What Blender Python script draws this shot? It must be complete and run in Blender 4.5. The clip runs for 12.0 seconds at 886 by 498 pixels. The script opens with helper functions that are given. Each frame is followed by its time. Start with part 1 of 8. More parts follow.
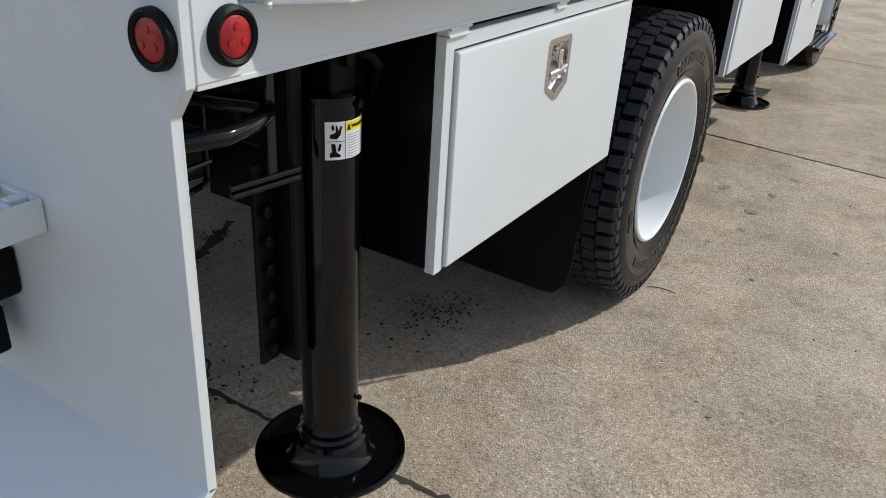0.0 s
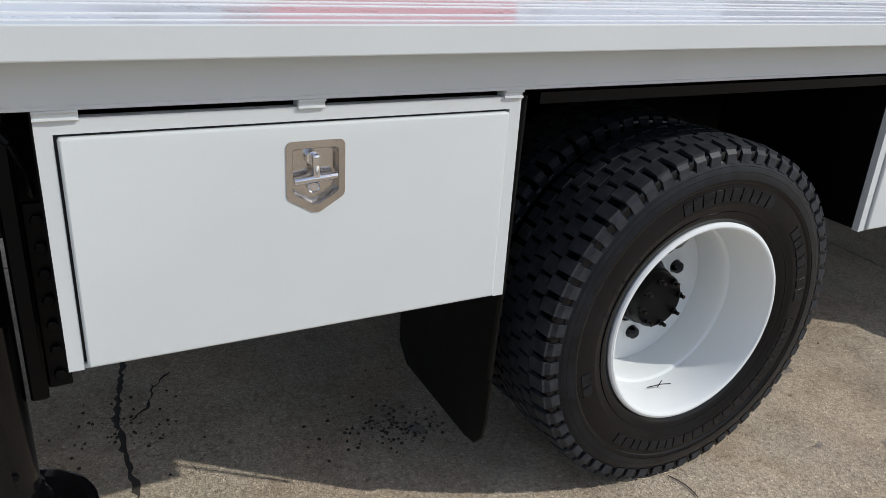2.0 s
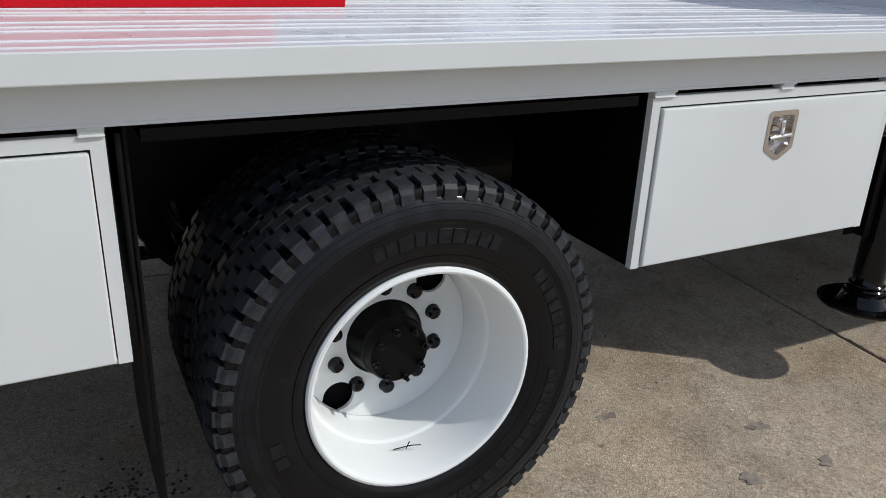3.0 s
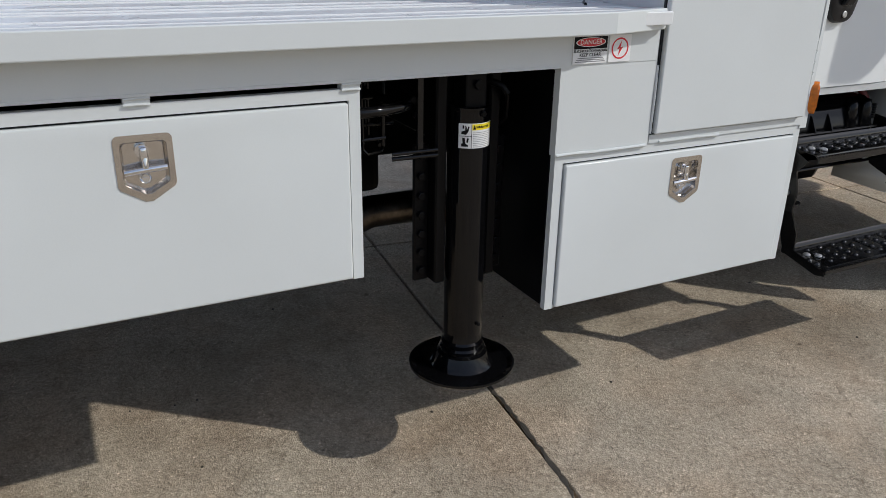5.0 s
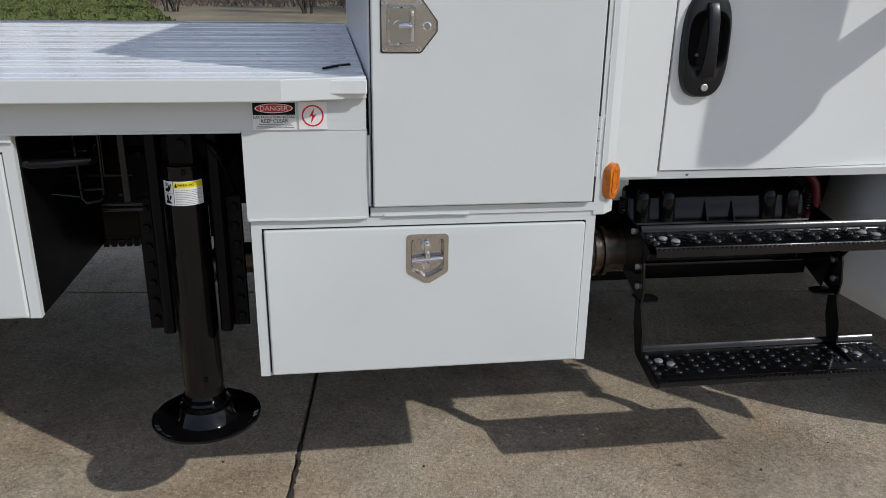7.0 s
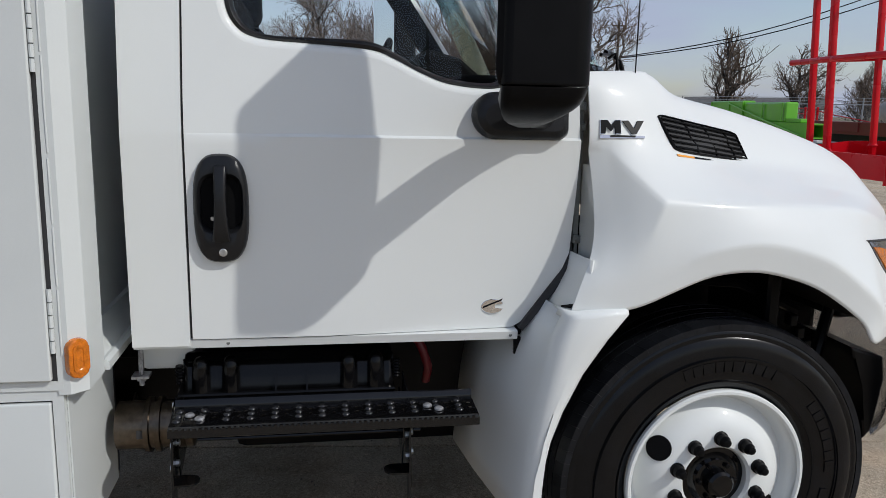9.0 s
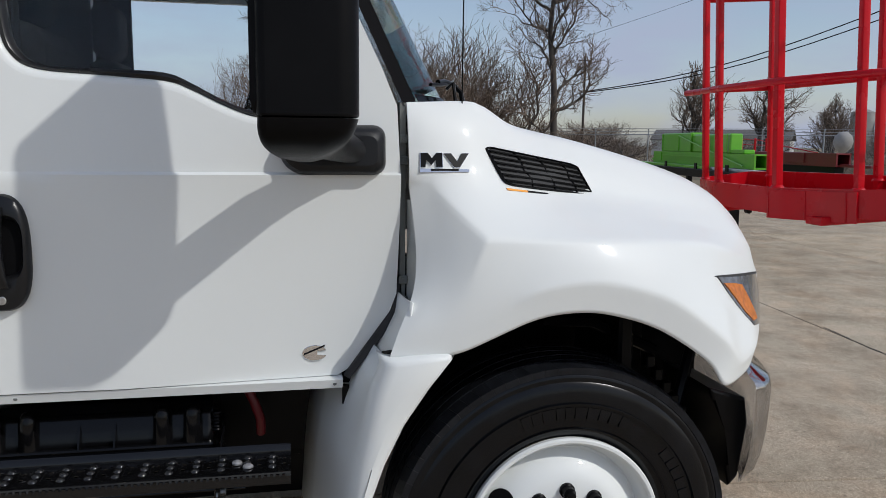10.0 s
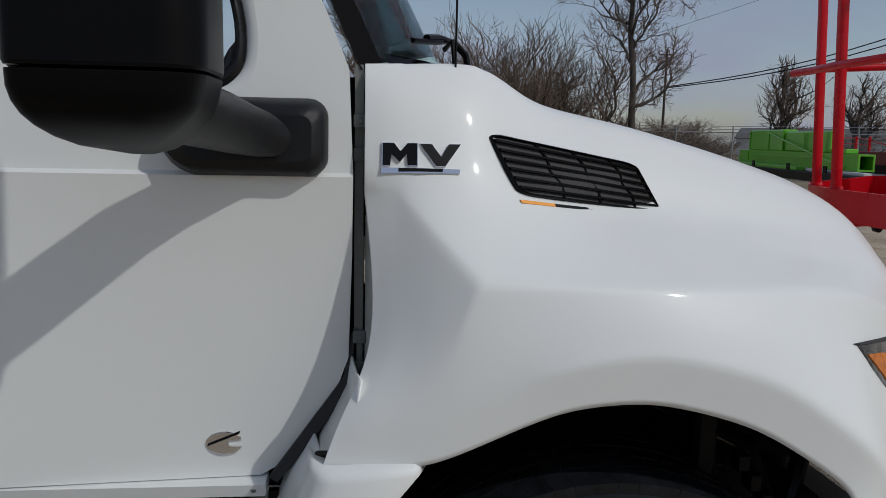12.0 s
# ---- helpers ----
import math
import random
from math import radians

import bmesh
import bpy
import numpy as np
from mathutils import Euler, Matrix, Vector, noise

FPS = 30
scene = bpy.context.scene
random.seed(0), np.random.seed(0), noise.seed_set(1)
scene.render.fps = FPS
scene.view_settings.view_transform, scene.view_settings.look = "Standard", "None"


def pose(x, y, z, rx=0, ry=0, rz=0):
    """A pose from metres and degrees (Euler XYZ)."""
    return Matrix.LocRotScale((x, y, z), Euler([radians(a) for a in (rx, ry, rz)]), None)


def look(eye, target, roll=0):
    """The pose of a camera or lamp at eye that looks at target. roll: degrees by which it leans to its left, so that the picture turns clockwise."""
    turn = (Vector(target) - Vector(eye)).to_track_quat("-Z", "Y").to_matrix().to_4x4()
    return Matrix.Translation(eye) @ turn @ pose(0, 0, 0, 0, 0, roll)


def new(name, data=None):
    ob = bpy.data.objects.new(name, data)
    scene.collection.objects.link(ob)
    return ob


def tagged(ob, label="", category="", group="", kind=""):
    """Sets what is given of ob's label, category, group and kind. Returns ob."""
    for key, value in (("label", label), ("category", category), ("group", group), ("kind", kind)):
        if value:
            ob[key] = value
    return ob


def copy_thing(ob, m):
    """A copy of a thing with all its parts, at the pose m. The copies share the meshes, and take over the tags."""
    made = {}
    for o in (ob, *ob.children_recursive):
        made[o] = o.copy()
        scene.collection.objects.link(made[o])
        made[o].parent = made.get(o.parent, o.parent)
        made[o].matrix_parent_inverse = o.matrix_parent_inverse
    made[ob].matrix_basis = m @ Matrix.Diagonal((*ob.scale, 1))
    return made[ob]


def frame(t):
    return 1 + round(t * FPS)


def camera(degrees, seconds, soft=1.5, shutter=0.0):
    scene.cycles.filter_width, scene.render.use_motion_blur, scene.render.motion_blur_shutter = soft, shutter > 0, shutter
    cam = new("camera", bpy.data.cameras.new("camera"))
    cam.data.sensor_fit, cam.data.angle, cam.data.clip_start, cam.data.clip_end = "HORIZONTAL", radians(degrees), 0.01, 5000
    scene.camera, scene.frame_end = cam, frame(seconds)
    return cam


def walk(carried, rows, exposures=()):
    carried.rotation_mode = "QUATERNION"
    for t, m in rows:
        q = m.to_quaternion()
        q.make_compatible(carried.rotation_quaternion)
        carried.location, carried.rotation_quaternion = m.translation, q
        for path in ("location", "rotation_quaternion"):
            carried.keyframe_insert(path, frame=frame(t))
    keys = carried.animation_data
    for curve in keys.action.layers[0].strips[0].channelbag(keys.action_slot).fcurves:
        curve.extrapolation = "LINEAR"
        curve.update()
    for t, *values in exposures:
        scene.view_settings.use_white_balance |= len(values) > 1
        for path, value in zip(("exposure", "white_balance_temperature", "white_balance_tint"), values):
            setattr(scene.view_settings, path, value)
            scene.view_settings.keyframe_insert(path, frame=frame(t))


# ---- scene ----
cam = camera(59.7, 12.0, soft=0.62)
PATH = [
    (0, (0.703, -1.138, 1.451), (-0.218, 0.393, 0.554), 3.6),
    (0.5, (0.924, -0.841, 1.491), (-0.158, 0.611, 0.64), 4.0),
    (1, (1.168, -0.578, 1.527), (-0.092, 0.748, 0.717), 4.1),
    (1.5, (1.295, -0.23, 1.514), (-0.169, 0.884, 0.729), 3.8),
    (2, (1.359, 0.016, 1.505), (-0.262, 0.895, 0.733), 3.6),
    (2.5, (1.451, 0.367, 1.526), (-0.221, 1.154, 0.76), 3.3),
    (3, (1.477, 0.829, 1.528), (-0.165, 1.698, 0.786), 2.3),
    (3.2, (1.481, 0.995, 1.53), (-0.155, 1.878, 0.792), 1.8),
    (4.8, (1.586, 2.327, 1.517), (-0.054, 3.194, 0.771), 1.1),
    (5, (1.656, 2.516, 1.505), (0.006, 3.362, 0.756), 1.0),
    (5.5, (1.763, 2.922, 1.519), (0.076, 3.688, 0.766), 1.0),
    (6, (1.773, 3.315, 1.53), (0.021, 3.937, 0.792), 0.7),
    (6.5, (1.893, 3.676, 1.53), (0.07, 4.088, 0.818), 0.5),
    (6.7, (1.947, 3.781, 1.547), (0.107, 4.116, 0.84), 0.7),
    (8.3, (2.046, 4.731, 1.638), (0.105, 4.876, 1.175), 1.5),
    (8.5, (2.05, 4.93, 1.674), (0.106, 5.101, 1.239), 1.2),
    (9, (1.976, 5.272, 1.688), (0.036, 5.598, 1.328), 1.2),
    (9.5, (1.951, 5.553, 1.68), (0.011, 5.924, 1.366), 1.0),
    (10, (1.908, 5.753, 1.69), (-0.036, 6.132, 1.418), 0.6),
    (10.5, (1.689, 5.825, 1.68), (-0.259, 6.206, 1.431), 0.3),
    (11, (1.449, 5.907, 1.691), (-0.51, 6.225, 1.443), 0.4),
    (11.5, (1.276, 6.063, 1.687), (-0.693, 6.286, 1.42), 1.0),
    (12, (1.162, 6.077, 1.673), (-0.809, 6.268, 1.388), 1.2),
]
from mathutils.bvhtree import BVHTree

EXPOSURES = [(0, 0.21), (1.5, 0.09), (3.2, 0.04), (5.5, -0.10), (8.5, -0.16), (9.0, -0.20), (10, -0.23), (10.5, -0.40), (11, -0.5), (12, -0.74)]
walk(cam, [(t, look(eye, target, roll)) for t, eye, target, roll in PATH], EXPOSURES)

# ---------- world, sun, exposure ----------
SUN = Vector((0.757, 0.94, 1.0)).normalized()
sun = new("sun", bpy.data.lights.new("sun", "SUN"))
sun.matrix_world = look(SUN * 30, (0, 0, 0))
sun.data.energy, sun.data.angle, sun.data.color = 2.52, radians(0.9), (1.0, 0.985, 0.95)

world = bpy.data.worlds.new("sky")
scene.world = world
world.use_nodes = True
wn, wl = world.node_tree.nodes, world.node_tree.links
wn.clear()
w_out, w_bg, w_sky = wn.new("ShaderNodeOutputWorld"), wn.new("ShaderNodeBackground"), wn.new("ShaderNodeTexSky")
w_sky.sky_type, w_sky.sun_disc = "NISHITA", False
w_sky.sun_elevation, w_sky.sun_rotation = math.asin(SUN.z), math.atan2(SUN.x, SUN.y)
w_sky.dust_density, w_sky.air_density = 1.2, 1.0
# thin high cloud over the blue
w_co, w_map, w_noise = wn.new("ShaderNodeTexCoord"), wn.new("ShaderNodeMapping"), wn.new("ShaderNodeTexNoise")
w_map.inputs["Scale"].default_value = (1.3, 1.3, 5.0)
w_noise.inputs["Scale"].default_value, w_noise.inputs["Detail"].default_value, w_noise.inputs["Roughness"].default_value = 2.2, 7.0, 0.55
w_ramp, w_mix = wn.new("ShaderNodeValToRGB"), wn.new("ShaderNodeMixRGB")
w_ramp.color_ramp.elements[0].position, w_ramp.color_ramp.elements[0].color = 0.40, (0.26, 0.26, 0.26, 1)
w_ramp.color_ramp.elements[1].position, w_ramp.color_ramp.elements[1].color = 0.64, (0.88, 0.88, 0.88, 1)
w_mix.inputs["Color2"].default_value = (3.15, 3.55, 4.75, 1)
wl.new(w_co.outputs["Generated"], w_map.inputs["Vector"])
wl.new(w_map.outputs["Vector"], w_noise.inputs["Vector"])
wl.new(w_noise.outputs["Fac"], w_ramp.inputs["Fac"])
wl.new(w_ramp.outputs["Color"], w_mix.inputs["Fac"])
wl.new(w_sky.outputs["Color"], w_mix.inputs["Color1"])
wl.new(w_mix.outputs["Color"], w_bg.inputs["Color"])
wl.new(w_bg.outputs["Background"], w_out.inputs["Surface"])
w_bg.inputs["Strength"].default_value = 0.145


# ---------- materials ----------
def mat(name, color, rough=0.5, metal=0.0, var=0.08, scale=6.0, fine=120.0, bump=0.0, coat=0.0, rvar=0.1, island=False, spec=0.5):
    """A surface with colour change at two scales, uneven gloss and fine relief."""
    m = bpy.data.materials.new(name)
    m.use_nodes = True
    n, l = m.node_tree.nodes, m.node_tree.links
    b = n["Principled BSDF"]
    b.inputs["Metallic"].default_value = metal
    b.inputs["Coat Weight"].default_value = coat
    b.inputs["Coat Roughness"].default_value = 0.06
    b.inputs["Specular IOR Level"].default_value = spec
    co = n.new("ShaderNodeTexCoord")
    geo = n.new("ShaderNodeNewGeometry")
    big, small = n.new("ShaderNodeTexNoise"), n.new("ShaderNodeTexNoise")
    big.inputs["Scale"].default_value, big.inputs["Detail"].default_value = scale, 5
    small.inputs["Scale"].default_value, small.inputs["Detail"].default_value = fine, 3
    for t in (big, small):
        l.new(geo.outputs["Position"], t.inputs["Vector"])
    add = n.new("ShaderNodeMath")
    add.operation = "MULTIPLY_ADD"
    add.inputs[1].default_value = 0.35
    l.new(small.outputs["Fac"], add.inputs[0])
    l.new(big.outputs["Fac"], add.inputs[2])
    src = add.outputs[0]
    if island:
        rnd = n.new("ShaderNodeMath")
        rnd.operation = "MULTIPLY_ADD"
        rnd.inputs[1].default_value = 0.5
        l.new(geo.outputs["Random Per Island"], rnd.inputs[0])
        l.new(src, rnd.inputs[2])
        src = rnd.outputs[0]
    ramp = n.new("ShaderNodeValToRGB")
    hi = 0.95 if not island else 1.3
    ramp.color_ramp.elements[0].position, ramp.color_ramp.elements[1].position = 0.4, min(hi, 1.0)
    ramp.color_ramp.elements[0].color = (*[max(0, c * (1 - var)) for c in color], 1)
    ramp.color_ramp.elements[1].color = (*[min(1, c * (1 + var)) for c in color], 1)
    l.new(src, ramp.inputs["Fac"])
    l.new(ramp.outputs["Color"], b.inputs["Base Color"])
    rr = n.new("ShaderNodeMapRange")
    rr.inputs["To Min"].default_value, rr.inputs["To Max"].default_value = max(0.02, rough - rvar), min(1, rough + rvar)
    l.new(big.outputs["Fac"], rr.inputs["Value"])
    l.new(rr.outputs["Result"], b.inputs["Roughness"])
    if bump:
        bp = n.new("ShaderNodeBump")
        bp.inputs["Strength"].default_value, bp.inputs["Distance"].default_value = bump, 0.004
        l.new(small.outputs["Fac"], bp.inputs["Height"])
        l.new(bp.outputs["Normal"], b.inputs["Normal"])
    return m


def concrete():
    """Worn exposed-aggregate concrete with stains, pits and pebbles."""
    m = bpy.data.materials.new("worn_concrete")
    m.use_nodes = True
    n, l = m.node_tree.nodes, m.node_tree.links
    b = n["Principled BSDF"]
    geo, obj = n.new("ShaderNodeNewGeometry"), n.new("ShaderNodeObjectInfo")

    def noise_tex(scale, detail=6, rough=0.6):
        t = n.new("ShaderNodeTexNoise")
        t.inputs["Scale"].default_value, t.inputs["Detail"].default_value, t.inputs["Roughness"].default_value = scale, detail, rough
        l.new(geo.outputs["Position"], t.inputs["Vector"])
        return t.outputs["Fac"]

    def ramp(src, stops):
        r = n.new("ShaderNodeValToRGB")
        e = r.color_ramp.elements
        while len(e) < len(stops):
            e.new(0.5)
        for k, (p, c) in zip(e, stops):
            k.position, k.color = p, (*c, 1)
        l.new(src, r.inputs["Fac"])
        return r.outputs["Color"]

    def mix(kind, a, c, fac):
        x = n.new("ShaderNodeMixRGB")
        x.blend_type = kind
        x.inputs["Fac"].default_value = fac
        l.new(a, x.inputs["Color1"])
        l.new(c, x.inputs["Color2"])
        return x.outputs["Color"]

    base = ramp(noise_tex(1.6), [(0.3, (0.325, 0.268, 0.200)), (0.5, (0.450, 0.380, 0.290)), (0.72, (0.542, 0.467, 0.367))])
    peb = n.new("ShaderNodeTexVoronoi")
    peb.inputs["Scale"].default_value = 170
    l.new(geo.outputs["Position"], peb.inputs["Vector"])
    pc = ramp(peb.outputs["Color"], [(0.12, (0.45, 0.42, 0.38)), (0.45, (1.0, 0.97, 0.93)), (0.8, (1.1, 1.08, 1.05)), (0.95, (1.9, 1.9, 1.9))])
    col = mix("MULTIPLY", base, pc, 0.62)
    grit = ramp(noise_tex(300, 3, 0.7), [(0.34, (0.26, 0.25, 0.23)), (0.47, (1, 1, 1)), (0.66, (1.6, 1.6, 1.6))])
    col = mix("MULTIPLY", col, grit, 0.85)
    blot = ramp(noise_tex(9, 8, 0.7), [(0.36, (0.55, 0.53, 0.5)), (0.5, (1, 1, 1)), (0.66, (1.12, 1.11, 1.1))])
    col = mix("MULTIPLY", col, blot, 0.38)
    mottle = ramp(noise_tex(58, 4, 0.65), [(0.34, (0.58, 0.56, 0.53)), (0.48, (1, 1, 1)), (0.64, (1.25, 1.24, 1.22))])
    col = mix("MULTIPLY", col, mottle, 0.5)
    spot = ramp(noise_tex(24, 3, 0.5), [(0.24, (0.35, 0.33, 0.3)), (0.33, (1, 1, 1))])
    col = mix("MULTIPLY", col, spot, 0.8)
    # pinkish and greyish patches
    patch_tint = ramp(noise_tex(2.3, 3, 0.5), [(0.36, (1.04, 0.995, 0.96)), (0.5, (1, 1, 1)), (0.64, (0.96, 0.98, 0.985))])
    col = mix("MULTIPLY", col, patch_tint, 1.0)
    # fine crazing in patches
    warp = n.new("ShaderNodeMixRGB")
    warp.inputs["Fac"].default_value = 0.06
    wn2 = n.new("ShaderNodeTexNoise")
    wn2.inputs["Scale"].default_value, wn2.inputs["Detail"].default_value = 9, 5
    l.new(geo.outputs["Position"], wn2.inputs["Vector"])
    l.new(geo.outputs["Position"], warp.inputs["Color1"])
    l.new(wn2.outputs["Color"], warp.inputs["Color2"])
    craze = n.new("ShaderNodeTexVoronoi")
    craze.feature = "DISTANCE_TO_EDGE"
    craze.inputs["Scale"].default_value = 26
    l.new(warp.outputs["Color"], craze.inputs["Vector"])
    lines = ramp(craze.outputs["Distance"], [(0.0, (0.42, 0.40, 0.37)), (0.035, (1, 1, 1))])
    plain = n.new("ShaderNodeMixRGB")
    plain.inputs["Color1"].default_value = (1, 1, 1, 1)
    l.new(ramp(noise_tex(1.3, 5), [(0.44, (0.0, 0.0, 0.0)), (0.64, (0.85, 0.85, 0.85))]), plain.inputs["Fac"])
    l.new(lines, plain.inputs["Color2"])
    col = mix("MULTIPLY", col, plain.outputs["Color"], 1.0)
    tone = ramp(obj.outputs["Random"], [(0.0, (0.9, 0.9, 0.9)), (1.0, (1.06, 1.05, 1.03))])
    col = mix("MULTIPLY", col, tone, 1.0)
    l.new(col, b.inputs["Base Color"])
    b.inputs["Roughness"].default_value = 0.9
    b.inputs["Specular IOR Level"].default_value = 0.25
    bp = n.new("ShaderNodeBump")
    bp.inputs["Strength"].default_value, bp.inputs["Distance"].default_value = 0.65, 0.004
    hsum = n.new("ShaderNodeMath")
    l.new(peb.outputs["Distance"], hsum.inputs[0])
    l.new(noise_tex(300, 3), hsum.inputs[1])
    l.new(hsum.outputs[0], bp.inputs["Height"])
    l.new(bp.outputs["Normal"], b.inputs["Normal"])
    return m


def glass(name, tint, rough=0.0):
    m = bpy.data.materials.new(name)
    m.use_nodes = True
    b = m.node_tree.nodes["Principled BSDF"]
    b.inputs["Base Color"].default_value = (*tint, 1)
    b.inputs["Transmission Weight"].default_value, b.inputs["Roughness"].default_value, b.inputs["IOR"].default_value = 1.0, rough, 1.3
    return m


WHITE = mat("white_truck_paint", (0.62, 0.645, 0.635), 0.4, var=0.03, scale=3, fine=260, bump=0.025, coat=0.25, spec=0.25)
CABWHITE = mat("white_cab_paint", (0.745, 0.765, 0.75), 0.42, var=0.015, scale=2, fine=300, bump=0.006, coat=0.28, rvar=0.05, spec=0.2)
DECKW = mat("white_deck_paint", (0.70, 0.71, 0.70), 0.3, var=0.06, scale=9, fine=90, bump=0.03, coat=0.3)
BLACK = mat("gloss_black_paint", (0.003, 0.003, 0.0035), 0.09, var=0.3, scale=8, fine=200, bump=0.012, coat=0.4, spec=0.12)
SATIN = mat("satin_black_steel", (0.0035, 0.0035, 0.004), 0.33, var=0.4, scale=7, fine=150, bump=0.06, spec=0.13)
COVER = mat("moulded_black_cover", (0.004, 0.004, 0.0045), 0.15, var=0.2, scale=10, fine=300, bump=0.02, spec=0.24)
ARM = mat("satin_black_moulding", (0.007, 0.0073, 0.0085), 0.34, var=0.2, scale=10, fine=900, bump=0.22, spec=0.33)
STEPBLACK = mat("gloss_black_step", (0.004, 0.004, 0.0045), 0.16, var=0.3, scale=8, fine=200, bump=0.03, coat=0.3, spec=0.3)
SCREW = mat("dulled_screw_head", (0.34, 0.34, 0.35), 0.45, 0.6, var=0.5, scale=90, bump=0.1)
STUD = mat("worn_tread_button", (0.010, 0.010, 0.011), 0.22, var=0.6, scale=60, fine=300, bump=0.05, spec=0.4, coat=0.2)
HANDLE = mat("smooth_black_plastic", (0.009, 0.0092, 0.0105), 0.32, var=0.2, scale=10, fine=700, bump=0.04, spec=0.35)
PLASTIC = mat("grained_black_plastic", (0.0045, 0.0045, 0.005), 0.34, var=0.2, scale=10, fine=900, bump=0.10, spec=0.08)
RUBBER = mat("tyre_rubber", (0.0033, 0.0038, 0.0050), 0.21, var=0.5, scale=14, fine=130, bump=0.03, rvar=0.10, spec=0.27, coat=0.0)
# Tread grey holds dust and the sunlit tone of the block tops.
TREAD = mat("dusty_sunlit_tread_rubber", (0.031, 0.033, 0.037), 0.45, var=0.5, scale=30, fine=160, bump=0.15, spec=0.15)
# Dusty front tread; on the rear sidewall its bluish tone paints a sky sheen.
SHOULDER = mat("dusty_sheen_rubber", (0.010, 0.011, 0.0135), 0.34, var=0.5, scale=22, fine=180, bump=0.08, spec=0.2)
RUBBERW = mat("tyre_lettering_rubber", (0.010, 0.011, 0.013), 0.28, var=0.4, scale=30, spec=0.19)
FLAP = mat("black_rubber_sheet", (0.004, 0.004, 0.004), 0.5, var=0.4, scale=12, bump=0.12, spec=0.15)
GASKET = mat("satin_window_rubber", (0.008, 0.008, 0.009), 0.3, var=0.2, scale=12, bump=0.03, spec=0.4)
STEEL = mat("stainless_steel", (0.63, 0.60, 0.565), 0.15, 1.0, var=0.08, scale=20, fine=300, bump=0.05)
CHROME = mat("chrome", (0.78, 0.78, 0.79), 0.07, 1.0, var=0.03, scale=8, rvar=0.04)
ZINC = mat("zinc_bolt", (0.55, 0.55, 0.54), 0.4, 1.0, var=0.2, scale=60)
EXHAUST = mat("heat_tinted_steel", (0.105, 0.086, 0.068), 0.30, 1.0, var=0.7, scale=9, fine=60, bump=0.14)
RED = mat("red_gloss_paint", (0.52, 0.004, 0.012), 0.28, var=0.1, scale=4, coat=0.08, spec=0.2)
DARKRED = mat("dark_red_paint", (0.16, 0.010, 0.014), 0.45, var=0.2, scale=4)
GREEN = mat("lime_green_paint", (0.13, 0.44, 0.025), 0.35, var=0.1, scale=5, coat=0.4)
AMBER = mat("amber_lens", (0.56, 0.150, 0.008), 0.2, var=0.35, scale=60, fine=260, bump=0.25, coat=0.15)
REDLENS = mat("red_lens", (0.30, 0.004, 0.008), 0.2, var=0.6, scale=60, fine=500, bump=0.3, coat=0.35, spec=0.3)
LAMPGLASS = mat("headlamp_clear_lens", (0.16, 0.165, 0.175), 0.12, 0.5, var=0.8, scale=30, coat=0.7)
STICK = mat("white_sticker", (0.78, 0.78, 0.77), 0.45, var=0.03)
YELLOW = mat("yellow_sticker", (0.85, 0.68, 0.02), 0.45, var=0.03)
ORANGE = mat("orange_sticker", (0.85, 0.33, 0.02), 0.45, var=0.03)
INK = mat("black_ink", (0.006, 0.006, 0.007), 0.4, var=0.1, spec=0.12)
GREYINK = mat("grey_print", (0.22, 0.22, 0.22), 0.5, var=0.1)
REDINK = mat("red_ink", (0.62, 0.02, 0.03), 0.45, var=0.05)
SEAM = mat("dark_seam", (0.03, 0.03, 0.032), 0.7)
SEAL = mat("grey_cowl_steel", (0.16, 0.17, 0.16), 0.55, var=0.2, scale=12)
TRIM = mat("dark_cabin_trim", (0.004, 0.004, 0.0046), 0.75, var=0.05, spec=0.08)
CONCRETE = concrete()
DIRT = mat("joint_dirt", (0.045, 0.038, 0.03), 0.95, var=0.4, scale=12, bump=0.3)
FIELD = mat("dry_field_soil", (0.20, 0.165, 0.10), 0.95, var=0.45, scale=0.35, fine=3)
GRASS = mat("rough_grass", (0.085, 0.105, 0.03), 0.9, var=0.5, scale=0.6, island=True)
BARK = mat("grey_bark", (0.055, 0.046, 0.039), 0.9, var=0.35, scale=3, fine=30)
TWIG = mat("brown_twigs", (0.15, 0.110, 0.082), 0.9, var=0.3, scale=2)
CONIFER = mat("conifer_green", (0.022, 0.045, 0.016), 0.8, var=0.5, scale=3, island=True)
GALV = mat("galvanised_pipe", (0.33, 0.34, 0.35), 0.5, 0.7, var=0.15, scale=8)
SIDING = mat("pale_siding", (0.55, 0.55, 0.53), 0.7, var=0.1, scale=1)
SILO = mat("weathered_concrete_silo", (0.27, 0.265, 0.255), 0.9, var=0.3, scale=0.8, fine=12)
ROOFM = mat("grey_roofing", (0.12, 0.115, 0.11), 0.85, var=0.2, scale=2)
CARPAINT = mat("dull_car_paint", (0.18, 0.2, 0.23), 0.3, var=0.1, coat=0.4)
DARKGLASS = mat("dark_window", (0.02, 0.024, 0.028), 0.08, var=0.1)
GLASS = glass("window_glass", (0.93, 0.965, 0.95))
TEALGLASS = glass("windscreen_glass", (0.62, 0.84, 0.82))


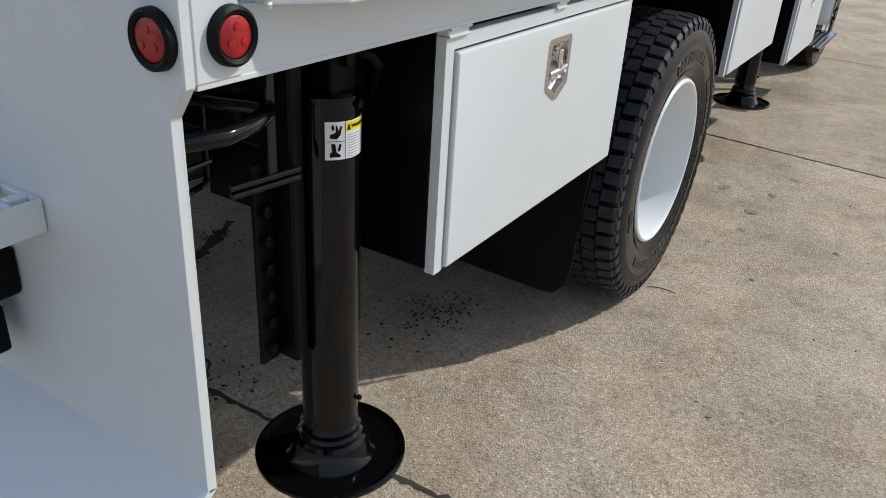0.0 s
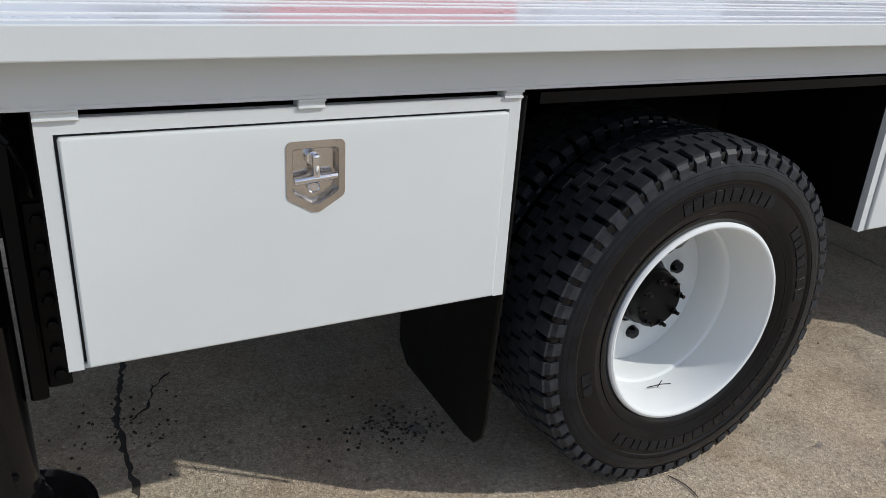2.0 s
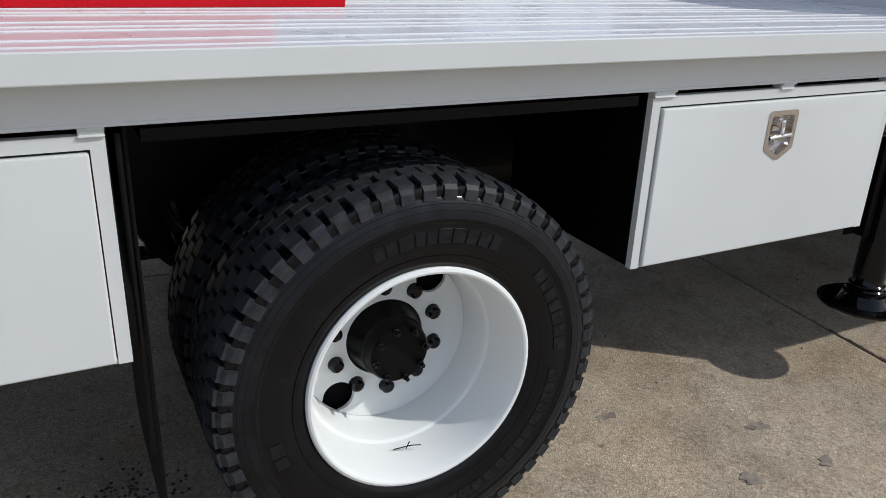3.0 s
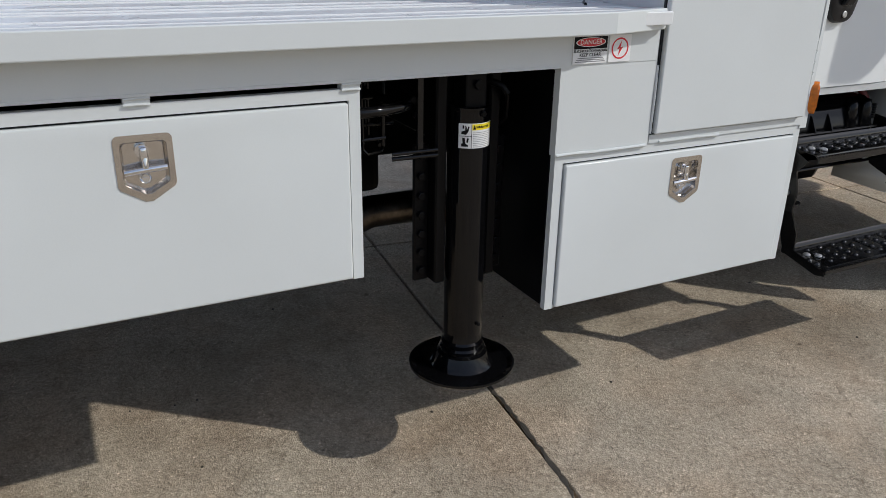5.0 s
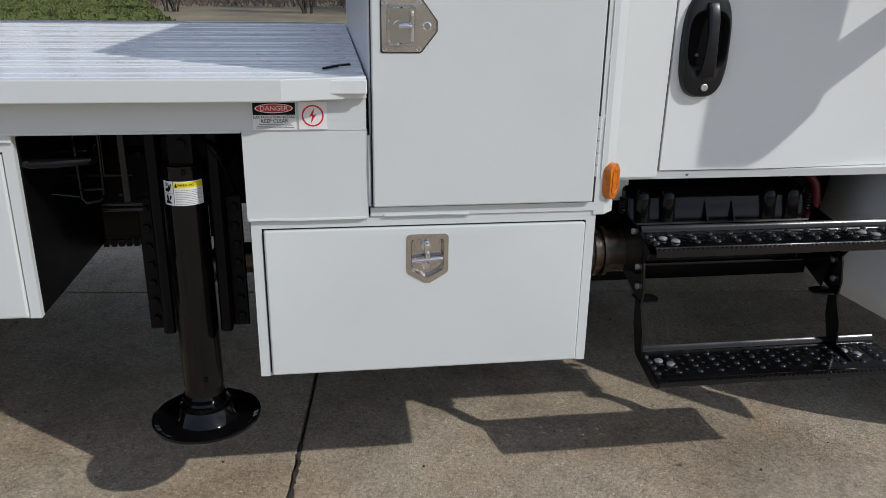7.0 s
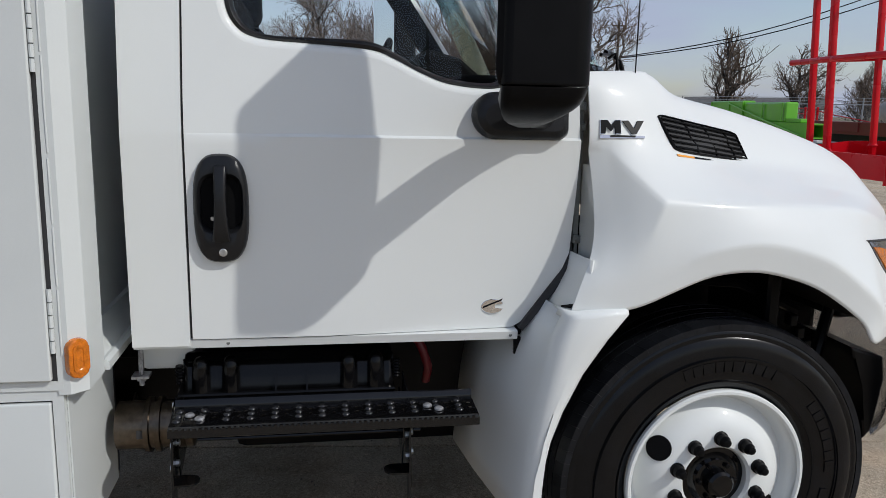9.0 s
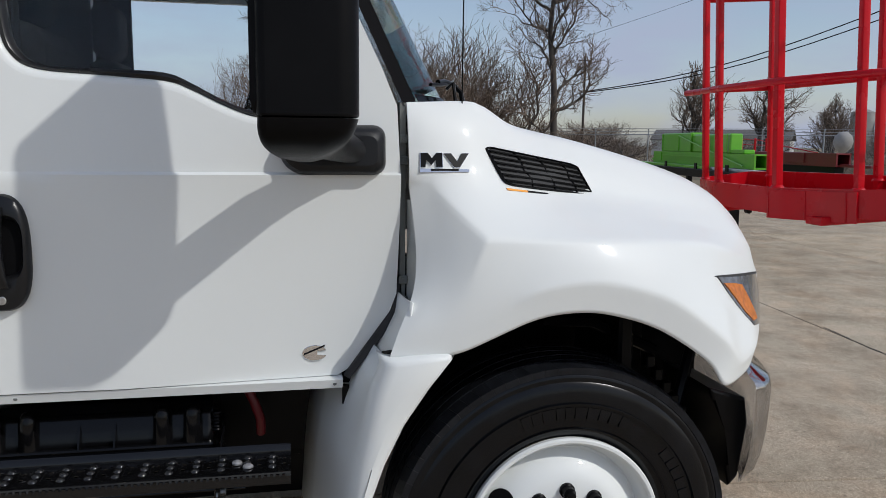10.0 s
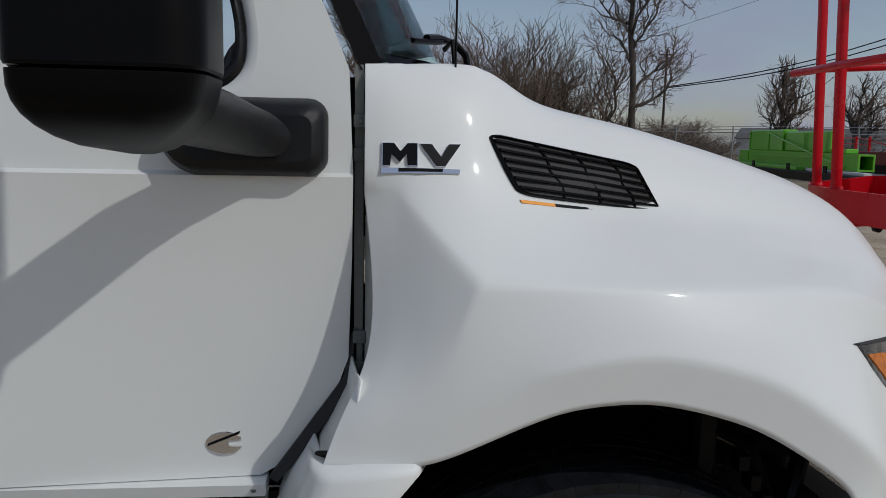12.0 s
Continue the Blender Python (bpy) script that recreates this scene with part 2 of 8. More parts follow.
def mesh_wire():
    """Chain link seen from afar: mostly see-through."""
    m = bpy.data.materials.new("chain_link")
    m.use_nodes = True
    n, l = m.node_tree.nodes, m.node_tree.links
    b = n["Principled BSDF"]
    b.inputs["Base Color"].default_value, b.inputs["Metallic"].default_value, b.inputs["Roughness"].default_value = (0.2, 0.2, 0.2, 1), 0.4, 0.6
    tr, mx, geo, ns, rg = n.new("ShaderNodeBsdfTransparent"), n.new("ShaderNodeMixShader"), n.new("ShaderNodeNewGeometry"), n.new("ShaderNodeTexNoise"), n.new("ShaderNodeMapRange")
    ns.inputs["Scale"].default_value = 3.0
    rg.inputs["To Min"].default_value, rg.inputs["To Max"].default_value = 0.12, 0.34
    l.new(geo.outputs["Position"], ns.inputs["Vector"])
    l.new(ns.outputs["Fac"], rg.inputs["Value"])
    l.new(rg.outputs["Result"], mx.inputs["Fac"])
    l.new(tr.outputs["BSDF"], mx.inputs[1])
    l.new(b.outputs["BSDF"], mx.inputs[2])
    l.new(mx.outputs["Shader"], n["Material Output"].inputs["Surface"])
    return m


CHAIN = mesh_wire()

# ---------- mesh tools ----------
PLACE = {}


def finish(bm, angle=38, weld=False):
    if weld:
        bmesh.ops.remove_doubles(bm, verts=bm.verts, dist=1e-5)
    bmesh.ops.recalc_face_normals(bm, faces=bm.faces)
    lim = radians(angle)
    for e in bm.edges:
        if len(e.link_faces) == 2:
            turn = e.calc_face_angle(0)
            p, q = (f.calc_area() for f in e.link_faces)
            # a large flat face keeps its flatness beside a narrow bevel
            if turn > lim or (turn > 0.14 and max(p, q) > 8 * min(p, q)):
                e.smooth = False
    for f in bm.faces:
        f.smooth = True


def part(name, bm, material, parent=None, label="", angle=38, weld=False):
    """Links a bmesh as one mesh object, its origin at its middle, under a thing or a part."""
    finish(bm, angle, weld)
    co = [v.co for v in bm.verts]
    mid = Vector([(min(c[k] for c in co) + max(c[k] for c in co)) / 2 for k in range(3)])
    bmesh.ops.translate(bm, verts=bm.verts, vec=-mid)
    me = bpy.data.meshes.new(name)
    bm.to_mesh(me)
    bm.free()
    me.materials.append(material)
    return link(name, me, Matrix.Translation(mid), parent, label)


def link(name, me, m, parent=None, label=""):
    ob = new(name, me)
    if parent is not None:
        ob.parent = parent
        ob.matrix_parent_inverse = PLACE[parent.name].inverted()
    ob.matrix_basis = m
    PLACE[ob.name] = m.copy()
    if label:
        tagged(ob, label)
    return ob


def thing(name, loc, label, category, group="", kind=""):
    ob = new(name)
    ob.empty_display_size = 0.2
    ob.location = loc
    PLACE[ob.name] = Matrix.Translation(loc)
    return tagged(ob, label, category, group, kind)


def B():
    return bmesh.new()


def box(bm, a, b, bev=0.0, seg=2):
    lo, hi = [min(p, q) for p, q in zip(a, b)], [max(p, q) for p, q in zip(a, b)]
    v = [bm.verts.new((x, y, z)) for x in (lo[0], hi[0]) for y in (lo[1], hi[1]) for z in (lo[2], hi[2])]
    fs = [bm.faces.new([v[i] for i in f]) for f in ((0, 1, 3, 2), (4, 6, 7, 5), (0, 4, 5, 1), (2, 3, 7, 6), (0, 2, 6, 4), (1, 5, 7, 3))]
    if bev:
        es = list({e for f in fs for e in f.edges})
        bmesh.ops.bevel(bm, geom=es, offset=bev, segments=seg, profile=0.5, affect="EDGES")
    return bm


def prism(bm, poly, axis, c0, c1, bev=0.0, seg=2):
    """A flat outline given in the two other axes, drawn out from c0 to c1."""
    def at(p, c):
        return (c, p[0], p[1]) if axis == "x" else (p[0], c, p[1]) if axis == "y" else (p[0], p[1], c)
    lo = [bm.verts.new(at(p, c0)) for p in poly]
    hi = [bm.verts.new(at(p, c1)) for p in poly]
    fs = [bm.faces.new(lo), bm.faces.new(hi)]
    n = len(poly)
    for i in range(n):
        fs.append(bm.faces.new((lo[i], lo[(i + 1) % n], hi[(i + 1) % n], hi[i])))
    if bev:
        es = list({e for f in fs[:2] for e in f.edges})
        bmesh.ops.bevel(bm, geom=es, offset=bev, segments=seg, profile=0.5, affect="EDGES")
    return bm


def rod(bm, pts, r, n=10, r1=None, cap=True):
    """A round bar through points; r1 tapers it."""
    pts = [Vector(p) for p in pts]
    r1 = r if r1 is None else r1
    rings, side = [], None
    for i, p in enumerate(pts):
        d = (pts[min(i + 1, len(pts) - 1)] - pts[max(i - 1, 0)]).normalized()
        if side is None:
            side = d.orthogonal().normalized()
        side = (side - d * side.dot(d)).normalized()
        up = d.cross(side)
        rad = r + (r1 - r) * i / max(1, len(pts) - 1)
        rings.append([bm.verts.new(p + (side * math.cos(a) + up * math.sin(a)) * rad) for a in (2 * math.pi * k / n for k in range(n))])
    for a, b in zip(rings, rings[1:]):
        for k in range(n):
            bm.faces.new((a[k], a[(k + 1) % n], b[(k + 1) % n], b[k]))
    if cap:
        bm.faces.new(rings[0])
        bm.faces.new(rings[-1])
    return bm


def lathe(bm, prof, c, axis="x", n=48, close=False, caps=True):
    """Turns (along, radius) round an axis through c."""
    rings = []
    for a, r in prof:
        ring = []
        for k in range(n):
            w = 2 * math.pi * k / n
            u, v = r * math.cos(w), r * math.sin(w)
            ring.append(bm.verts.new((c[0] + a, c[1] + u, c[2] + v) if axis == "x" else (c[0] + u, c[1] + v, c[2] + a) if axis == "z" else (c[0] + u, c[1] + a, c[2] + v)))
        rings.append(ring)
    if close:
        rings.append(rings[0])
    for a, b in zip(rings, rings[1:]):
        for k in range(n):
            bm.faces.new((a[k], a[(k + 1) % n], b[(k + 1) % n], b[k]))
    if caps and not close:
        for ring, (_, r) in ((rings[0], prof[0]), (rings[-1], prof[-1])):
            if r > 1e-4:
                bm.faces.new(ring)
    return bm


def arc(cx, cy, r, a0, a1, n):
    return [(cx + r * math.cos(radians(a0 + (a1 - a0) * k / n)), cy + r * math.sin(radians(a0 + (a1 - a0) * k / n))) for k in range(n + 1)]


def rounded(x0, y0, x1, y1, r, n=5):
    return arc(x1 - r, y0 + r, r, -90, 0, n) + arc(x1 - r, y1 - r, r, 0, 90, n) + arc(x0 + r, y1 - r, r, 90, 180, n) + arc(x0 + r, y0 + r, r, 180, 270, n)


def bolt(bm, c, axis, r=0.009, h=0.008):
    sgn = 1 if h > 0 else -1
    return lathe(bm, [(0, r), (h, r), (h + sgn * 0.001, r * 0.8)], c, axis, 6)


def lettering(name, text, size, m, material, parent, spread=1.0, label=""):
    """Flat words, drawn in the built-in font, centred on the pose m (x along the words, y up)."""
    cu = bpy.data.curves.new(name, "FONT")
    cu.body, cu.size, cu.align_x, cu.align_y, cu.extrude, cu.resolution_u, cu.space_character = text, size, "CENTER", "CENTER", 0.0004, 3, 1.0
    tmp = bpy.data.objects.new(name, cu)
    scene.collection.objects.link(tmp)
    dg = bpy.context.evaluated_depsgraph_get()
    me = bpy.data.meshes.new_from_object(tmp.evaluated_get(dg))
    bpy.data.objects.remove(tmp)
    me.transform(Matrix.Diagonal((spread, 1, 1, 1)))
    me.materials.clear()
    me.materials.append(material)
    return link(name, me, m, parent, label)


def side_pose(x, y, z, lean=0.0):
    """Words on the truck's side: they read along +y and face +x."""
    return Matrix.Translation((x, y, z)) @ Matrix(((0, 0, 1, 0), (1, 0, 0, 0), (0, 1, 0, 0), (0, 0, 0, 1))) @ pose(0, 0, 0, 0, 0, lean)

# ---------- ground ----------
bm = B()
box(bm, (-900, -900, -0.6), (900, 900, -0.035))
tagged(part("ground", bm, FIELD), "dry brownish field soil reaching the horizon", "ground", kind="structure")

# ---------- the truck ----------
CX = -1.22  # middle of the truck
truck = thing("service_truck", (CX, 3.3, 0), "white flatbed service truck with tool boxes, black outriggers and red boom", "truck")


def both(x):
    """The same place on the truck's far side."""
    return 2 * CX - x


# flat deck of long planks with ribs
for k in range(8):
    x1 = 0.049 - k * 0.312
    bm = B()
    y0 = -0.46 if k else -0.356
    box(bm, (x1 - 0.308, y0, 1.300), (x1, 4.008, 1.335), 0.003, 2)
    if not k:
        box(bm, (x1 - 0.308, -0.46, 1.300), (x1 - 0.040, -0.3565, 1.335), 0.003, 2)
    for xr in (x1 - 0.060, x1 - 0.152, x1 - 0.303):
        box(bm, (xr - 0.003, y0, 1.334), (xr + 0.003, 4.008, 1.3375), 0.001, 1)
    part("deck_plank", bm, DECKW, truck)
# side rails with a chamfered rear end, and the lip of the deck
for sx in (1, -1):
    bm = B()
    rail = [(-0.06, -0.47), (-0.06, 4.007), (0.024, 4.007), (0.080, 3.80), (0.080, -0.362), (0.030, -0.447), (0.0, -0.452)]
    prism(bm, [(x if sx > 0 else both(x), y) for x, y in rail], "z", 1.288, 1.2985)
    lipo = [(0.0505, -0.357), (0.0505, 3.80), (0.0, 4.007), (0.0245, 4.007), (0.0808, 3.80), (0.0808, -0.362), (0.030, -0.4475), (0.010, -0.4525), (0.010, -0.42)]
    prism(bm, [(x if sx > 0 else both(x), y) for x, y in lipo], "z", 1.2865, 1.341, 0.003)
    rail_ob = part("deck_rail", bm, WHITE, truck)
    if sx > 0:
        bm = B()
        rod(bm, [(0.0275 + (0.002 if k % 2 else 0.0), -0.4515, 1.286 + k * 0.0027) for k in range(21)], 0.005, 8)
        part("weld_bead", bm, WHITE, rail_ob)
for k in range(9):
    for d in (-0.052, 0.052):
        bm = B()
        y = 0.195 + 0.487 * (k - 1) + d
        lathe(bm, [(0, 0.013), (0.003, 0.012), (0.004, 0.006)], (0.040, y, 1.3348), "z", 10)
        part("deck_rivet", bm, DECKW, truck)
# side fascia below the rail
for sx in (1, -1):
    bm = B()
    f = (lambda v: v) if sx > 0 else both
    box(bm, (f(-0.02), -0.55, 1.204), (f(0.008), 4.006, 1.2875))
    box(bm, (f(-0.055), -0.55, 1.199), (f(0.0095), 3.69, 1.2065), 0.001, 1)
    part("deck_fascia", bm, WHITE, truck)
# panel between the fascia and the forward box
bm = B()
box(bm, (-0.02, 3.692, 0.966), (0.0065, 4.008, 1.2036))
part("side_panel", bm, WHITE, truck)
bm = B()
rod(bm, [(0.007, 3.695, 0.968), (0.009, 3.75, 0.97), (0.008, 3.82, 0.967), (0.008, 4.0, 0.968)], 0.004, 6)
part("weld_bead", bm, WHITE, truck)

# black underframe
bm = B()
for x in (-0.80, -1.64):
    box(bm, (x - 0.04, -0.45, 0.80), (x + 0.04, 7.05, 1.06), 0.006, 1)
part("frame_rail", bm, SATIN, truck)
for k in range(12):
    bm = B()
    y = -0.25 + k * 0.385
    box(bm, (both(-0.03), y - 0.03, 1.19), (-0.03, y + 0.03, 1.298), 0.004, 1)
    part("cross_member", bm, SATIN, truck)
bm = B()
box(bm, (-2.41, -0.5, 1.285), (-0.03, 4.0, 1.2995))
part("deck_underside", bm, SATIN, truck)
for x in (-0.80, -1.64):
    bm = B()
    box(bm, (x - 0.06, -0.45, 1.065), (x + 0.06, 4.0, 1.19), 0.004, 1)
    part("sub_frame", bm, SATIN, truck)
# roof of the wheel well
bm = B()
box(bm, (-0.72, 0.98, 1.16), (-0.02, 2.16, 1.185))
part("wheel_well_top", bm, SATIN, truck)
bm = B()
lathe(bm, [(-0.42, 0.02), (-0.40, 0.19), (-0.2, 0.21), (0, 0.21), (0.2, 0.21), (0.40, 0.19), (0.42, 0.02)], (CX, 1.57, 0.515), "x", 24)
rod(bm, [(both(-0.3), 1.57, 0.515), (-0.3, 1.57, 0.515)], 0.075, 16)
part("rear_axle", bm, SATIN, truck)
for x in (-0.72, -1.72):
    bm = B()
    for j in range(6):
        hl = 0.62 - j * 0.08
        box(bm, (x - 0.04, 1.57 - hl, 0.66 + j * 0.016), (x + 0.04, 1.57 + hl, 0.674 + j * 0.016), 0.002, 1)
    part("leaf_spring", bm, SATIN, truck)


def pocket(bm, x, y, z, k=0.9):
    """Cuts the latch's pointed opening through the face that lies at x."""
    f = max((f for f in bm.faces if abs(f.calc_center_median().x - x) < 1e-4), key=lambda f: f.calc_area())
    rim_edges = list(f.edges)
    bmesh.ops.delete(bm, geom=[f], context="FACES_ONLY")
    pts = [(0.052, 0.056), (-0.052, 0.056), (-0.052, -0.047), (0.0, -0.075), (0.052, -0.047)]
    vs = [bm.verts.new((x, y + a * k, z + b * k)) for a, b in pts]
    hole = [bm.edges.new((vs[i], vs[(i + 1) % 5])) for i in range(5)]
    bmesh.ops.triangle_fill(bm, use_beauty=True, use_dissolve=False, edges=rim_edges + hole, normal=(1, 0, 0))


def latch(y, z, parent):
    """Recessed stainless T-handle latch with a pointed lower end."""
    x = 0.0080
    w, t, s, p = 0.058, 0.062, -0.052, -0.083
    r = 0.012
    outer = arc(y + w - r, z + t - r, r, 0, 90, 4) + arc(y - w + r, z + t - r, r, 90, 180, 4) + [(y - w, z + s + 0.008), (y - w + 0.004, z + s), (y - 0.008, z + p + 0.003), (y + 0.008, z + p + 0.003), (y + w - 0.004, z + s), (y + w, z + s + 0.008)]
    ins = [(y + (a - y) * 0.79, z - 0.006 + (b - z + 0.006) * 0.79) for a, b in outer]
    lip, wall, deep = ([(y + (a - y) * f, z - 0.006 + (b - z + 0.006) * f) for a, b in outer] for f in (0.775, 0.735, 0.69))
    bm = B()
    rings = []
    for loop, xx in ((outer, x - 0.004), (outer, x + 0.0018), (ins, x + 0.002), (lip, x + 0.0005), (wall, x - 0.0140), (deep, x - 0.0180)):
        rings.append([bm.verts.new((xx, a, b)) for a, b in loop])
    k = len(outer)
    for a, b in zip(rings, rings[1:]):
        for i in range(k):
            bm.faces.new((a[i], a[(i + 1) % k], b[(i + 1) % k], b[i]))
    bm.faces.new(rings[-1])
    plate = part("latch", bm, STEEL, parent, "recessed stainless steel T-handle latch", 25)
    bm = B()
    rod(bm, [(x - 0.0168, y - 0.003, z + 0.026), (x - 0.004, y - 0.003, z + 0.026)], 0.0140, 18)
    part("latch_collar", bm, CHROME, parent)
    bm = B()
    box(bm, (x - 0.002, y - 0.009, z + 0.008), (x + 0.009, y + 0.006, z + 0.036), 0.004, 2)
    part("latch_knob", bm, CHROME, parent)
    bm = B()
    rod(bm, [(x - 0.003, y - 0.001, z + 0.028), (x + 0.002, y, z + 0.012), (x + 0.004, y, z - 0.008)], 0.0078, 10)
    part("latch_stem", bm, CHROME, parent)
    bm = B()
    rod(bm, [(x - 0.001, y - 0.042, z - 0.016), (x + 0.004, y, z - 0.011), (x - 0.001, y + 0.042, z - 0.010)], 0.0072, 10)
    part("latch_handle", bm, CHROME, parent)
    bm = B()
    lathe(bm, [(-0.0168, 0.0118), (-0.006, 0.0118), (-0.004, 0.0098), (-0.006, 0.0080), (-0.0065, 0.001)], (x, y - 0.002, z - 0.032), "x", 18)
    box(bm, (x - 0.0068, y - 0.007, z - 0.0335), (x - 0.0055, y + 0.004, z - 0.0305))
    part("lock_barrel", bm, CHROME, parent)
    return plate


def toolbox(y0, y1, z0, z1, ly, lz, tabs=True):
    """Under-deck box: black shell, white face frame, white drop door with a latch."""
    bm = B()
    box(bm, (-0.50, y0 + 0.002, z0 + 0.004), (-0.022, y1 - 0.002, z1 - 0.002), 0.003, 1)
    shell = part("toolbox", bm, SATIN, truck, "under-deck tool box with white door and black sides")
    p = 0.027
    dt = z1 - 0.026
    bm = B()
    box(bm, (-0.022, y0, z0), (0.0, y0 + p, z1))
    box(bm, (-0.022, y1 - p, z0), (0.0, y1, z1))
    box(bm, (-0.022, y0 + p, dt), (0.0, y1 - p, z1))
    box(bm, (-0.022, y0 + p, z0), (-0.004, y1 - p, z0 + 0.01))
    part("face_frame", bm, WHITE, shell)
    bm = B()
    box(bm, (-0.021, y0 + p, z0 + 0.01), (-0.012, y1 - p, dt))
    part("door_gap", bm, SEAM, shell)
    bm = B()
    box(bm, (-0.012, y0 + p + 0.005, z0 + 0.004), (0.008, y1 - p - 0.003, dt - 0.005), 0.005, 3)
    pocket(bm, 0.008, ly, lz)
    part("door", bm, WHITE, shell)
    latch(ly, lz, shell)
    if tabs:
        for c, w in ((y0 + 0.034, 0.034), ((y0 + y1) / 2, 0.026), (y1 - 0.022, 0.022)):
            bm = B()
            box(bm, (-0.03, c - w, z1 - 0.004), (0.004, c + w, 1.1985), 0.002, 1)
            rod(bm, [(0.004, c - w, z1 - 0.001), (0.006, c, z1), (0.004, c + w, z1 - 0.001)], 0.003, 6)
            rod(bm, [(0.006, c - w, 1.196), (0.007, c + w, 1.197)], 0.003, 6)
            part("hanger_tab", bm, WHITE, shell)
    return shell


toolbox(0.0, 0.918, 0.720, 1.184, 0.4645, 1.060)
toolbox(2.190, 3.145, 0.714, 1.184, 2.6685, 1.062)
toolbox(3.698, 4.642, 0.506, 0.968, 4.167, 0.855, False)
# black side plates that close the boxes' ends
for y0, z0 in ((-0.004, 0.73), (0.918, 0.73), (2.186, 0.72), (3.145, 0.72), (3.694, 0.52)):
    bm = B()
    box(bm, (-0.62, y0, z0), (-0.021, y0 + 0.004, 1.19))
    part("end_plate", bm, SATIN, truck)

# Unseen mirrored boxes, added to block light coming in from the far side.
for y0, y1, z0 in ((0.0, 0.918, 0.72), (2.19, 3.145, 0.714), (3.698, 4.642, 0.506)):
    bm = B()
    box(bm, (both(0.0), y0, z0), (both(-0.50), y1, 1.18), 0.004, 1)
    part("unseen_toolbox", bm, SATIN, truck, "unseen mirror-image tool box, added to block light from the far side")
# Unseen cylinder, added so that less sky light reaches the ground under the cab.
bm = B()
lathe(bm, [(-0.42, 0.1), (-0.40, 0.26), (0.40, 0.26), (0.42, 0.1)], (both(-0.42), 5.32, 0.66), "y", 28)
part("unseen_tank", bm, SATIN, truck, "unseen cylinder added on the far side to darken the ground")
# Unseen box on the far side, added as a second light block.
bm = B()
box(bm, (both(-0.06), 4.70, 0.34), (both(-0.50), 6.0, 1.02), 0.03, 2)
part("far_light_block", bm, SATIN, truck, "unseen black box added on the far side to block light")
# Two unseen belly masses, added to keep sky light off the ground below.
bm = B()
prism(bm, [(4.2, 0.52), (4.2, 0.92), (5.0, 0.98), (5.0, 0.44), (4.6, 0.46)], "x", CX - 0.22, CX + 0.22, 0.04, 2)
part("unseen_gearbox", bm, SATIN, truck)
bm = B()
box(bm, (CX - 0.30, 4.95, 0.36), (CX + 0.30, 6.05, 0.66), 0.05, 2)
part("unseen_oil_pan", bm, SATIN, truck)
bm = B()
rod(bm, [(CX - 0.9, 6.53, 0.50), (CX, 6.53, 0.44), (CX + 0.9, 6.53, 0.50)], 0.07, 12)
part("front_axle", bm, SATIN, truck)
bm = B()
box(bm, (-0.022, 4.6425, 0.506), (-0.45, 4.6465, 0.972))
part("box_end", bm, WHITE, truck)
# mud flap behind the rear wheel
bm = B()
prism(bm, [(-0.05, 1.19), (-0.055, 0.72), (-0.075, 0.30), (-0.085, 0.245), (-0.12, 0.205), (-0.17, 0.195), (-0.56, 0.205), (-0.62, 0.26), (-0.64, 1.19)], "y", 0.950, 0.958, 0.003, 1)
part("mud_flap", bm, FLAP, truck, "black rubber mud flap")
bm = B()
rod(bm, [(-0.02, 0.94, 1.18), (-0.035, 0.94, 0.72), (-0.06, 0.94, 0.45)], 0.006, 6)
part("flap_edging", bm, FLAP, truck)


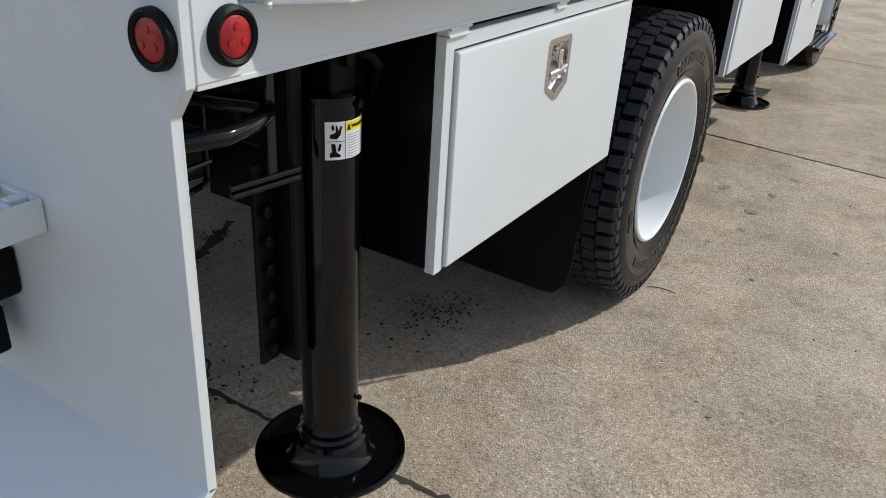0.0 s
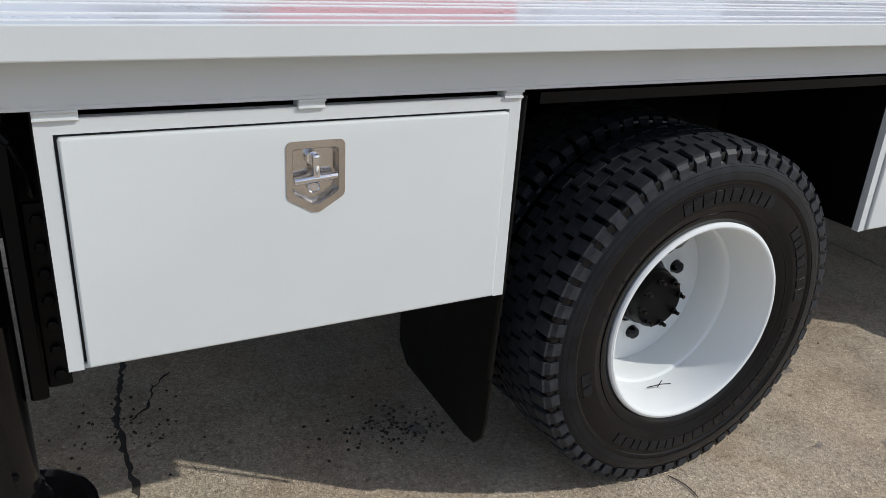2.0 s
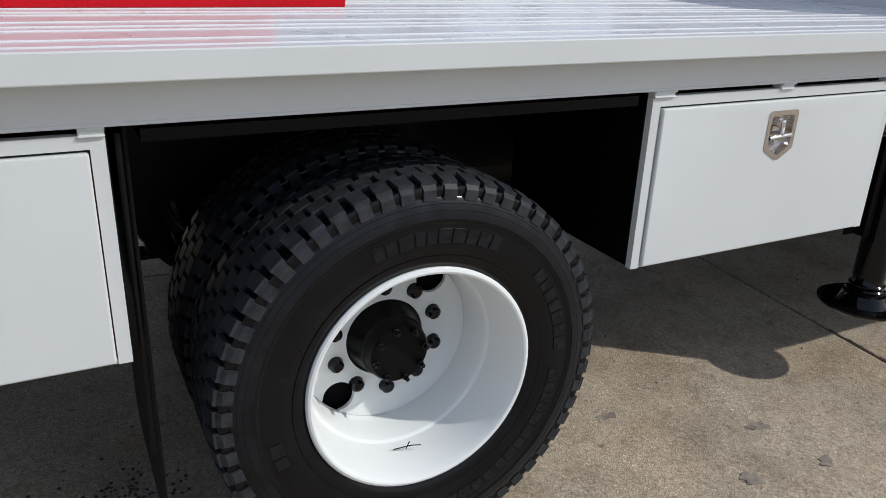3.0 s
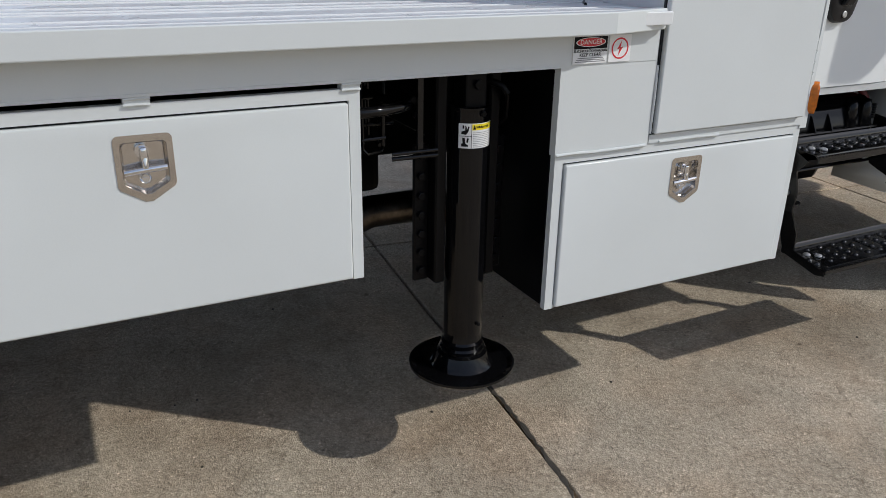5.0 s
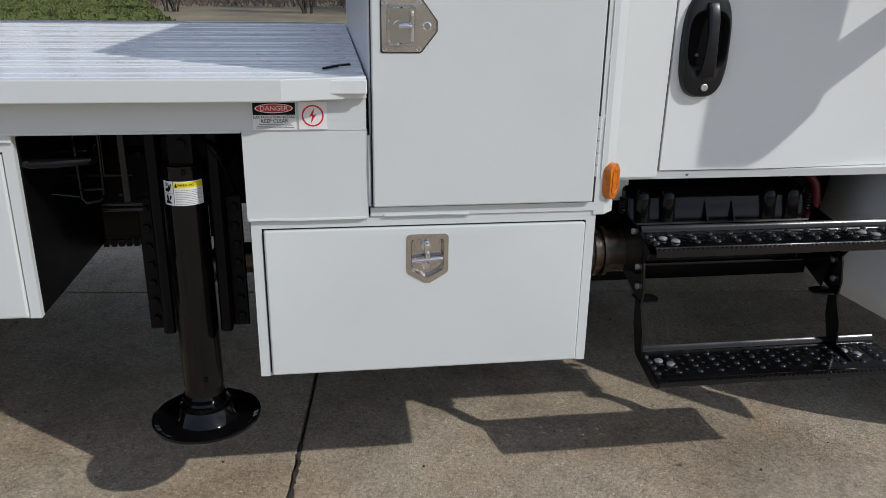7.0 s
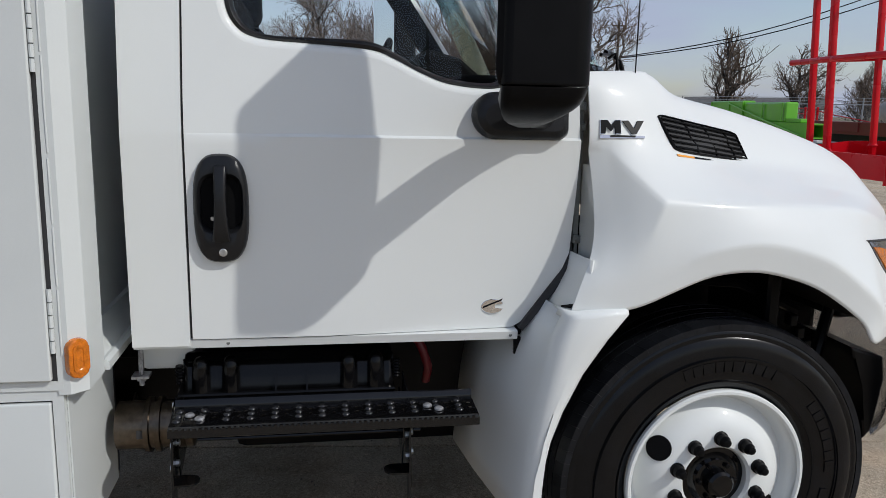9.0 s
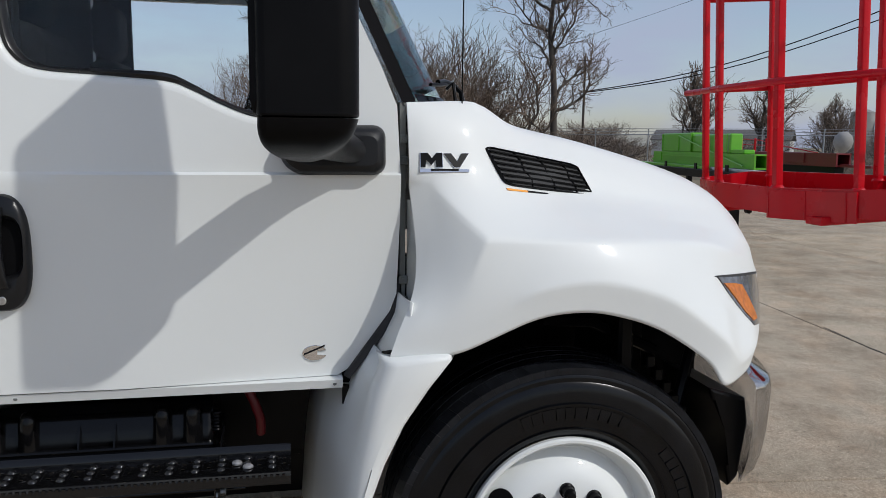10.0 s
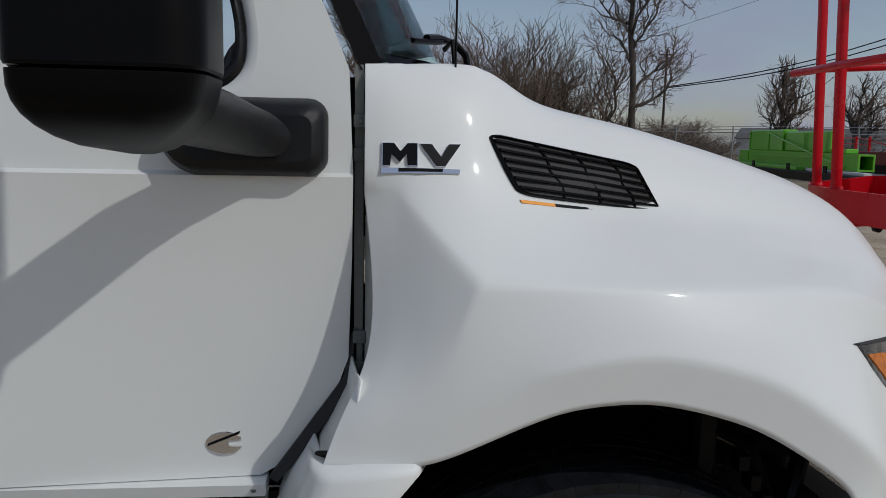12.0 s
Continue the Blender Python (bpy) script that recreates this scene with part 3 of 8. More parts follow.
# ---------- outriggers ----------
# the bent bar's run: sideways, along the truck from the leg, and height
GRAB = ((-0.062, -0.402, 0.06), (-0.045, -0.388, 0.06), (-0.027, -0.341, 0.06), (-0.035, -0.293, 0.06), (-0.055, -0.244, 0.06), (-0.072, -0.218, 0.06), (-0.086, -0.210, 0.06), (-0.103, -0.214, 0.06), (-0.143, -0.231, 0.06), (-0.189, -0.243, 0.06), (-0.28, -0.262, 0.06))
def outrigger(ox, oy):
    """Stowed stabiliser leg: square inner leg, tube, rounded pad, bolted channels and a warning label."""
    bm = B()
    n = 40
    lathe(bm, [(0.36, 0.0575), (1.026, 0.0575), (1.030, 0.0595), (1.036, 0.0590), (1.040, 0.055), (1.040, 0.044), (1.03, 0.044)], (ox, oy, 0.055), "z", n)
    tube = part("outrigger", bm, BLACK, truck, "gloss black hydraulic outrigger leg with round pad")
    bm = B()
    box(bm, (ox - 0.036, oy - 0.030, 1.02), (ox + 0.036, oy + 0.036, 1.29), 0.006)
    part("leg_beam", bm, SATIN, tube)
    for bx, by, bz, br, bh in ((0.036, 0.006, 1.150, 0.014, 0.012), (0.056, 0.02, 0.455, 0.006, 0.007), (0.0560, 0.012, 1.076, 0.008, 0.008)):
        bm = B()
        bolt(bm, (ox + bx, oy + by, bz), "x", br, bh)
        part("leg_bolt", bm, SATIN, tube)
    # pad: thin dished disc with a stepped collar
    bm = B()
    lathe(bm, [(-0.012, 0.02), (-0.012, 0.150), (-0.004, 0.160), (0.004, 0.160), (0.006, 0.154), (-0.002, 0.140), (0.0, 0.095), (0.012, 0.086), (0.040, 0.076), (0.046, 0.066), (0.058, 0.068), (0.064, 0.062), (0.078, 0.064), (0.084, 0.058), (0.11, 0.052), (0.14, 0.050)], (ox, oy, 0.308), "z", 56)
    part("foot_pad", bm, BLACK, tube, "round gloss black steel foot pad", 30)
    for s in (-1, 1):
        bm = B()
        y = oy + s * 0.098
        box(bm, (ox - 0.072, min(y, y - s * 0.034), 0.582), (ox + 0.004, max(y, y - s * 0.034), 1.29), 0.005, 1)
        part("side_channel", bm, SATIN, tube)
        bm = B()
        box(bm, (ox - 0.052, min(y, y + s * 0.045), 0.582), (ox - 0.040, max(y, y + s * 0.045), 0.985), 0.003, 1)
        part("bolt_flange", bm, SATIN, tube)
        for k in range(7):
            bm = B()
            bolt(bm, (ox - 0.040, y + s * 0.024, 0.615 + k * 0.056), "x", 0.012, 0.011)
            part("flange_bolt", bm, SATIN, tube)
    # wrap-round label
    R = 0.0588
    def patch(nm, a0, a1, z0, z1, rr, material, lab=""):
        bm = B()
        k = 10
        lo = [bm.verts.new((ox + rr * math.cos(radians(a0 + (a1 - a0) * i / k)), oy + rr * math.sin(radians(a0 + (a1 - a0) * i / k)), z0)) for i in range(k + 1)]
        hi = [bm.verts.new((v.co.x, v.co.y, z1)) for v in lo]
        for i in range(k):
            bm.faces.new((lo[i], lo[i + 1], hi[i + 1], hi[i]))
        part(nm, bm, material, tube, lab)
    a0, a1 = -54, 62
    patch("warning_label", a0, a1, 0.985, 1.052, R, STICK, "white pinch-hazard warning label with yellow band")
    patch("label_band", a0 + 36, a1 - 1, 1.034, 1.050, R + 0.0004, YELLOW)
    patch("label_rule", a0 + 34, a0 + 35.2, 0.985, 1.052, R + 0.0005, INK)
    patch("label_rule", a0 + 1, a0 + 34, 1.0175, 1.0185, R + 0.0005, INK)
    def figure(pts):
        """A small dark figure on the label, from (degrees, height) corners."""
        bm = B()
        bm.faces.new([bm.verts.new((ox + (R + 0.0007) * math.cos(radians(a0 + a)), oy + (R + 0.0007) * math.sin(radians(a0 + a)), z)) for a, z in pts])
        part("label_pictogram", bm, INK, tube)

    # a hand under a plate, and a boot under a foot pad
    figure([(8, 1.024), (20, 1.022), (26, 1.030), (29, 1.044), (26, 1.045), (23, 1.036), (20, 1.046), (18, 1.046), (18, 1.034), (8, 1.030)])
    figure([(11, 1.038), (15, 1.038), (15, 1.047), (11, 1.047)])
    figure([(8, 0.990), (26, 0.990), (26, 0.994), (19, 0.999), (17, 1.014), (10, 1.014), (12, 1.000), (8, 0.997)])
    figure([(21, 1.002), (25, 1.000), (28, 1.012), (24, 1.014)])
    figure([(38, 1.036), (46, 1.036), (42, 1.048)])
    for k in range(9):
        patch("label_print", a0 + 39, a1 - 4 - (k * 7 % 5) * 4, 0.9885 + k * 0.0048, 0.9896 + k * 0.0048, R + 0.0006, GREYINK)
    for i, ch in enumerate("WARNING"):
        a = radians(a0 + 51 + i * 5.6)
        m = Matrix.Translation((ox + (R + 0.001) * math.cos(a), oy + (R + 0.001) * math.sin(a), 1.042)) @ Matrix.Rotation(a, 4, "Z") @ Matrix(((0, 0, 1, 0), (1, 0, 0, 0), (0, 1, 0, 0), (0, 0, 0, 1)))
        lettering("label_letter", ch, 0.0085, m, INK, tube)
    # hose fittings above
    bm = B()
    rod(bm, [(ox + 0.0, oy + 0.06, 1.15), (ox + 0.03, oy + 0.085, 1.14), (ox + 0.035, oy + 0.10, 1.12)], 0.010, 8)
    rod(bm, [(ox + 0.035, oy + 0.10, 1.12), (ox + 0.0, oy + 0.12, 1.05), (ox - 0.1, oy + 0.12, 0.98)], 0.007, 8)
    part("hose_fitting", bm, SATIN, tube)
    return tube


outrigger(-0.148, -0.140)
outrigger(-0.150, 3.512)
for oy in (-0.14, 3.512):
    bm = B()
    box(bm, (both(-0.2), oy - 0.07, 0.98), (-0.2, oy + 0.07, 1.16), 0.008, 1)
    part("outrigger_beam", bm, SATIN, truck)
    # bent grab bar, T-shaped stop and welded cage beside the leg
    bm = B()
    ring = GRAB
    rod(bm, [(a, oy + b, 1.06 + c) for a, b, c in ring], 0.013, 12)
    part("bent_grab_bar", bm, BLACK, truck, "bent black steel bar behind the leg")
    bm = B()
    box(bm, (-0.140, oy - 0.160, 0.985), (-0.132, oy - 0.141, 1.285), 0.002, 1)
    part("stop_stem", bm, STEPBLACK, truck)
    for dz in (0.0, -0.014):
        bm = B()
        rod(bm, [(-0.156, oy - 0.222, 0.976 + dz), (-0.119, oy - 0.106, 0.986 + dz)], 0.0062, 10)
        part("stop_bar", bm, STEPBLACK, truck)
    bm = B()
    box(bm, (-0.176, oy - 0.062, 0.62), (-0.168, oy - 0.056, 0.99), 0.001, 1)
    part("guide_strip", bm, SATIN, truck)
    yb = oy - 0.225
    bars = [[(-0.20, yb, 1.24), (-0.198, yb - 0.004, 0.990), (-0.196, yb - 0.012, 0.978), (-0.195, yb - 0.050, 0.972), (-0.197, yb - 0.062, 0.985), (-0.20, yb - 0.066, 1.24)]]
    bars += [[(-0.197, yb + 0.002, 1.012), (-0.197, yb - 0.066, 1.010)], [(-0.20, yb + 0.004, 1.12), (-0.20, yb - 0.15, 1.12)], [(-0.20, yb - 0.15, 1.24), (-0.198, yb - 0.15, 1.0), (-0.198, yb - 0.066, 0.99)]]
    bars += [[(-0.28, yb - 0.02, 1.24), (-0.28, yb - 0.02, 1.02)], [(-0.28, yb - 0.15, 1.03), (-0.28, yb + 0.06, 1.03)], [(-0.36, yb + 0.02, 1.24), (-0.36, yb + 0.02, 0.98), (-0.28, yb + 0.02, 0.97)]]
    for bar in bars:
        bm = B()
        rod(bm, bar, 0.0055, 8)
        part("guard_bar", bm, BLACK, truck)
    for bx, by, bz in ((-0.25, -0.11, 1.09), (-0.25, -0.11, 1.05), (-0.23, -0.13, 1.10)):
        bm = B()
        bolt(bm, (bx, oy + by, bz), "x", 0.010, 0.012)
        part("frame_bolt", bm, SATIN, truck)

# ---------- wheels ----------
def tyre_mesh(bm, cx, cy, cz, R, w, traction, carcass):
    h = w / 2
    bead = 0.80 if traction else 0.66
    prof = [(-h * bead, 0.295), (-h * (bead + 0.93) / 2, 0.306), (-h * 0.95, 0.33), (-h * 0.99, 0.36), (-h * 1.0, 0.395), (-h * 0.975, 0.44), (-h * 0.935, 0.472), (-h * 0.925, 0.478), (-h * 0.925, 0.492), (-h * 0.90, R - 0.020), (-h * 0.82, R - 0.015),
            (0, R - 0.014), (h * 0.82, R - 0.015), (h * 0.90, R - 0.020), (h * 0.925, 0.492), (h * 0.915, 0.478), (h * 0.955, 0.470), (h * 0.985, 0.458), (h * 1.012, 0.440), (h * 1.022, 0.428), (h * 1.018, 0.421), (h * 0.992, 0.416), (h * 1.0, 0.395), (h * 0.99, 0.362), (h * 0.985, 0.357), (h * 0.955, 0.35), (h * 0.945, 0.33), (h * (bead + 0.93) / 2, 0.306), (h * bead, 0.295)]
    if not traction:
        # highway tyre: smooth round sidewall below a narrow shoulder
        out = [(0.86, R - 0.022), (0.90, R - 0.030), (0.925, R - 0.038), (0.928, 0.486), (0.918, 0.481), (0.918, 0.477), (0.942, 0.472), (0.968, 0.461), (0.99, 0.444), (1.0, 0.418), (0.996, 0.392), (0.975, 0.368), (0.955, 0.356), (0.955, 0.350), (0.92, 0.335), (0.80, 0.308), (bead, 0.295)]
        prof = [(-h * a, r) for a, r in reversed(out)] + [(0, R - 0.014)] + [(h * a, r) for a, r in out]
    if carcass:
        lathe(bm, prof, (cx, cy, cz), "x", 96)
        bmesh.ops.delete(bm, geom=[f for f in bm.faces if len(f.verts) > 4], context="FACES_ONLY")
        return

    def block(a0, a1, x0, x1, r0, r1, skew=0.0, drop=0.0, ease=0.0016):
        v = []
        for r, s in ((r0, 0.0), (r1, ease)):
            for a, x, k in ((a0 + s / r1, x0 + s, -1), (a1 - s / r1, x0 + s, -1), (a1 - s / r1, x1 - s, 1), (a0 + s / r1, x1 - s, 1)):
                rr = r - (drop if (r == r1 and (k > 0) == (x1 > 0)) else 0)
                aa = a + skew * (1 if k > 0 else -1)
                v.append(bm.verts.new((cx + x, cy + rr * math.cos(aa), cz + rr * math.sin(aa))))
        bm.faces.new(v[4:8])
        for i in range(4):
            bm.faces.new((v[i], v[(i + 1) % 4], v[4 + (i + 1) % 4], v[4 + i]))

    if traction:
        n = 58
        st = 2 * math.pi / n
        rnd = random.Random(5)
        for j, (x0, x1, off, dr) in enumerate(((-h * 0.90, -h * 0.53, 0.0, 0.008), (-h * 0.50, -h * 0.18, 0.45, 0.001), (-h * 0.15, h * 0.15, 0.0, 0.0), (h * 0.18, h * 0.50, 0.5, 0.001), (h * 0.53, h * 0.90, 0.2, 0.008))):
            gap = 0.27 if j in (0, 4) else 0.15
            for k in range(n):
                a = (k + off + rnd.uniform(-0.05, 0.05)) * st
                block(a, a + st * (1 - gap), x0, x1, R - 0.03, R, rnd.uniform(-0.004, 0.004), dr)
                if j == 4:
                    block(a + st * 0.05, a + st * 0.70, h * 0.85, h * 0.968, R - 0.05, R - 0.010, 0.0, 0.016)
    else:
        n = 80
        st = 2 * math.pi / n
        for j, (x0, x1) in enumerate(((-h * 0.915, -h * 0.55), (-h * 0.50, -h * 0.20), (-h * 0.15, h * 0.15), (h * 0.20, h * 0.50), (h * 0.55, h * 0.915))):
            for k in range(n):
                block(k * st, (k + 0.994) * st, x0, x1, R - 0.03, R, 0.012 if j % 2 else -0.012, 0.010 if j in (0, 4) else 0, 0.0003)


def raised_arc(bm, cx, cy, cz, r0, r1, a0, a1, n=6):
    """A raised bar along the sidewall."""
    v = []
    for k in range(n + 1):
        a = radians(a0 + (a1 - a0) * k / n)
        v.append([bm.verts.new((cx + dx, cy + r * math.cos(a), cz + r * math.sin(a))) for dx, r in ((-0.004, r0), (0.0022, r0 + 0.0015), (0.0022, r1 - 0.0015), (-0.004, r1))])
    for p, q in zip(v, v[1:]):
        for i in range(3):
            bm.faces.new((p[i], p[i + 1], q[i + 1], q[i]))
    bm.faces.new(v[0])
    bm.faces.new(v[-1])


def wheel(cx, cy, cz, traction, parent_label, sidewall=True):
    """Tyre with tread blocks and sidewall marks; the face looks to +x."""
    w = 0.286
    bm = B()
    R = 0.522 if traction else cz
    tyre_mesh(bm, cx, cy, cz, R, w, traction, True)
    t = part("wheel", bm, RUBBER, truck, parent_label, 32)
    bm = B()
    tyre_mesh(bm, cx, cy, cz, R, w, traction, False)
    tagged(part("tread", bm, TREAD if traction else SHOULDER, t, "", 20), kind="stuff")
    if sidewall:
        xo = cx + w / 2
        rnd = random.Random(3)
        # brand and model marks as plain raised bars
        for a0, a1, r0, r1, xx in ((62, 108, 0.368, 0.406, 0.0), (2, 38, 0.372, 0.408, 0.0), (190, 198, 0.372, 0.404, 0.0), (232, 300, 0.372, 0.404, 0.0), (305, 350, 0.368, 0.400, 0.0)):
            a = a0
            while a < a1:
                d = rnd.uniform(3.2, 5.5)
                bm = B()
                raised_arc(bm, xo - 0.0005, cy, cz, r0, r1, a, a + d, 3)
                part("sidewall_mark", bm, RUBBERW if traction else RUBBER, t)
                a += d + 1.0
        if traction:
            # Paler band that paints the sky's highlight along the sidewall bulge.
            bm = B()
            lathe(bm, [(0.1337, 0.4765), (0.1375, 0.4695), (0.1418, 0.4580), (0.1457, 0.4410), (0.1471, 0.4290)], (cx, cy, cz), "x", 96, caps=False)
            part("sheen_band", bm, SHOULDER, t, "", 60)
        for r in (0.335, 0.4475, 0.4625) if traction else (0.335, 0.415):
            bm = B()
            lathe(bm, [(-0.006, r), (0.001, r + 0.0006), (0.001, r + 0.0022), (-0.006, r + 0.0028)], (xo - (0.007 if r < 0.34 else (r - 0.4475) * 0.28), cy, cz), "x", 80, caps=False)
            part("sidewall_ring", bm, RUBBER, t)
    else:
        bm = B()
        lathe(bm, [(-0.01, 0.10), (-0.01, 0.298), (0.01, 0.298), (0.01, 0.10), (0.05, 0.09)], (cx, cy, cz), "x", 32)
        part("wheel_disc", bm, SATIN, t)
    return t


RX, RY, RZ = -0.125, 1.572, 0.515
rear = wheel(RX, RY, RZ, True, "rear wheel with deep lug tread on a deep-dish white rim")
for i, ch in enumerate("R 22.5"):
    aa = radians(164 - i * 5.2)
    rr = 0.36
    if ch != " ":
        m = Matrix.Translation((RX + 0.1418, RY + rr * math.cos(aa), RZ + rr * math.sin(aa))) @ Matrix(((0, 0, 1, 0), (1, 0, 0, 0), (0, 1, 0, 0), (0, 0, 0, 1))) @ Matrix.Rotation(aa - math.pi / 2, 4, "Z")
        lettering("size_mark", ch, 0.034, m, RUBBERW, rear)
# deep-dish rim: flange, barrel, disc with hand holes
bm = B()
lathe(bm, [(-0.008, 0.303), (0.0, 0.304), (0.005, 0.300), (0.007, 0.294), (0.005, 0.289), (0.0, 0.286), (-0.012, 0.283), (-0.030, 0.279), (-0.055, 0.275), (-0.085, 0.272), (-0.115, 0.269), (-0.138, 0.266), (-0.143, 0.258), (-0.152, 0.254), (-0.20, 0.250), (-0.24, 0.247), (-0.258, 0.2455)], (0.002, RY, RZ), "x", 72)
bmesh.ops.delete(bm, geom=[f for f in bm.faces if len(f.verts) > 4], context="FACES_ONLY")
part("rim", bm, CABWHITE, rear, "white painted deep-dish steel rim", 30)


def disc(bm, x, cy, cz, r_in, r_out, holes, hr, rh, n=96, thick=0.012):
    """A wheel disc with round hand holes cut through it."""
    poly_r = [r_in + (r_out - r_in) * k / 16 for k in range(17)]
    grid = [[bm.verts.new((x, cy + r * math.cos(2 * math.pi * k / n), cz + r * math.sin(2 * math.pi * k / n))) for k in range(n)] for r in poly_r]
    cen = [(cy + rh * math.cos(a), cz + rh * math.sin(a)) for a in holes]
    for p, q in zip(grid, grid[1:]):
        for k in range(n):
            f = (p[k], p[(k + 1) % n], q[(k + 1) % n], q[k])
            c = sum((v.co for v in f), Vector()) / 4
            if all(math.hypot(c.y - a, c.z - b) > hr for a, b in cen):
                bm.faces.new(f)
    # pull the ragged edge onto the circle
    for v in bm.verts:
        for a, b in cen:
            d = math.hypot(v.co.y - a, v.co.z - b)
            if 0 < d < hr * 1.28 and v.is_boundary and abs(math.hypot(v.co.y - cy, v.co.z - cz) - r_out) > 1e-4:
                v.co.y, v.co.z = a + (v.co.y - a) * hr * 1.04 / d, b + (v.co.z - b) * hr * 1.04 / d
    bmesh.ops.delete(bm, geom=[v for v in bm.verts if not v.link_faces], context="VERTS")
    bmesh.ops.solidify(bm, geom=bm.faces[:], thickness=thick)


bm = B()
disc(bm, -0.259, RY, RZ, 0.112, 0.245, [radians(d) for d in (49, 229)], 0.043, 0.207)
part("rim_disc", bm, CABWHITE, rear)
# Dark plate standing in for the shade behind the hand holes.
bm = B()
lathe(bm, [(-0.298, 0.10), (-0.298, 0.248), (-0.280, 0.248), (-0.280, 0.10)], (0.0, RY, RZ), "x", 40, caps=False)
part("hole_backing", bm, TRIM, rear)
bm = B()
lathe(bm, [(-0.25, 0.114), (-0.205, 0.113), (-0.19, 0.102), (-0.14, 0.092), (-0.135, 0.086)], (-0.048, RY, RZ), "x", 40)
lathe(bm, [(-0.145, 0.087), (-0.092, 0.086), (-0.085, 0.081), (-0.084, 0.01)], (-0.063, RY, RZ), "x", 36)
part("hub", bm, SATIN, rear, "gloss black axle hub with bolted cap")
for k in range(8):
    a = 2 * math.pi * k / 8 + 0.2
    bm = B()
    bolt(bm, (-0.1505, RY + 0.071 * math.cos(a), RZ + 0.071 * math.sin(a)), "x", 0.0095, 0.014)
    rod(bm, [(-0.143, RY + 0.071 * math.cos(a), RZ + 0.071 * math.sin(a)), (-0.122, RY + 0.071 * math.cos(a), RZ + 0.071 * math.sin(a))], 0.006, 8)
    part("hub_stud", bm, BLACK, rear)
for k in range(10):
    a = 2 * math.pi * k / 10 + 0.35
    bm = B()
    c = (RY + 0.152 * math.cos(a), RZ + 0.152 * math.sin(a))
    lathe(bm, [(-0.225, 0.025), (-0.206, 0.025), (-0.198, 0.021), (-0.184, 0.019), (-0.178, 0.012)], (-0.046, *c), "x", 12)
    part("lug_nut", bm, BLACK, rear)
bm = B()
rod(bm, [(-0.10, RY - 0.035, RZ - 0.262), (-0.09, RY + 0.012, RZ - 0.255), (-0.075, RY + 0.035, RZ - 0.25)], 0.0016, 6)
rod(bm, [(-0.09, RY - 0.002, RZ - 0.262), (-0.085, RY + 0.005, RZ - 0.238)], 0.0015, 6)
part("rim_leaf_scrap", bm, SATIN, rear)
wheel(RX - 0.335, RY, RZ, True, "inner twin rear tyre in shade", False)
for x in (both(RX), both(RX - 0.335)):
    wheel(x, RY, RZ, False, "far side rear tyre in shade", False)

FX, FY, FZ = -0.258, 6.533, 0.529
front = wheel(FX - 0.024, FY, FZ, False, "front wheel with ribbed tread and white disc rim")
bm = B()
lathe(bm, [(0.052, 0.286), (0.060, 0.292), (0.060, 0.300), (0.054, 0.305), (0.040, 0.305), (0.034, 0.290), (0.026, 0.280), (0.012, 0.272), (-0.006, 0.262), (-0.004, 0.255), (0.020, 0.235), (0.046, 0.20), (0.056, 0.175), (0.058, 0.118), (0.048, 0.110), (-0.01, 0.108)], (FX + 0.051, FY, FZ), "x", 72)
bmesh.ops.delete(bm, geom=[f for f in bm.faces if len(f.verts) > 4], context="FACES_ONLY")
part("rim", bm, CABWHITE, front, "white painted steel disc rim with hand holes", 25)
# No holes are cut here: dark discs carry their shade in the colour.
for d in (150, 330):
    a = radians(d)
    bm = B()
    c = Vector((FX + 0.0825, FY + 0.222 * math.cos(a), FZ + 0.222 * math.sin(a)))
    nrm = Vector((0.80, 0.6 * math.cos(a), 0.6 * math.sin(a))).normalized()
    u = nrm.orthogonal().normalized()
    v = nrm.cross(u)
    ring = [bm.verts.new(c + nrm * 0.0015 + (u * math.cos(q) + v * math.sin(q)) * 0.040) for q in (2 * math.pi * k / 24 for k in range(24))]
    ring2 = [bm.verts.new(p.co - nrm * 0.02) for p in ring]
    bm.faces.new(ring)
    bm.faces.new(ring2)
    for k in range(24):
        bm.faces.new((ring[k], ring[(k + 1) % 24], ring2[(k + 1) % 24], ring2[k]))
    part("hand_hole_disc", bm, TRIM, front, "dark round disc painted as a shaded hand hole")
for k in range(10):
    a = 2 * math.pi * k / 10 + 0.30
    c = (FY + 0.146 * math.cos(a), FZ + 0.146 * math.sin(a))
    bm = B()
    lathe(bm, [(0.0, 0.0235), (0.008, 0.0235), (0.012, 0.0190), (0.030, 0.0185), (0.034, 0.0150), (0.046, 0.0125), (0.049, 0.004)], (FX + 0.108, *c), "x", 14)
    part("lug_cover", bm, PLASTIC, front)
bm = B()
lathe(bm, [(0.0, 0.106), (0.045, 0.106), (0.048, 0.088), (0.070, 0.072), (0.072, 0.046), (0.102, 0.044), (0.110, 0.036), (0.112, 0.006)], (FX + 0.036, FY, FZ), "x", 36)
part("hub", bm, BLACK, front)
for k in range(6):
    a = 2 * math.pi * k / 6
    bm = B()
    bolt(bm, (FX + 0.108, FY + 0.06 * math.cos(a), FZ + 0.06 * math.sin(a)), "x", 0.008, 0.010)
    part("hub_bolt", bm, SATIN, front)
wheel(both(FX), FY, FZ, False, "far side front tyre in shade", False)

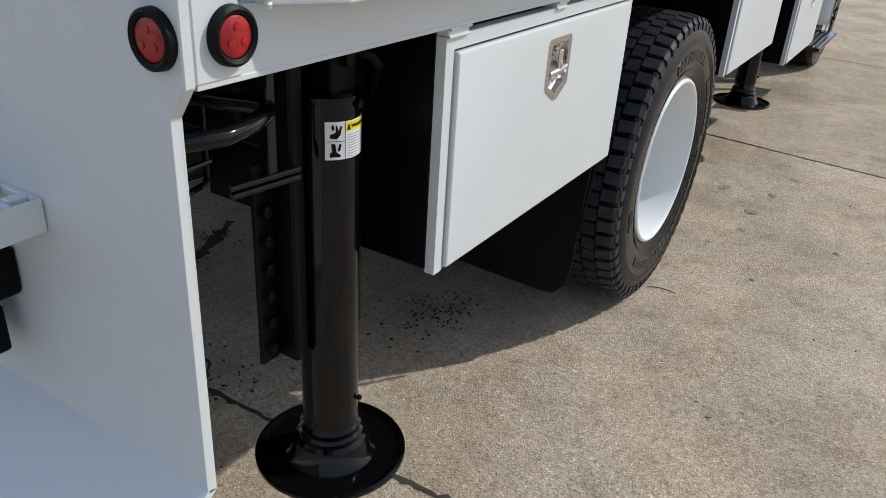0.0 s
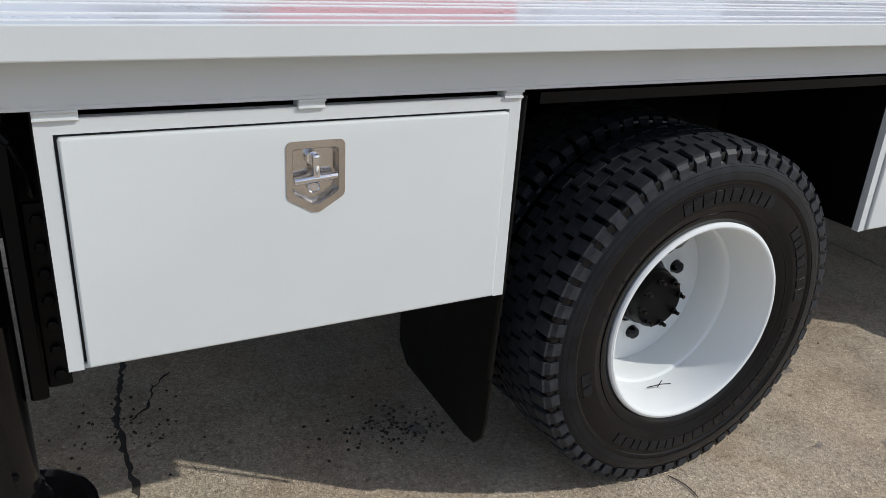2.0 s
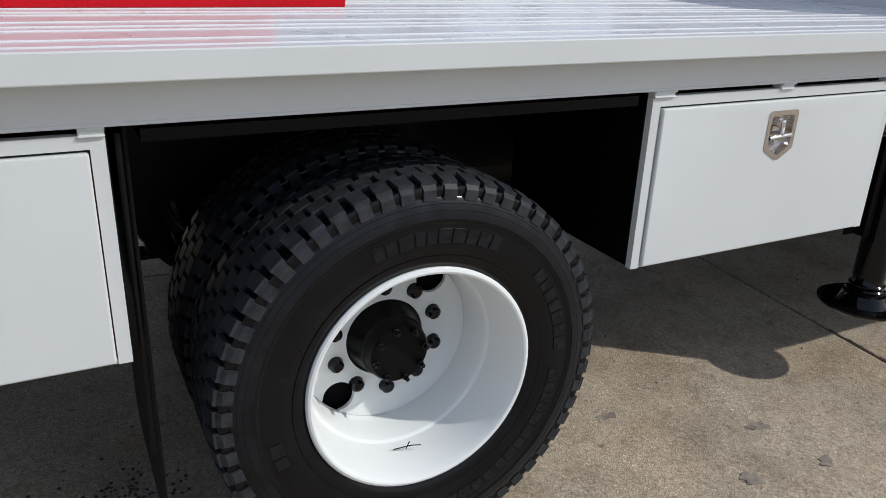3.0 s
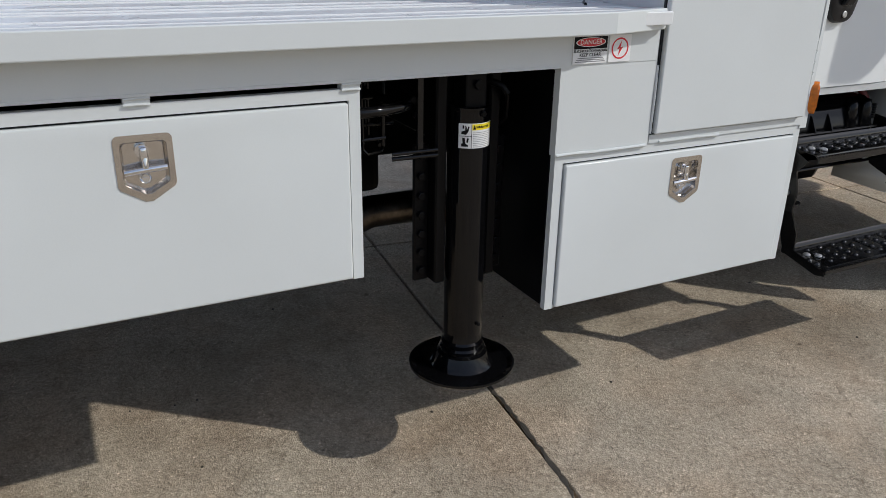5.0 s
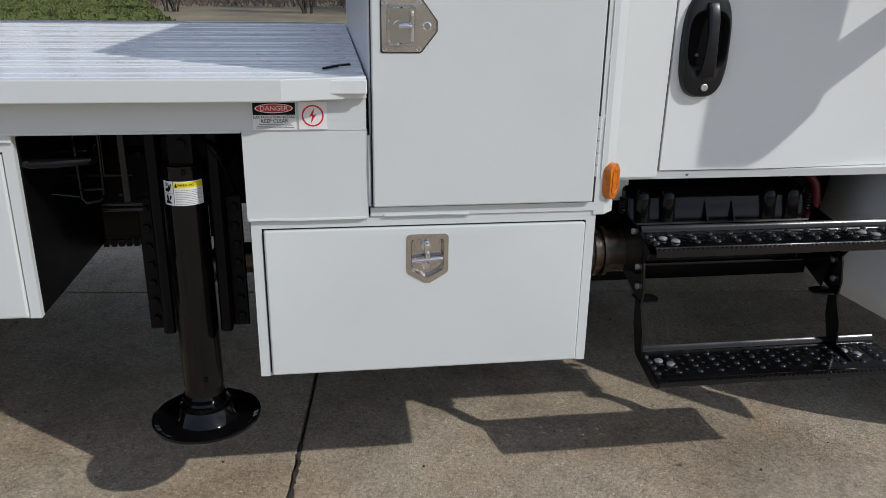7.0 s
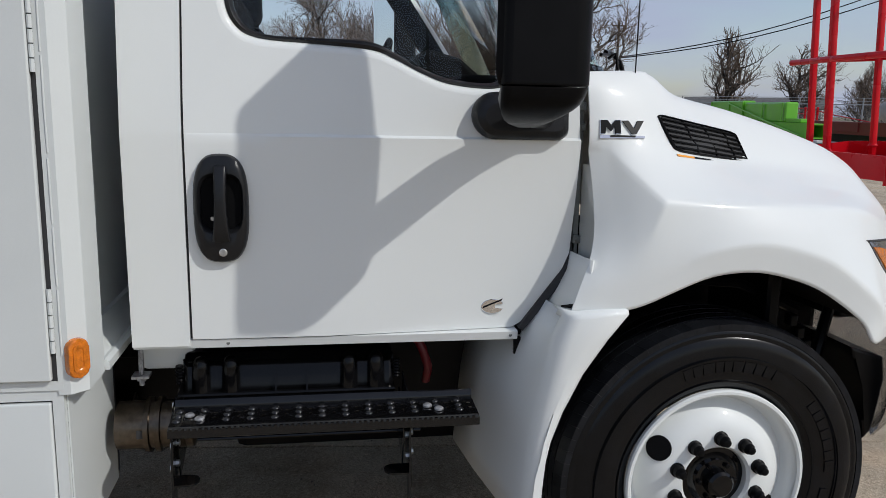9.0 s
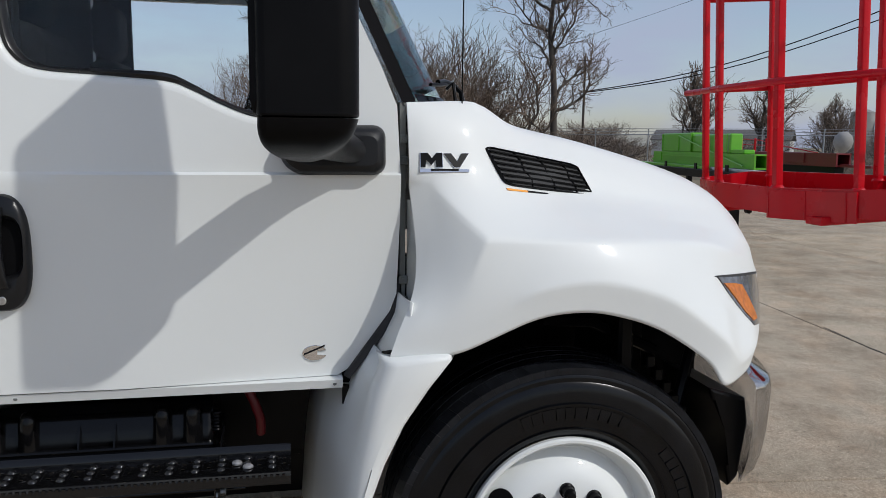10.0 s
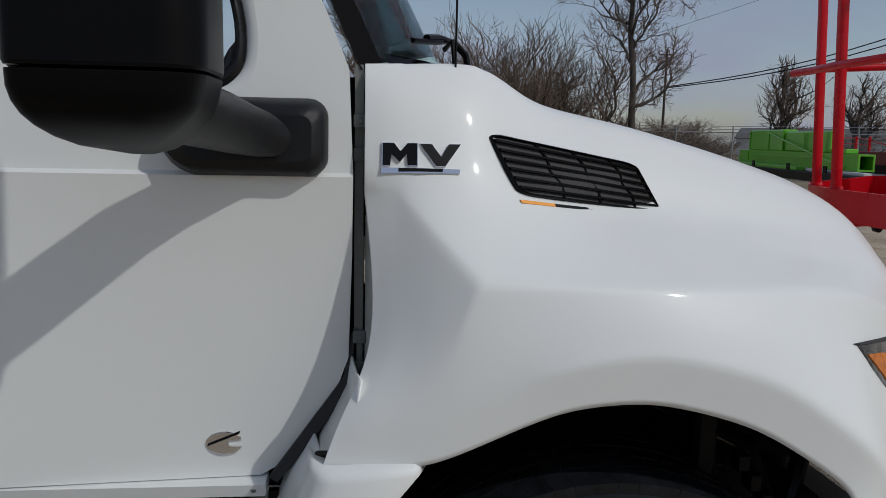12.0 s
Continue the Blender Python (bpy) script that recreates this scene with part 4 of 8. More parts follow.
# ---------- tall cabinet behind the cab ----------
bm = B()
box(bm, (-2.44, 4.014, 0.972), (-0.004, 4.632, 2.25), 0.004, 1)
tall = part("cabinet", bm, WHITE, truck, "tall white cabinet across the bed behind the cab")
bm = B()
box(bm, (-0.02, 4.0135, 0.970), (0.0045, 4.645, 0.994))
prism(bm, [(0.004, 4.6325), (0.004, 4.662), (-0.030, 4.698), (-0.165, 4.700), (-0.168, 4.694), (-0.168, 4.6325)], "z", 0.958, 2.25)
part("cabinet_frame", bm, WHITE, tall)
bm = B()
prism(bm, [(4.633, 0.962), (4.712, 0.962), (4.712, 0.985), (4.700, 0.992), (4.690, 0.990), (4.655, 1.030), (4.648, 1.060), (4.633, 1.062)], "x", -2.40, -0.1685)
part("front_ledge", bm, WHITE, tall, "folded white ledge along the cabinet foot")
rnd = random.Random(61)
z = 1.06
while z < 2.2:
    d = rnd.uniform(0.10, 0.24)
    bm = B()
    rod(bm, [(0.0042, 4.646 + rnd.uniform(-0.001, 0.001), z), (0.0052, 4.646, z + d * 0.5), (0.0042, 4.646 + rnd.uniform(-0.001, 0.001), z + d)], 0.0022, 6)
    part("weld_bead", bm, WHITE, tall)
    z += d + rnd.uniform(0.004, 0.02)
bm = B()
box(bm, (-0.003, 4.018, 0.9945), (0.002, 4.6315, 2.2))
part("door_gap", bm, SEAM, tall)
bm = B()
box(bm, (0.003, 4.021, 0.999), (0.021, 4.622, 2.19), 0.004, 3)
part("cabinet_door", bm, WHITE, tall, "tall white cabinet door with gasket edge")
for z0 in (1.07, 1.75):
    bm = B()
    for k in range(5):
        rod(bm, [(0.012, 4.629, z0 + k * 0.033), (0.012, 4.629, z0 + k * 0.033 + 0.03)], 0.006, 8)
    part("hinge", bm, WHITE, tall)
for run in ([(0.0065, 4.012, 1.0), (0.0085, 4.012, 1.1), (0.0065, 4.012, 1.19)], [(0.006, 4.05, 0.972), (0.008, 4.2, 0.974), (0.006, 4.28, 0.971)]):
    bm = B()
    rod(bm, run, 0.004, 6)
    part("weld_bead", bm, WHITE, tall)
# square latch with a pointed end
ly, lz = 4.097, 1.462
bm = B()
out = [(ly - 0.050, lz - 0.058), (ly - 0.046, lz - 0.062), (ly + 0.044, lz - 0.062), (ly + 0.050, lz - 0.058), (ly + 0.086, lz - 0.012), (ly + 0.086, lz + 0.012), (ly + 0.050, lz + 0.060), (ly + 0.044, lz + 0.064), (ly - 0.046, lz + 0.064), (ly - 0.050, lz + 0.060)]
prism(bm, [(ly + 0.012 + (a - ly - 0.012) * 1.05, lz + (b - lz) * 1.05) for a, b in out], "x", 0.0195, 0.0222)
part("latch_gasket", bm, SEAM, tall, "dark rubber gasket under the latch")
bm = B()
prism(bm, out, "x", 0.021, 0.0235)
part("latch_plate", bm, STEEL, tall, "stainless paddle latch plate")
bm = B()
pan = rounded(ly - 0.038, lz - 0.050, ly + 0.036, lz + 0.052, 0.008)
r1 = [bm.verts.new((0.0236, a, b)) for a, b in pan]
r2 = [bm.verts.new((0.0285, ly + (a - ly) * 0.96, lz + (b - lz) * 0.96)) for a, b in pan]
r3 = [bm.verts.new((0.0285, ly + (a - ly) * 0.88, lz + (b - lz) * 0.88)) for a, b in pan]
r4 = [bm.verts.new((0.0238, ly + (a - ly) * 0.80, lz + (b - lz) * 0.80)) for a, b in pan]
for p, q in ((r1, r2), (r2, r3), (r3, r4)):
    for i in range(len(pan)):
        bm.faces.new((p[i], p[(i + 1) % len(pan)], q[(i + 1) % len(pan)], q[i]))
bm.faces.new(r4)
part("latch_pan", bm, CHROME, tall)
bm = B()
rod(bm, [(0.024, ly - 0.008, lz), (0.034, ly - 0.008, lz)], 0.013, 14)
part("latch_boss", bm, CHROME, tall)
bm = B()
rod(bm, [(0.033, ly - 0.008, lz), (0.035, ly + 0.010, lz + 0.001), (0.033, ly + 0.024, lz)], 0.0055, 8)
part("latch_stem", bm, CHROME, tall)
bm = B()
rod(bm, [(0.031, ly + 0.025, lz - 0.036), (0.032, ly + 0.025, lz), (0.031, ly + 0.025, lz + 0.036)], 0.0055, 8)
part("latch_bar", bm, CHROME, tall)
bm = B()
lathe(bm, [(0.0, 0.0115), (0.006, 0.0112), (0.007, 0.0085), (0.005, 0.007), (0.005, 0.001)], (0.0235, ly + 0.062, lz), "x", 18)
part("lock_barrel", bm, CHROME, tall)
for a, b in ((-0.043, -0.054), (0.042, -0.054), (-0.043, 0.056), (0.042, 0.056)):
    bm = B()
    bolt(bm, (0.0235, ly + a, lz + b), "x", 0.006, 0.003)
    part("latch_rivet", bm, CHROME, tall)
# amber side marker on its slanted corner
bm = B()
poly = rounded(-0.026, 1.001, 0.026, 1.102, 0.022, 6)
MT = Matrix.Translation((-0.006, 4.678, 0)) @ Matrix.Rotation(radians(42), 4, "Z")
prism(bm, poly, "x", -0.012, 0.014, 0.005, 3)
bm.transform(MT)
sm = part("side_marker", bm, AMBER, tall, "oval amber side marker lamp")
bm = B()
lens = [(rounded(-0.016, 1.014, 0.016, 1.089, 0.015, 6), 0.0130), (rounded(-0.016, 1.014, 0.016, 1.089, 0.015, 6), 0.0165), (rounded(-0.010, 1.022, 0.010, 1.081, 0.0095, 6), 0.0175), (rounded(-0.008, 1.025, 0.008, 1.078, 0.0078, 6), 0.0150)]
rows = [[bm.verts.new((dx, y, z)) for y, z in lp] for lp, dx in lens]
for p, q in zip(rows, rows[1:]):
    for k in range(len(p)):
        bm.faces.new((p[k], p[(k + 1) % len(p)], q[(k + 1) % len(p)], q[k]))
bm.faces.new(rows[-1])
bm.transform(MT)
part("marker_lens", bm, AMBER, sm, "", 50)
# hazard stickers on the fascia
bm = B()
box(bm, (0.0085, 3.722, 1.2075), (0.0118, 3.830, 1.277))
st = part("danger_sticker", bm, STICK, truck, "black, red and white electrocution danger sticker")
bm = B()
box(bm, (0.0118, 3.7235, 1.245), (0.0122, 3.8285, 1.2755))
part("sticker_band", bm, INK, st)
bm = B()
prism(bm, [(3.776 + 0.047 * math.cos(q), 1.2615 + 0.0118 * math.sin(q)) for q in (2 * math.pi * k / 32 for k in range(32))], "x", 0.0122, 0.0126)
part("sticker_oval", bm, STICK, st)
bm = B()
prism(bm, [(3.776 + 0.044 * math.cos(q), 1.2615 + 0.0102 * math.sin(q)) for q in (2 * math.pi * k / 32 for k in range(32))], "x", 0.0126, 0.0129)
part("sticker_oval_fill", bm, REDINK, st)
lettering("sticker_word", "DANGER", 0.0165, side_pose(0.0134, 3.776, 1.2612), STICK, st, 1.05)
lettering("sticker_word", "ELECTROCUTION HAZARD", 0.0098, side_pose(0.0124, 3.776, 1.2395), INK, st, 0.86)
lettering("sticker_word", "KEEP CLEAR", 0.0125, side_pose(0.0124, 3.776, 1.2295), INK, st, 1.0)
for k in range(3):
    bm = B()
    box(bm, (0.0118, 3.729 + 0.004 * k, 1.2115 + 0.0045 * k), (0.0122, 3.824 - 0.003 * k, 1.2135 + 0.0045 * k))
    part("sticker_print", bm, GREYINK, st)
bm = B()
box(bm, (0.0085, 3.836, 1.2075), (0.0116, 3.907, 1.277))
s2 = part("bolt_sticker", bm, STICK, truck, "white sticker with a red ring and lightning bolt")
bm = B()
lathe(bm, [(0.0, 0.0235), (0.0005, 0.0235), (0.0005, 0.0275), (0.0, 0.0275)], (0.0117, 3.8715, 1.242), "x", 40)
bmesh.ops.delete(bm, geom=[f for f in bm.faces if len(f.verts) > 4], context="FACES_ONLY")
part("sticker_ring", bm, REDINK, s2)
bm = B()
prism(bm, [(3.876, 1.2625), (3.862, 1.2395), (3.870, 1.2415), (3.866, 1.222), (3.881, 1.246), (3.8725, 1.2435)], "x", 0.0117, 0.0122)
part("sticker_bolt", bm, REDINK, s2)

# ---------- cab ----------
def side_x(y, z):
    """Sideways place of the cab's skin: fullest at the belt line, drawn in above and low at the front."""
    x = -0.222
    if z > 1.603:
        x -= 0.011 * max(0.0, min(1.0, (y - 5.02) / 0.22)) + 0.085 * max(0, z - 1.62)
    else:
        low = (1.60 - z) / 0.6
        x -= 0.018 * low + 0.045 * low * max(0.0, min(1.0, (y - 5.3) / 0.6))
    return x


def skin(bm, poly, holes=(), cuts=(), thick=0.03, depth=0.0):
    """A piece of the cab's side: outline in (y, z) with holes, bent onto the skin."""
    edges = []
    for loop in (poly, *holes):
        vs = [bm.verts.new((0, y, z)) for y, z in loop]
        for i in range(len(vs)):
            edges.append(bm.edges.new((vs[i], vs[(i + 1) % len(vs)])))
    bmesh.ops.triangle_fill(bm, use_beauty=True, use_dissolve=False, edges=edges, normal=(1, 0, 0))
    for z in (1.1, 1.2, 1.3, 1.4, 1.5, 1.575, 1.60, 1.607, 1.75, 1.9, 2.1, 2.3):
        bmesh.ops.bisect_plane(bm, geom=bm.verts[:] + bm.edges[:] + bm.faces[:], plane_co=(0, 0, z), plane_no=(0, 0, 1))
    for y in (5.1, 5.3, 5.4, 5.5, 5.6, 5.7, 5.8, 5.9):
        bmesh.ops.bisect_plane(bm, geom=bm.verts[:] + bm.edges[:] + bm.faces[:], plane_co=(0, y, 0), plane_no=(0, 1, 0))
    for v in bm.verts:
        v.co.x = side_x(v.co.y, v.co.z) - depth
    bmesh.ops.recalc_face_normals(bm, faces=bm.faces)
    if bm.faces[:] and sum(f.normal.x for f in bm.faces) < 0:
        bmesh.ops.reverse_faces(bm, faces=bm.faces)
    ex = bmesh.ops.extrude_face_region(bm, geom=bm.faces[:])
    bmesh.ops.translate(bm, vec=(-thick, 0, 0), verts=[g for g in ex["geom"] if isinstance(g, bmesh.types.BMVert)])


def smooth_loop(pts, n=4):
    """Catmull-Rom through a closed loop of points."""
    out = []
    k = len(pts)
    for i in range(k):
        p0, p1, p2, p3 = (Vector(pts[(i + j) % k]) for j in (-1, 0, 1, 2))
        for s in range(n):
            t = s / n
            out.append(tuple(0.5 * (2 * p1 + (p2 - p0) * t + (2 * p0 - 5 * p1 + 4 * p2 - p3) * t * t + (3 * p1 - p0 - 3 * p2 + p3) * t ** 3)))
    return out


WIN = smooth_loop([(5.03, 2.10), (5.036, 1.97), (5.06, 1.903), (5.12, 1.868), (5.28, 1.857), (5.43, 1.846), (5.50, 1.822), (5.58, 1.784), (5.66, 1.757), (5.78, 1.748), (5.836, 1.770), (5.857, 1.82), (5.844, 1.92), (5.777, 2.10), (5.68, 2.27), (5.60, 2.33), (5.2, 2.36), (5.06, 2.32)])
WIN_EDGE = []
for i, (y, z) in enumerate(WIN):
    along_y, along_z = WIN[(i + 1) % len(WIN)][0] - WIN[i - 1][0], WIN[(i + 1) % len(WIN)][1] - WIN[i - 1][1]
    k = 0.024 / math.hypot(along_y, along_z)
    WIN_EDGE.append((y - along_z * k, z + along_y * k))
if max(z for y, z in WIN_EDGE) < max(z for y, z in WIN):
    WIN_EDGE = [(2 * a - c, 2 * b - d) for (a, b), (c, d) in zip(WIN, WIN_EDGE)]
bm = B()
skin(bm, [(4.923, 1.020), (5.62, 1.020), (5.872, 1.020), (5.90, 1.036), (6.012, 1.18), (6.040, 1.26), (6.046, 1.45), (6.048, 1.60), (6.040, 1.79), (6.0, 1.89), (5.93, 2.04), (5.80, 2.30), (5.72, 2.42), (4.945, 2.44), (4.930, 2.30), (4.9225, 1.7)], [WIN_EDGE])
door = part("cab_door", bm, CABWHITE, truck, "white passenger cab door with large window", 30)
bm = B()
skin(bm, [(4.757, 1.000), (4.9155, 1.000), (4.9155, 1.7), (4.924, 2.30), (4.939, 2.45), (5.72, 2.43), (5.70, 2.52), (4.80, 2.52), (4.757, 2.3)])
part("cab_body", bm, CABWHITE, truck, "white painted cab shell", 30)
bm = B()
box(bm, (both(-0.30), 4.757, 2.50), (-0.30, 5.70, 2.62), 0.05, 4)
part("cab_roof", bm, CABWHITE, truck)
bm = B()
box(bm, (both(-0.315), 4.760, 1.0), (-0.315, 4.80, 2.50), 0.004, 1)
part("cab_back", bm, CABWHITE, truck)
# far side of the cab
bm = B()
for y0, y1, z0, z1 in ((4.80, 6.04, 1.0, 1.80), (4.80, 4.985, 1.80, 2.5), (4.985, 5.75, 2.36, 2.5)):
    box(bm, (both(-0.235), y0, z0), (both(-0.27), y1, z1))
rod(bm, [(both(-0.255), 6.05, 1.80), (both(-0.29), 5.57, 2.5)], 0.035, 8)
part("far_cab_side", bm, CABWHITE, truck)
# seam behind the door, sill flange
bm = B()
skin(bm, [(4.9158, 1.021), (4.9228, 1.021), (4.9228, 1.7), (4.932, 2.4), (4.925, 2.4), (4.9158, 1.7)], thick=0.01, depth=0.012)
part("door_seam", bm, SEAM, truck)
bm = B()
prism(bm, [(-0.262, 1.018), (-0.244, 1.016), (-0.252, 0.990), (-0.27, 0.986), (-0.31, 0.986), (-0.31, 1.018)], "y", 4.757, 5.885, 0.002, 1)
part("door_sill", bm, CABWHITE, truck)
for y in (5.02, 5.862):
    bm = B()
    lathe(bm, [(0, 0.006), (0.002, 0.005)], (-0.249, y, 1.004), "x", 10)
    part("sill_plug", bm, SEAL, truck)
# rolled white edge round the window
bm = B()
rows = []
for f, dx in ((0.0, -0.004), (0.0, 0.0), (0.25, -0.0012), (0.5, -0.004), (0.75, -0.0085), (1.0, -0.016), (1.0, -0.03)):
    rows.append([bm.verts.new((side_x(y0, z0) + dx, y0 + (y1 - y0) * f, z0 + (z1 - z0) * f)) for (y0, z0), (y1, z1) in zip(WIN_EDGE, WIN)])
for p, q in zip(rows, rows[1:]):
    for i in range(len(WIN)):
        bm.faces.new((p[i], p[(i + 1) % len(WIN)], q[(i + 1) % len(WIN)], q[i]))
part("window_edge", bm, CABWHITE, door, "", 50)
# window rubber, glass
bm = B()
ringo, ringi = [], []
cyw, czw = 5.43, 2.02
for y, z in WIN:
    d = Vector((y - cyw, z - czw))
    ringo.append((y + d.x * 0.005, z + d.y * 0.012))
    nrm = d.normalized()
    ringi.append((y - nrm.x * 0.019, z - nrm.y * 0.019))
ringm = [((a + c) / 2, (b + d) / 2) for (a, b), (c, d) in zip(ringo, ringi)]
k = len(WIN)
rows = []
for loop, dx in ((ringo, -0.016), (ringo, -0.009), (ringm, -0.003), (ringi, -0.010), (ringi, -0.034)):
    rows.append([bm.verts.new((side_x(y, z) + dx, y, z)) for y, z in loop])
for p, q in zip(rows, rows[1:]):
    for i in range(k):
        bm.faces.new((p[i], p[(i + 1) % k], q[(i + 1) % k], q[i]))
part("window_seal", bm, GASKET, door, "black rubber window seal", 60)
bm = B()
skin(bm, ringi, thick=0.004, depth=0.026)
pane = part("window_pane", bm, GLASS, door, "clear side window glass")
pane.visible_shadow = False
# A-pillar: black gasket strip beside the white pillar, windscreen
bm = B()
pts = [(6.065, 1.79), (5.955, 2.03), (5.84, 2.28), (5.725, 2.53)]
for w0, w1, d in ((-0.004, 0.008, 0.0), (0.008, 0.026, 0.008)):
    lo = [bm.verts.new((side_x(y, z) - 0.012 - d, y + w0, z)) for y, z in pts]
    hi = [bm.verts.new((side_x(y, z) - 0.030 - d * 1.5, y + w1 + 0.01, z + 0.01)) for y, z in pts]
    bk = [bm.verts.new((side_x(y, z) - 0.08 - d, y + w1, z)) for y, z in pts]
    for a, b in ((lo, hi), (hi, bk), (bk, lo)):
        for i in range(len(pts) - 1):
            bm.faces.new((a[i], a[i + 1], b[i + 1], b[i]))
part("pillar_gasket", bm, TRIM, truck, "gloss black windscreen pillar trim")
def wrap(x):
    """How far the windscreen bows forward of its edge at x."""
    d = min(abs(x + 0.35), abs(x - both(-0.35)))
    return 0.14 * (1 - (1 - min(d / 0.32, 1.0)) ** 2) + 0.03 * min(d, 0.9)


bm = B()
nx = 28
lo, hi = [], []
for i in range(nx + 1):
    u = i / nx
    x = -0.35 + (both(-0.35) + 0.35) * u
    bow = wrap(x)
    lo.append(bm.verts.new((x, 6.12 + bow, 1.77)))
    hi.append(bm.verts.new((x + (CX - x) * 0.03, 5.75 + bow, 2.50)))
for i in range(nx):
    bm.faces.new((lo[i], lo[i + 1], hi[i + 1], hi[i]))
bmesh.ops.solidify(bm, geom=bm.faces[:], thickness=0.005)
ws = part("windscreen", bm, TEALGLASS, truck, "pale teal tinted windscreen")
ws.visible_shadow = False
bm = B()
lo, hi = [], []
for i in range(nx + 1):
    u = i / nx
    x = -0.345 + (both(-0.345) + 0.345) * u
    bow = wrap(x)
    lo.append(bm.verts.new((x, 6.132 + bow, 1.765)))
    hi.append(bm.verts.new((x, 6.098 + bow, 1.83)))
for i in range(nx):
    bm.faces.new((lo[i], lo[i + 1], hi[i + 1], hi[i]))
bmesh.ops.solidify(bm, geom=bm.faces[:], thickness=0.01)
part("windscreen_frit", bm, BLACK, truck)
bm = B()
rod(bm, [(-0.52, 6.29, 1.80), (-0.55, 6.285, 1.85), (-0.56, 6.26, 1.876), (-0.50, 6.22, 1.880), (-0.44, 6.19, 1.872)], 0.008, 8)
rod(bm, [(-0.50, 6.225, 1.872), (-0.45, 6.20, 1.866), (-0.40, 6.16, 1.862)], 0.006, 6)
rod(bm, [(-0.53, 6.235, 1.86), (-0.50, 6.25, 1.875), (-0.49, 6.255, 1.82)], 0.006, 6)
part("wiper", bm, SATIN, truck, "black windscreen wiper arm")
bm = B()
rod(bm, [(-0.30, 6.235, 1.79), (-0.30, 6.237, 2.7)], 0.0022, 6)
part("aerial", bm, SATIN, truck)
# gap between cab and bonnet: grey cowl edge with hinge and bolts
bm = B()
box(bm, (-0.60, 6.050, 1.10), (-0.262, 6.066, 1.80))
part("cowl_edge", bm, SEAL, truck, "grey steel cowl edge in the door gap")
for z in (1.70, 1.64, 1.30, 1.24):
    bm = B()
    box(bm, (-0.262, 6.048, z - 0.012), (-0.252, 6.072, z + 0.012), 0.002, 1)
    bolt(bm, (-0.252, 6.060, z), "x", 0.006, 0.004)
    part("hinge_leaf", bm, SEAL, truck)
# lining, floor, bulkhead, dash, seats
bm = B()
box(bm, (both(-0.30), 4.802, 1.05), (-0.30, 4.822, 2.49), 0.004, 1)
part("rear_lining", bm, TRIM, truck)
bm = B()
box(bm, (both(-0.272), 4.83, 1.05), (both(-0.29), 6.0, 1.79), 0.004, 1)
box(bm, (both(-0.272), 4.83, 1.79), (both(-0.29), 5.0, 2.49), 0.004, 1)
rod(bm, [(both(-0.31), 6.015, 1.77), (both(-0.34), 5.51, 2.5)], 0.052, 10)
part("far_door_lining", bm, TRIM, truck)
bm = B()
box(bm, (both(-0.32), 4.83, 2.47), (-0.32, 5.72, 2.498), 0.004, 1)
part("roof_lining", bm, TRIM, truck)
bm = B()
box(bm, (both(-0.30), 4.80, 0.99), (-0.30, 6.05, 1.05))
box(bm, (both(-0.30), 6.0, 1.0), (-0.30, 6.05, 1.78))
part("cab_floor", bm, TRIM, truck)
bm = B()
box(bm, (both(-0.37), 5.68, 1.45), (-0.37, 6.08, 1.79), 0.05, 3)
part("dashboard", bm, TRIM, truck)
bm = B()
prism(bm, [(5.74, 1.77), (5.72, 1.90), (5.76, 1.935), (5.90, 1.90), (6.06, 1.77)], "x", -2.02, -1.40, 0.02, 3)
part("instrument_hood", bm, TRIM, truck)
bm = B()
rod(bm, [(-1.72 + 0.2 * math.cos(q), 5.56 + 0.06 * math.sin(q), 1.80 + 0.19 * math.sin(q)) for q in (2 * math.pi * k / 20 for k in range(21))], 0.014, 8, cap=False)
rod(bm, [(-1.72, 5.56, 1.8), (-1.72, 5.75, 1.65)], 0.03, 8)
part("steering_wheel", bm, TRIM, truck)
for x in (-0.68, -1.74):
    bm = B()
    box(bm, (x - 0.24, 4.98, 1.30), (x + 0.24, 5.45, 1.48), 0.05, 3)
    seat = part("seat", bm, TRIM, truck, "dark cloth cab seat")
    bm = B()
    box(bm, (x - 0.23, 4.93, 1.45), (x + 0.23, 5.07, 2.02), 0.06, 3)
    part("backrest", bm, TRIM, seat)
    bm = B()
    box(bm, (x - 0.14, 4.93, 2.03), (x + 0.14, 5.04, 2.26), 0.05, 3)
    part("headrest", bm, TRIM, seat)
bm = B()
box(bm, (-0.36, 4.85, 1.8), (-0.31, 5.06, 2.5), 0.02, 2)
part("pillar_trim", bm, TRIM, truck)

# door handle: black oval bezel with a pull bar
hy, hz = 5.015, 1.400
hx = side_x(hy, hz)
def oval(ry, rz, p=3.2, n=40):
    out = []
    for k in range(n):
        q = 2 * math.pi * k / n
        c, s = math.cos(q), math.sin(q)
        out.append((hy + ry * math.copysign(abs(c) ** (2 / p), c), hz + rz * math.copysign(abs(s) ** (2 / p), s)))
    return out
bm = B()
loops = [(oval(0.075, 0.152, 2.9), 0.0, 0), (oval(0.0745, 0.1515, 2.9), 0.008, 0), (oval(0.071, 0.147, 2.9), 0.018, 0), (oval(0.066, 0.120, 3.0), 0.025, 0.006), (oval(0.062, 0.086, 3.4), 0.026, 0.014), (oval(0.059, 0.081, 3.4), 0.022, 0.014), (oval(0.054, 0.073, 3.4), 0.004, 0.014)]
rows = [[bm.verts.new((hx + dx, y, z + up)) for y, z in lp] for lp, dx, up in loops]
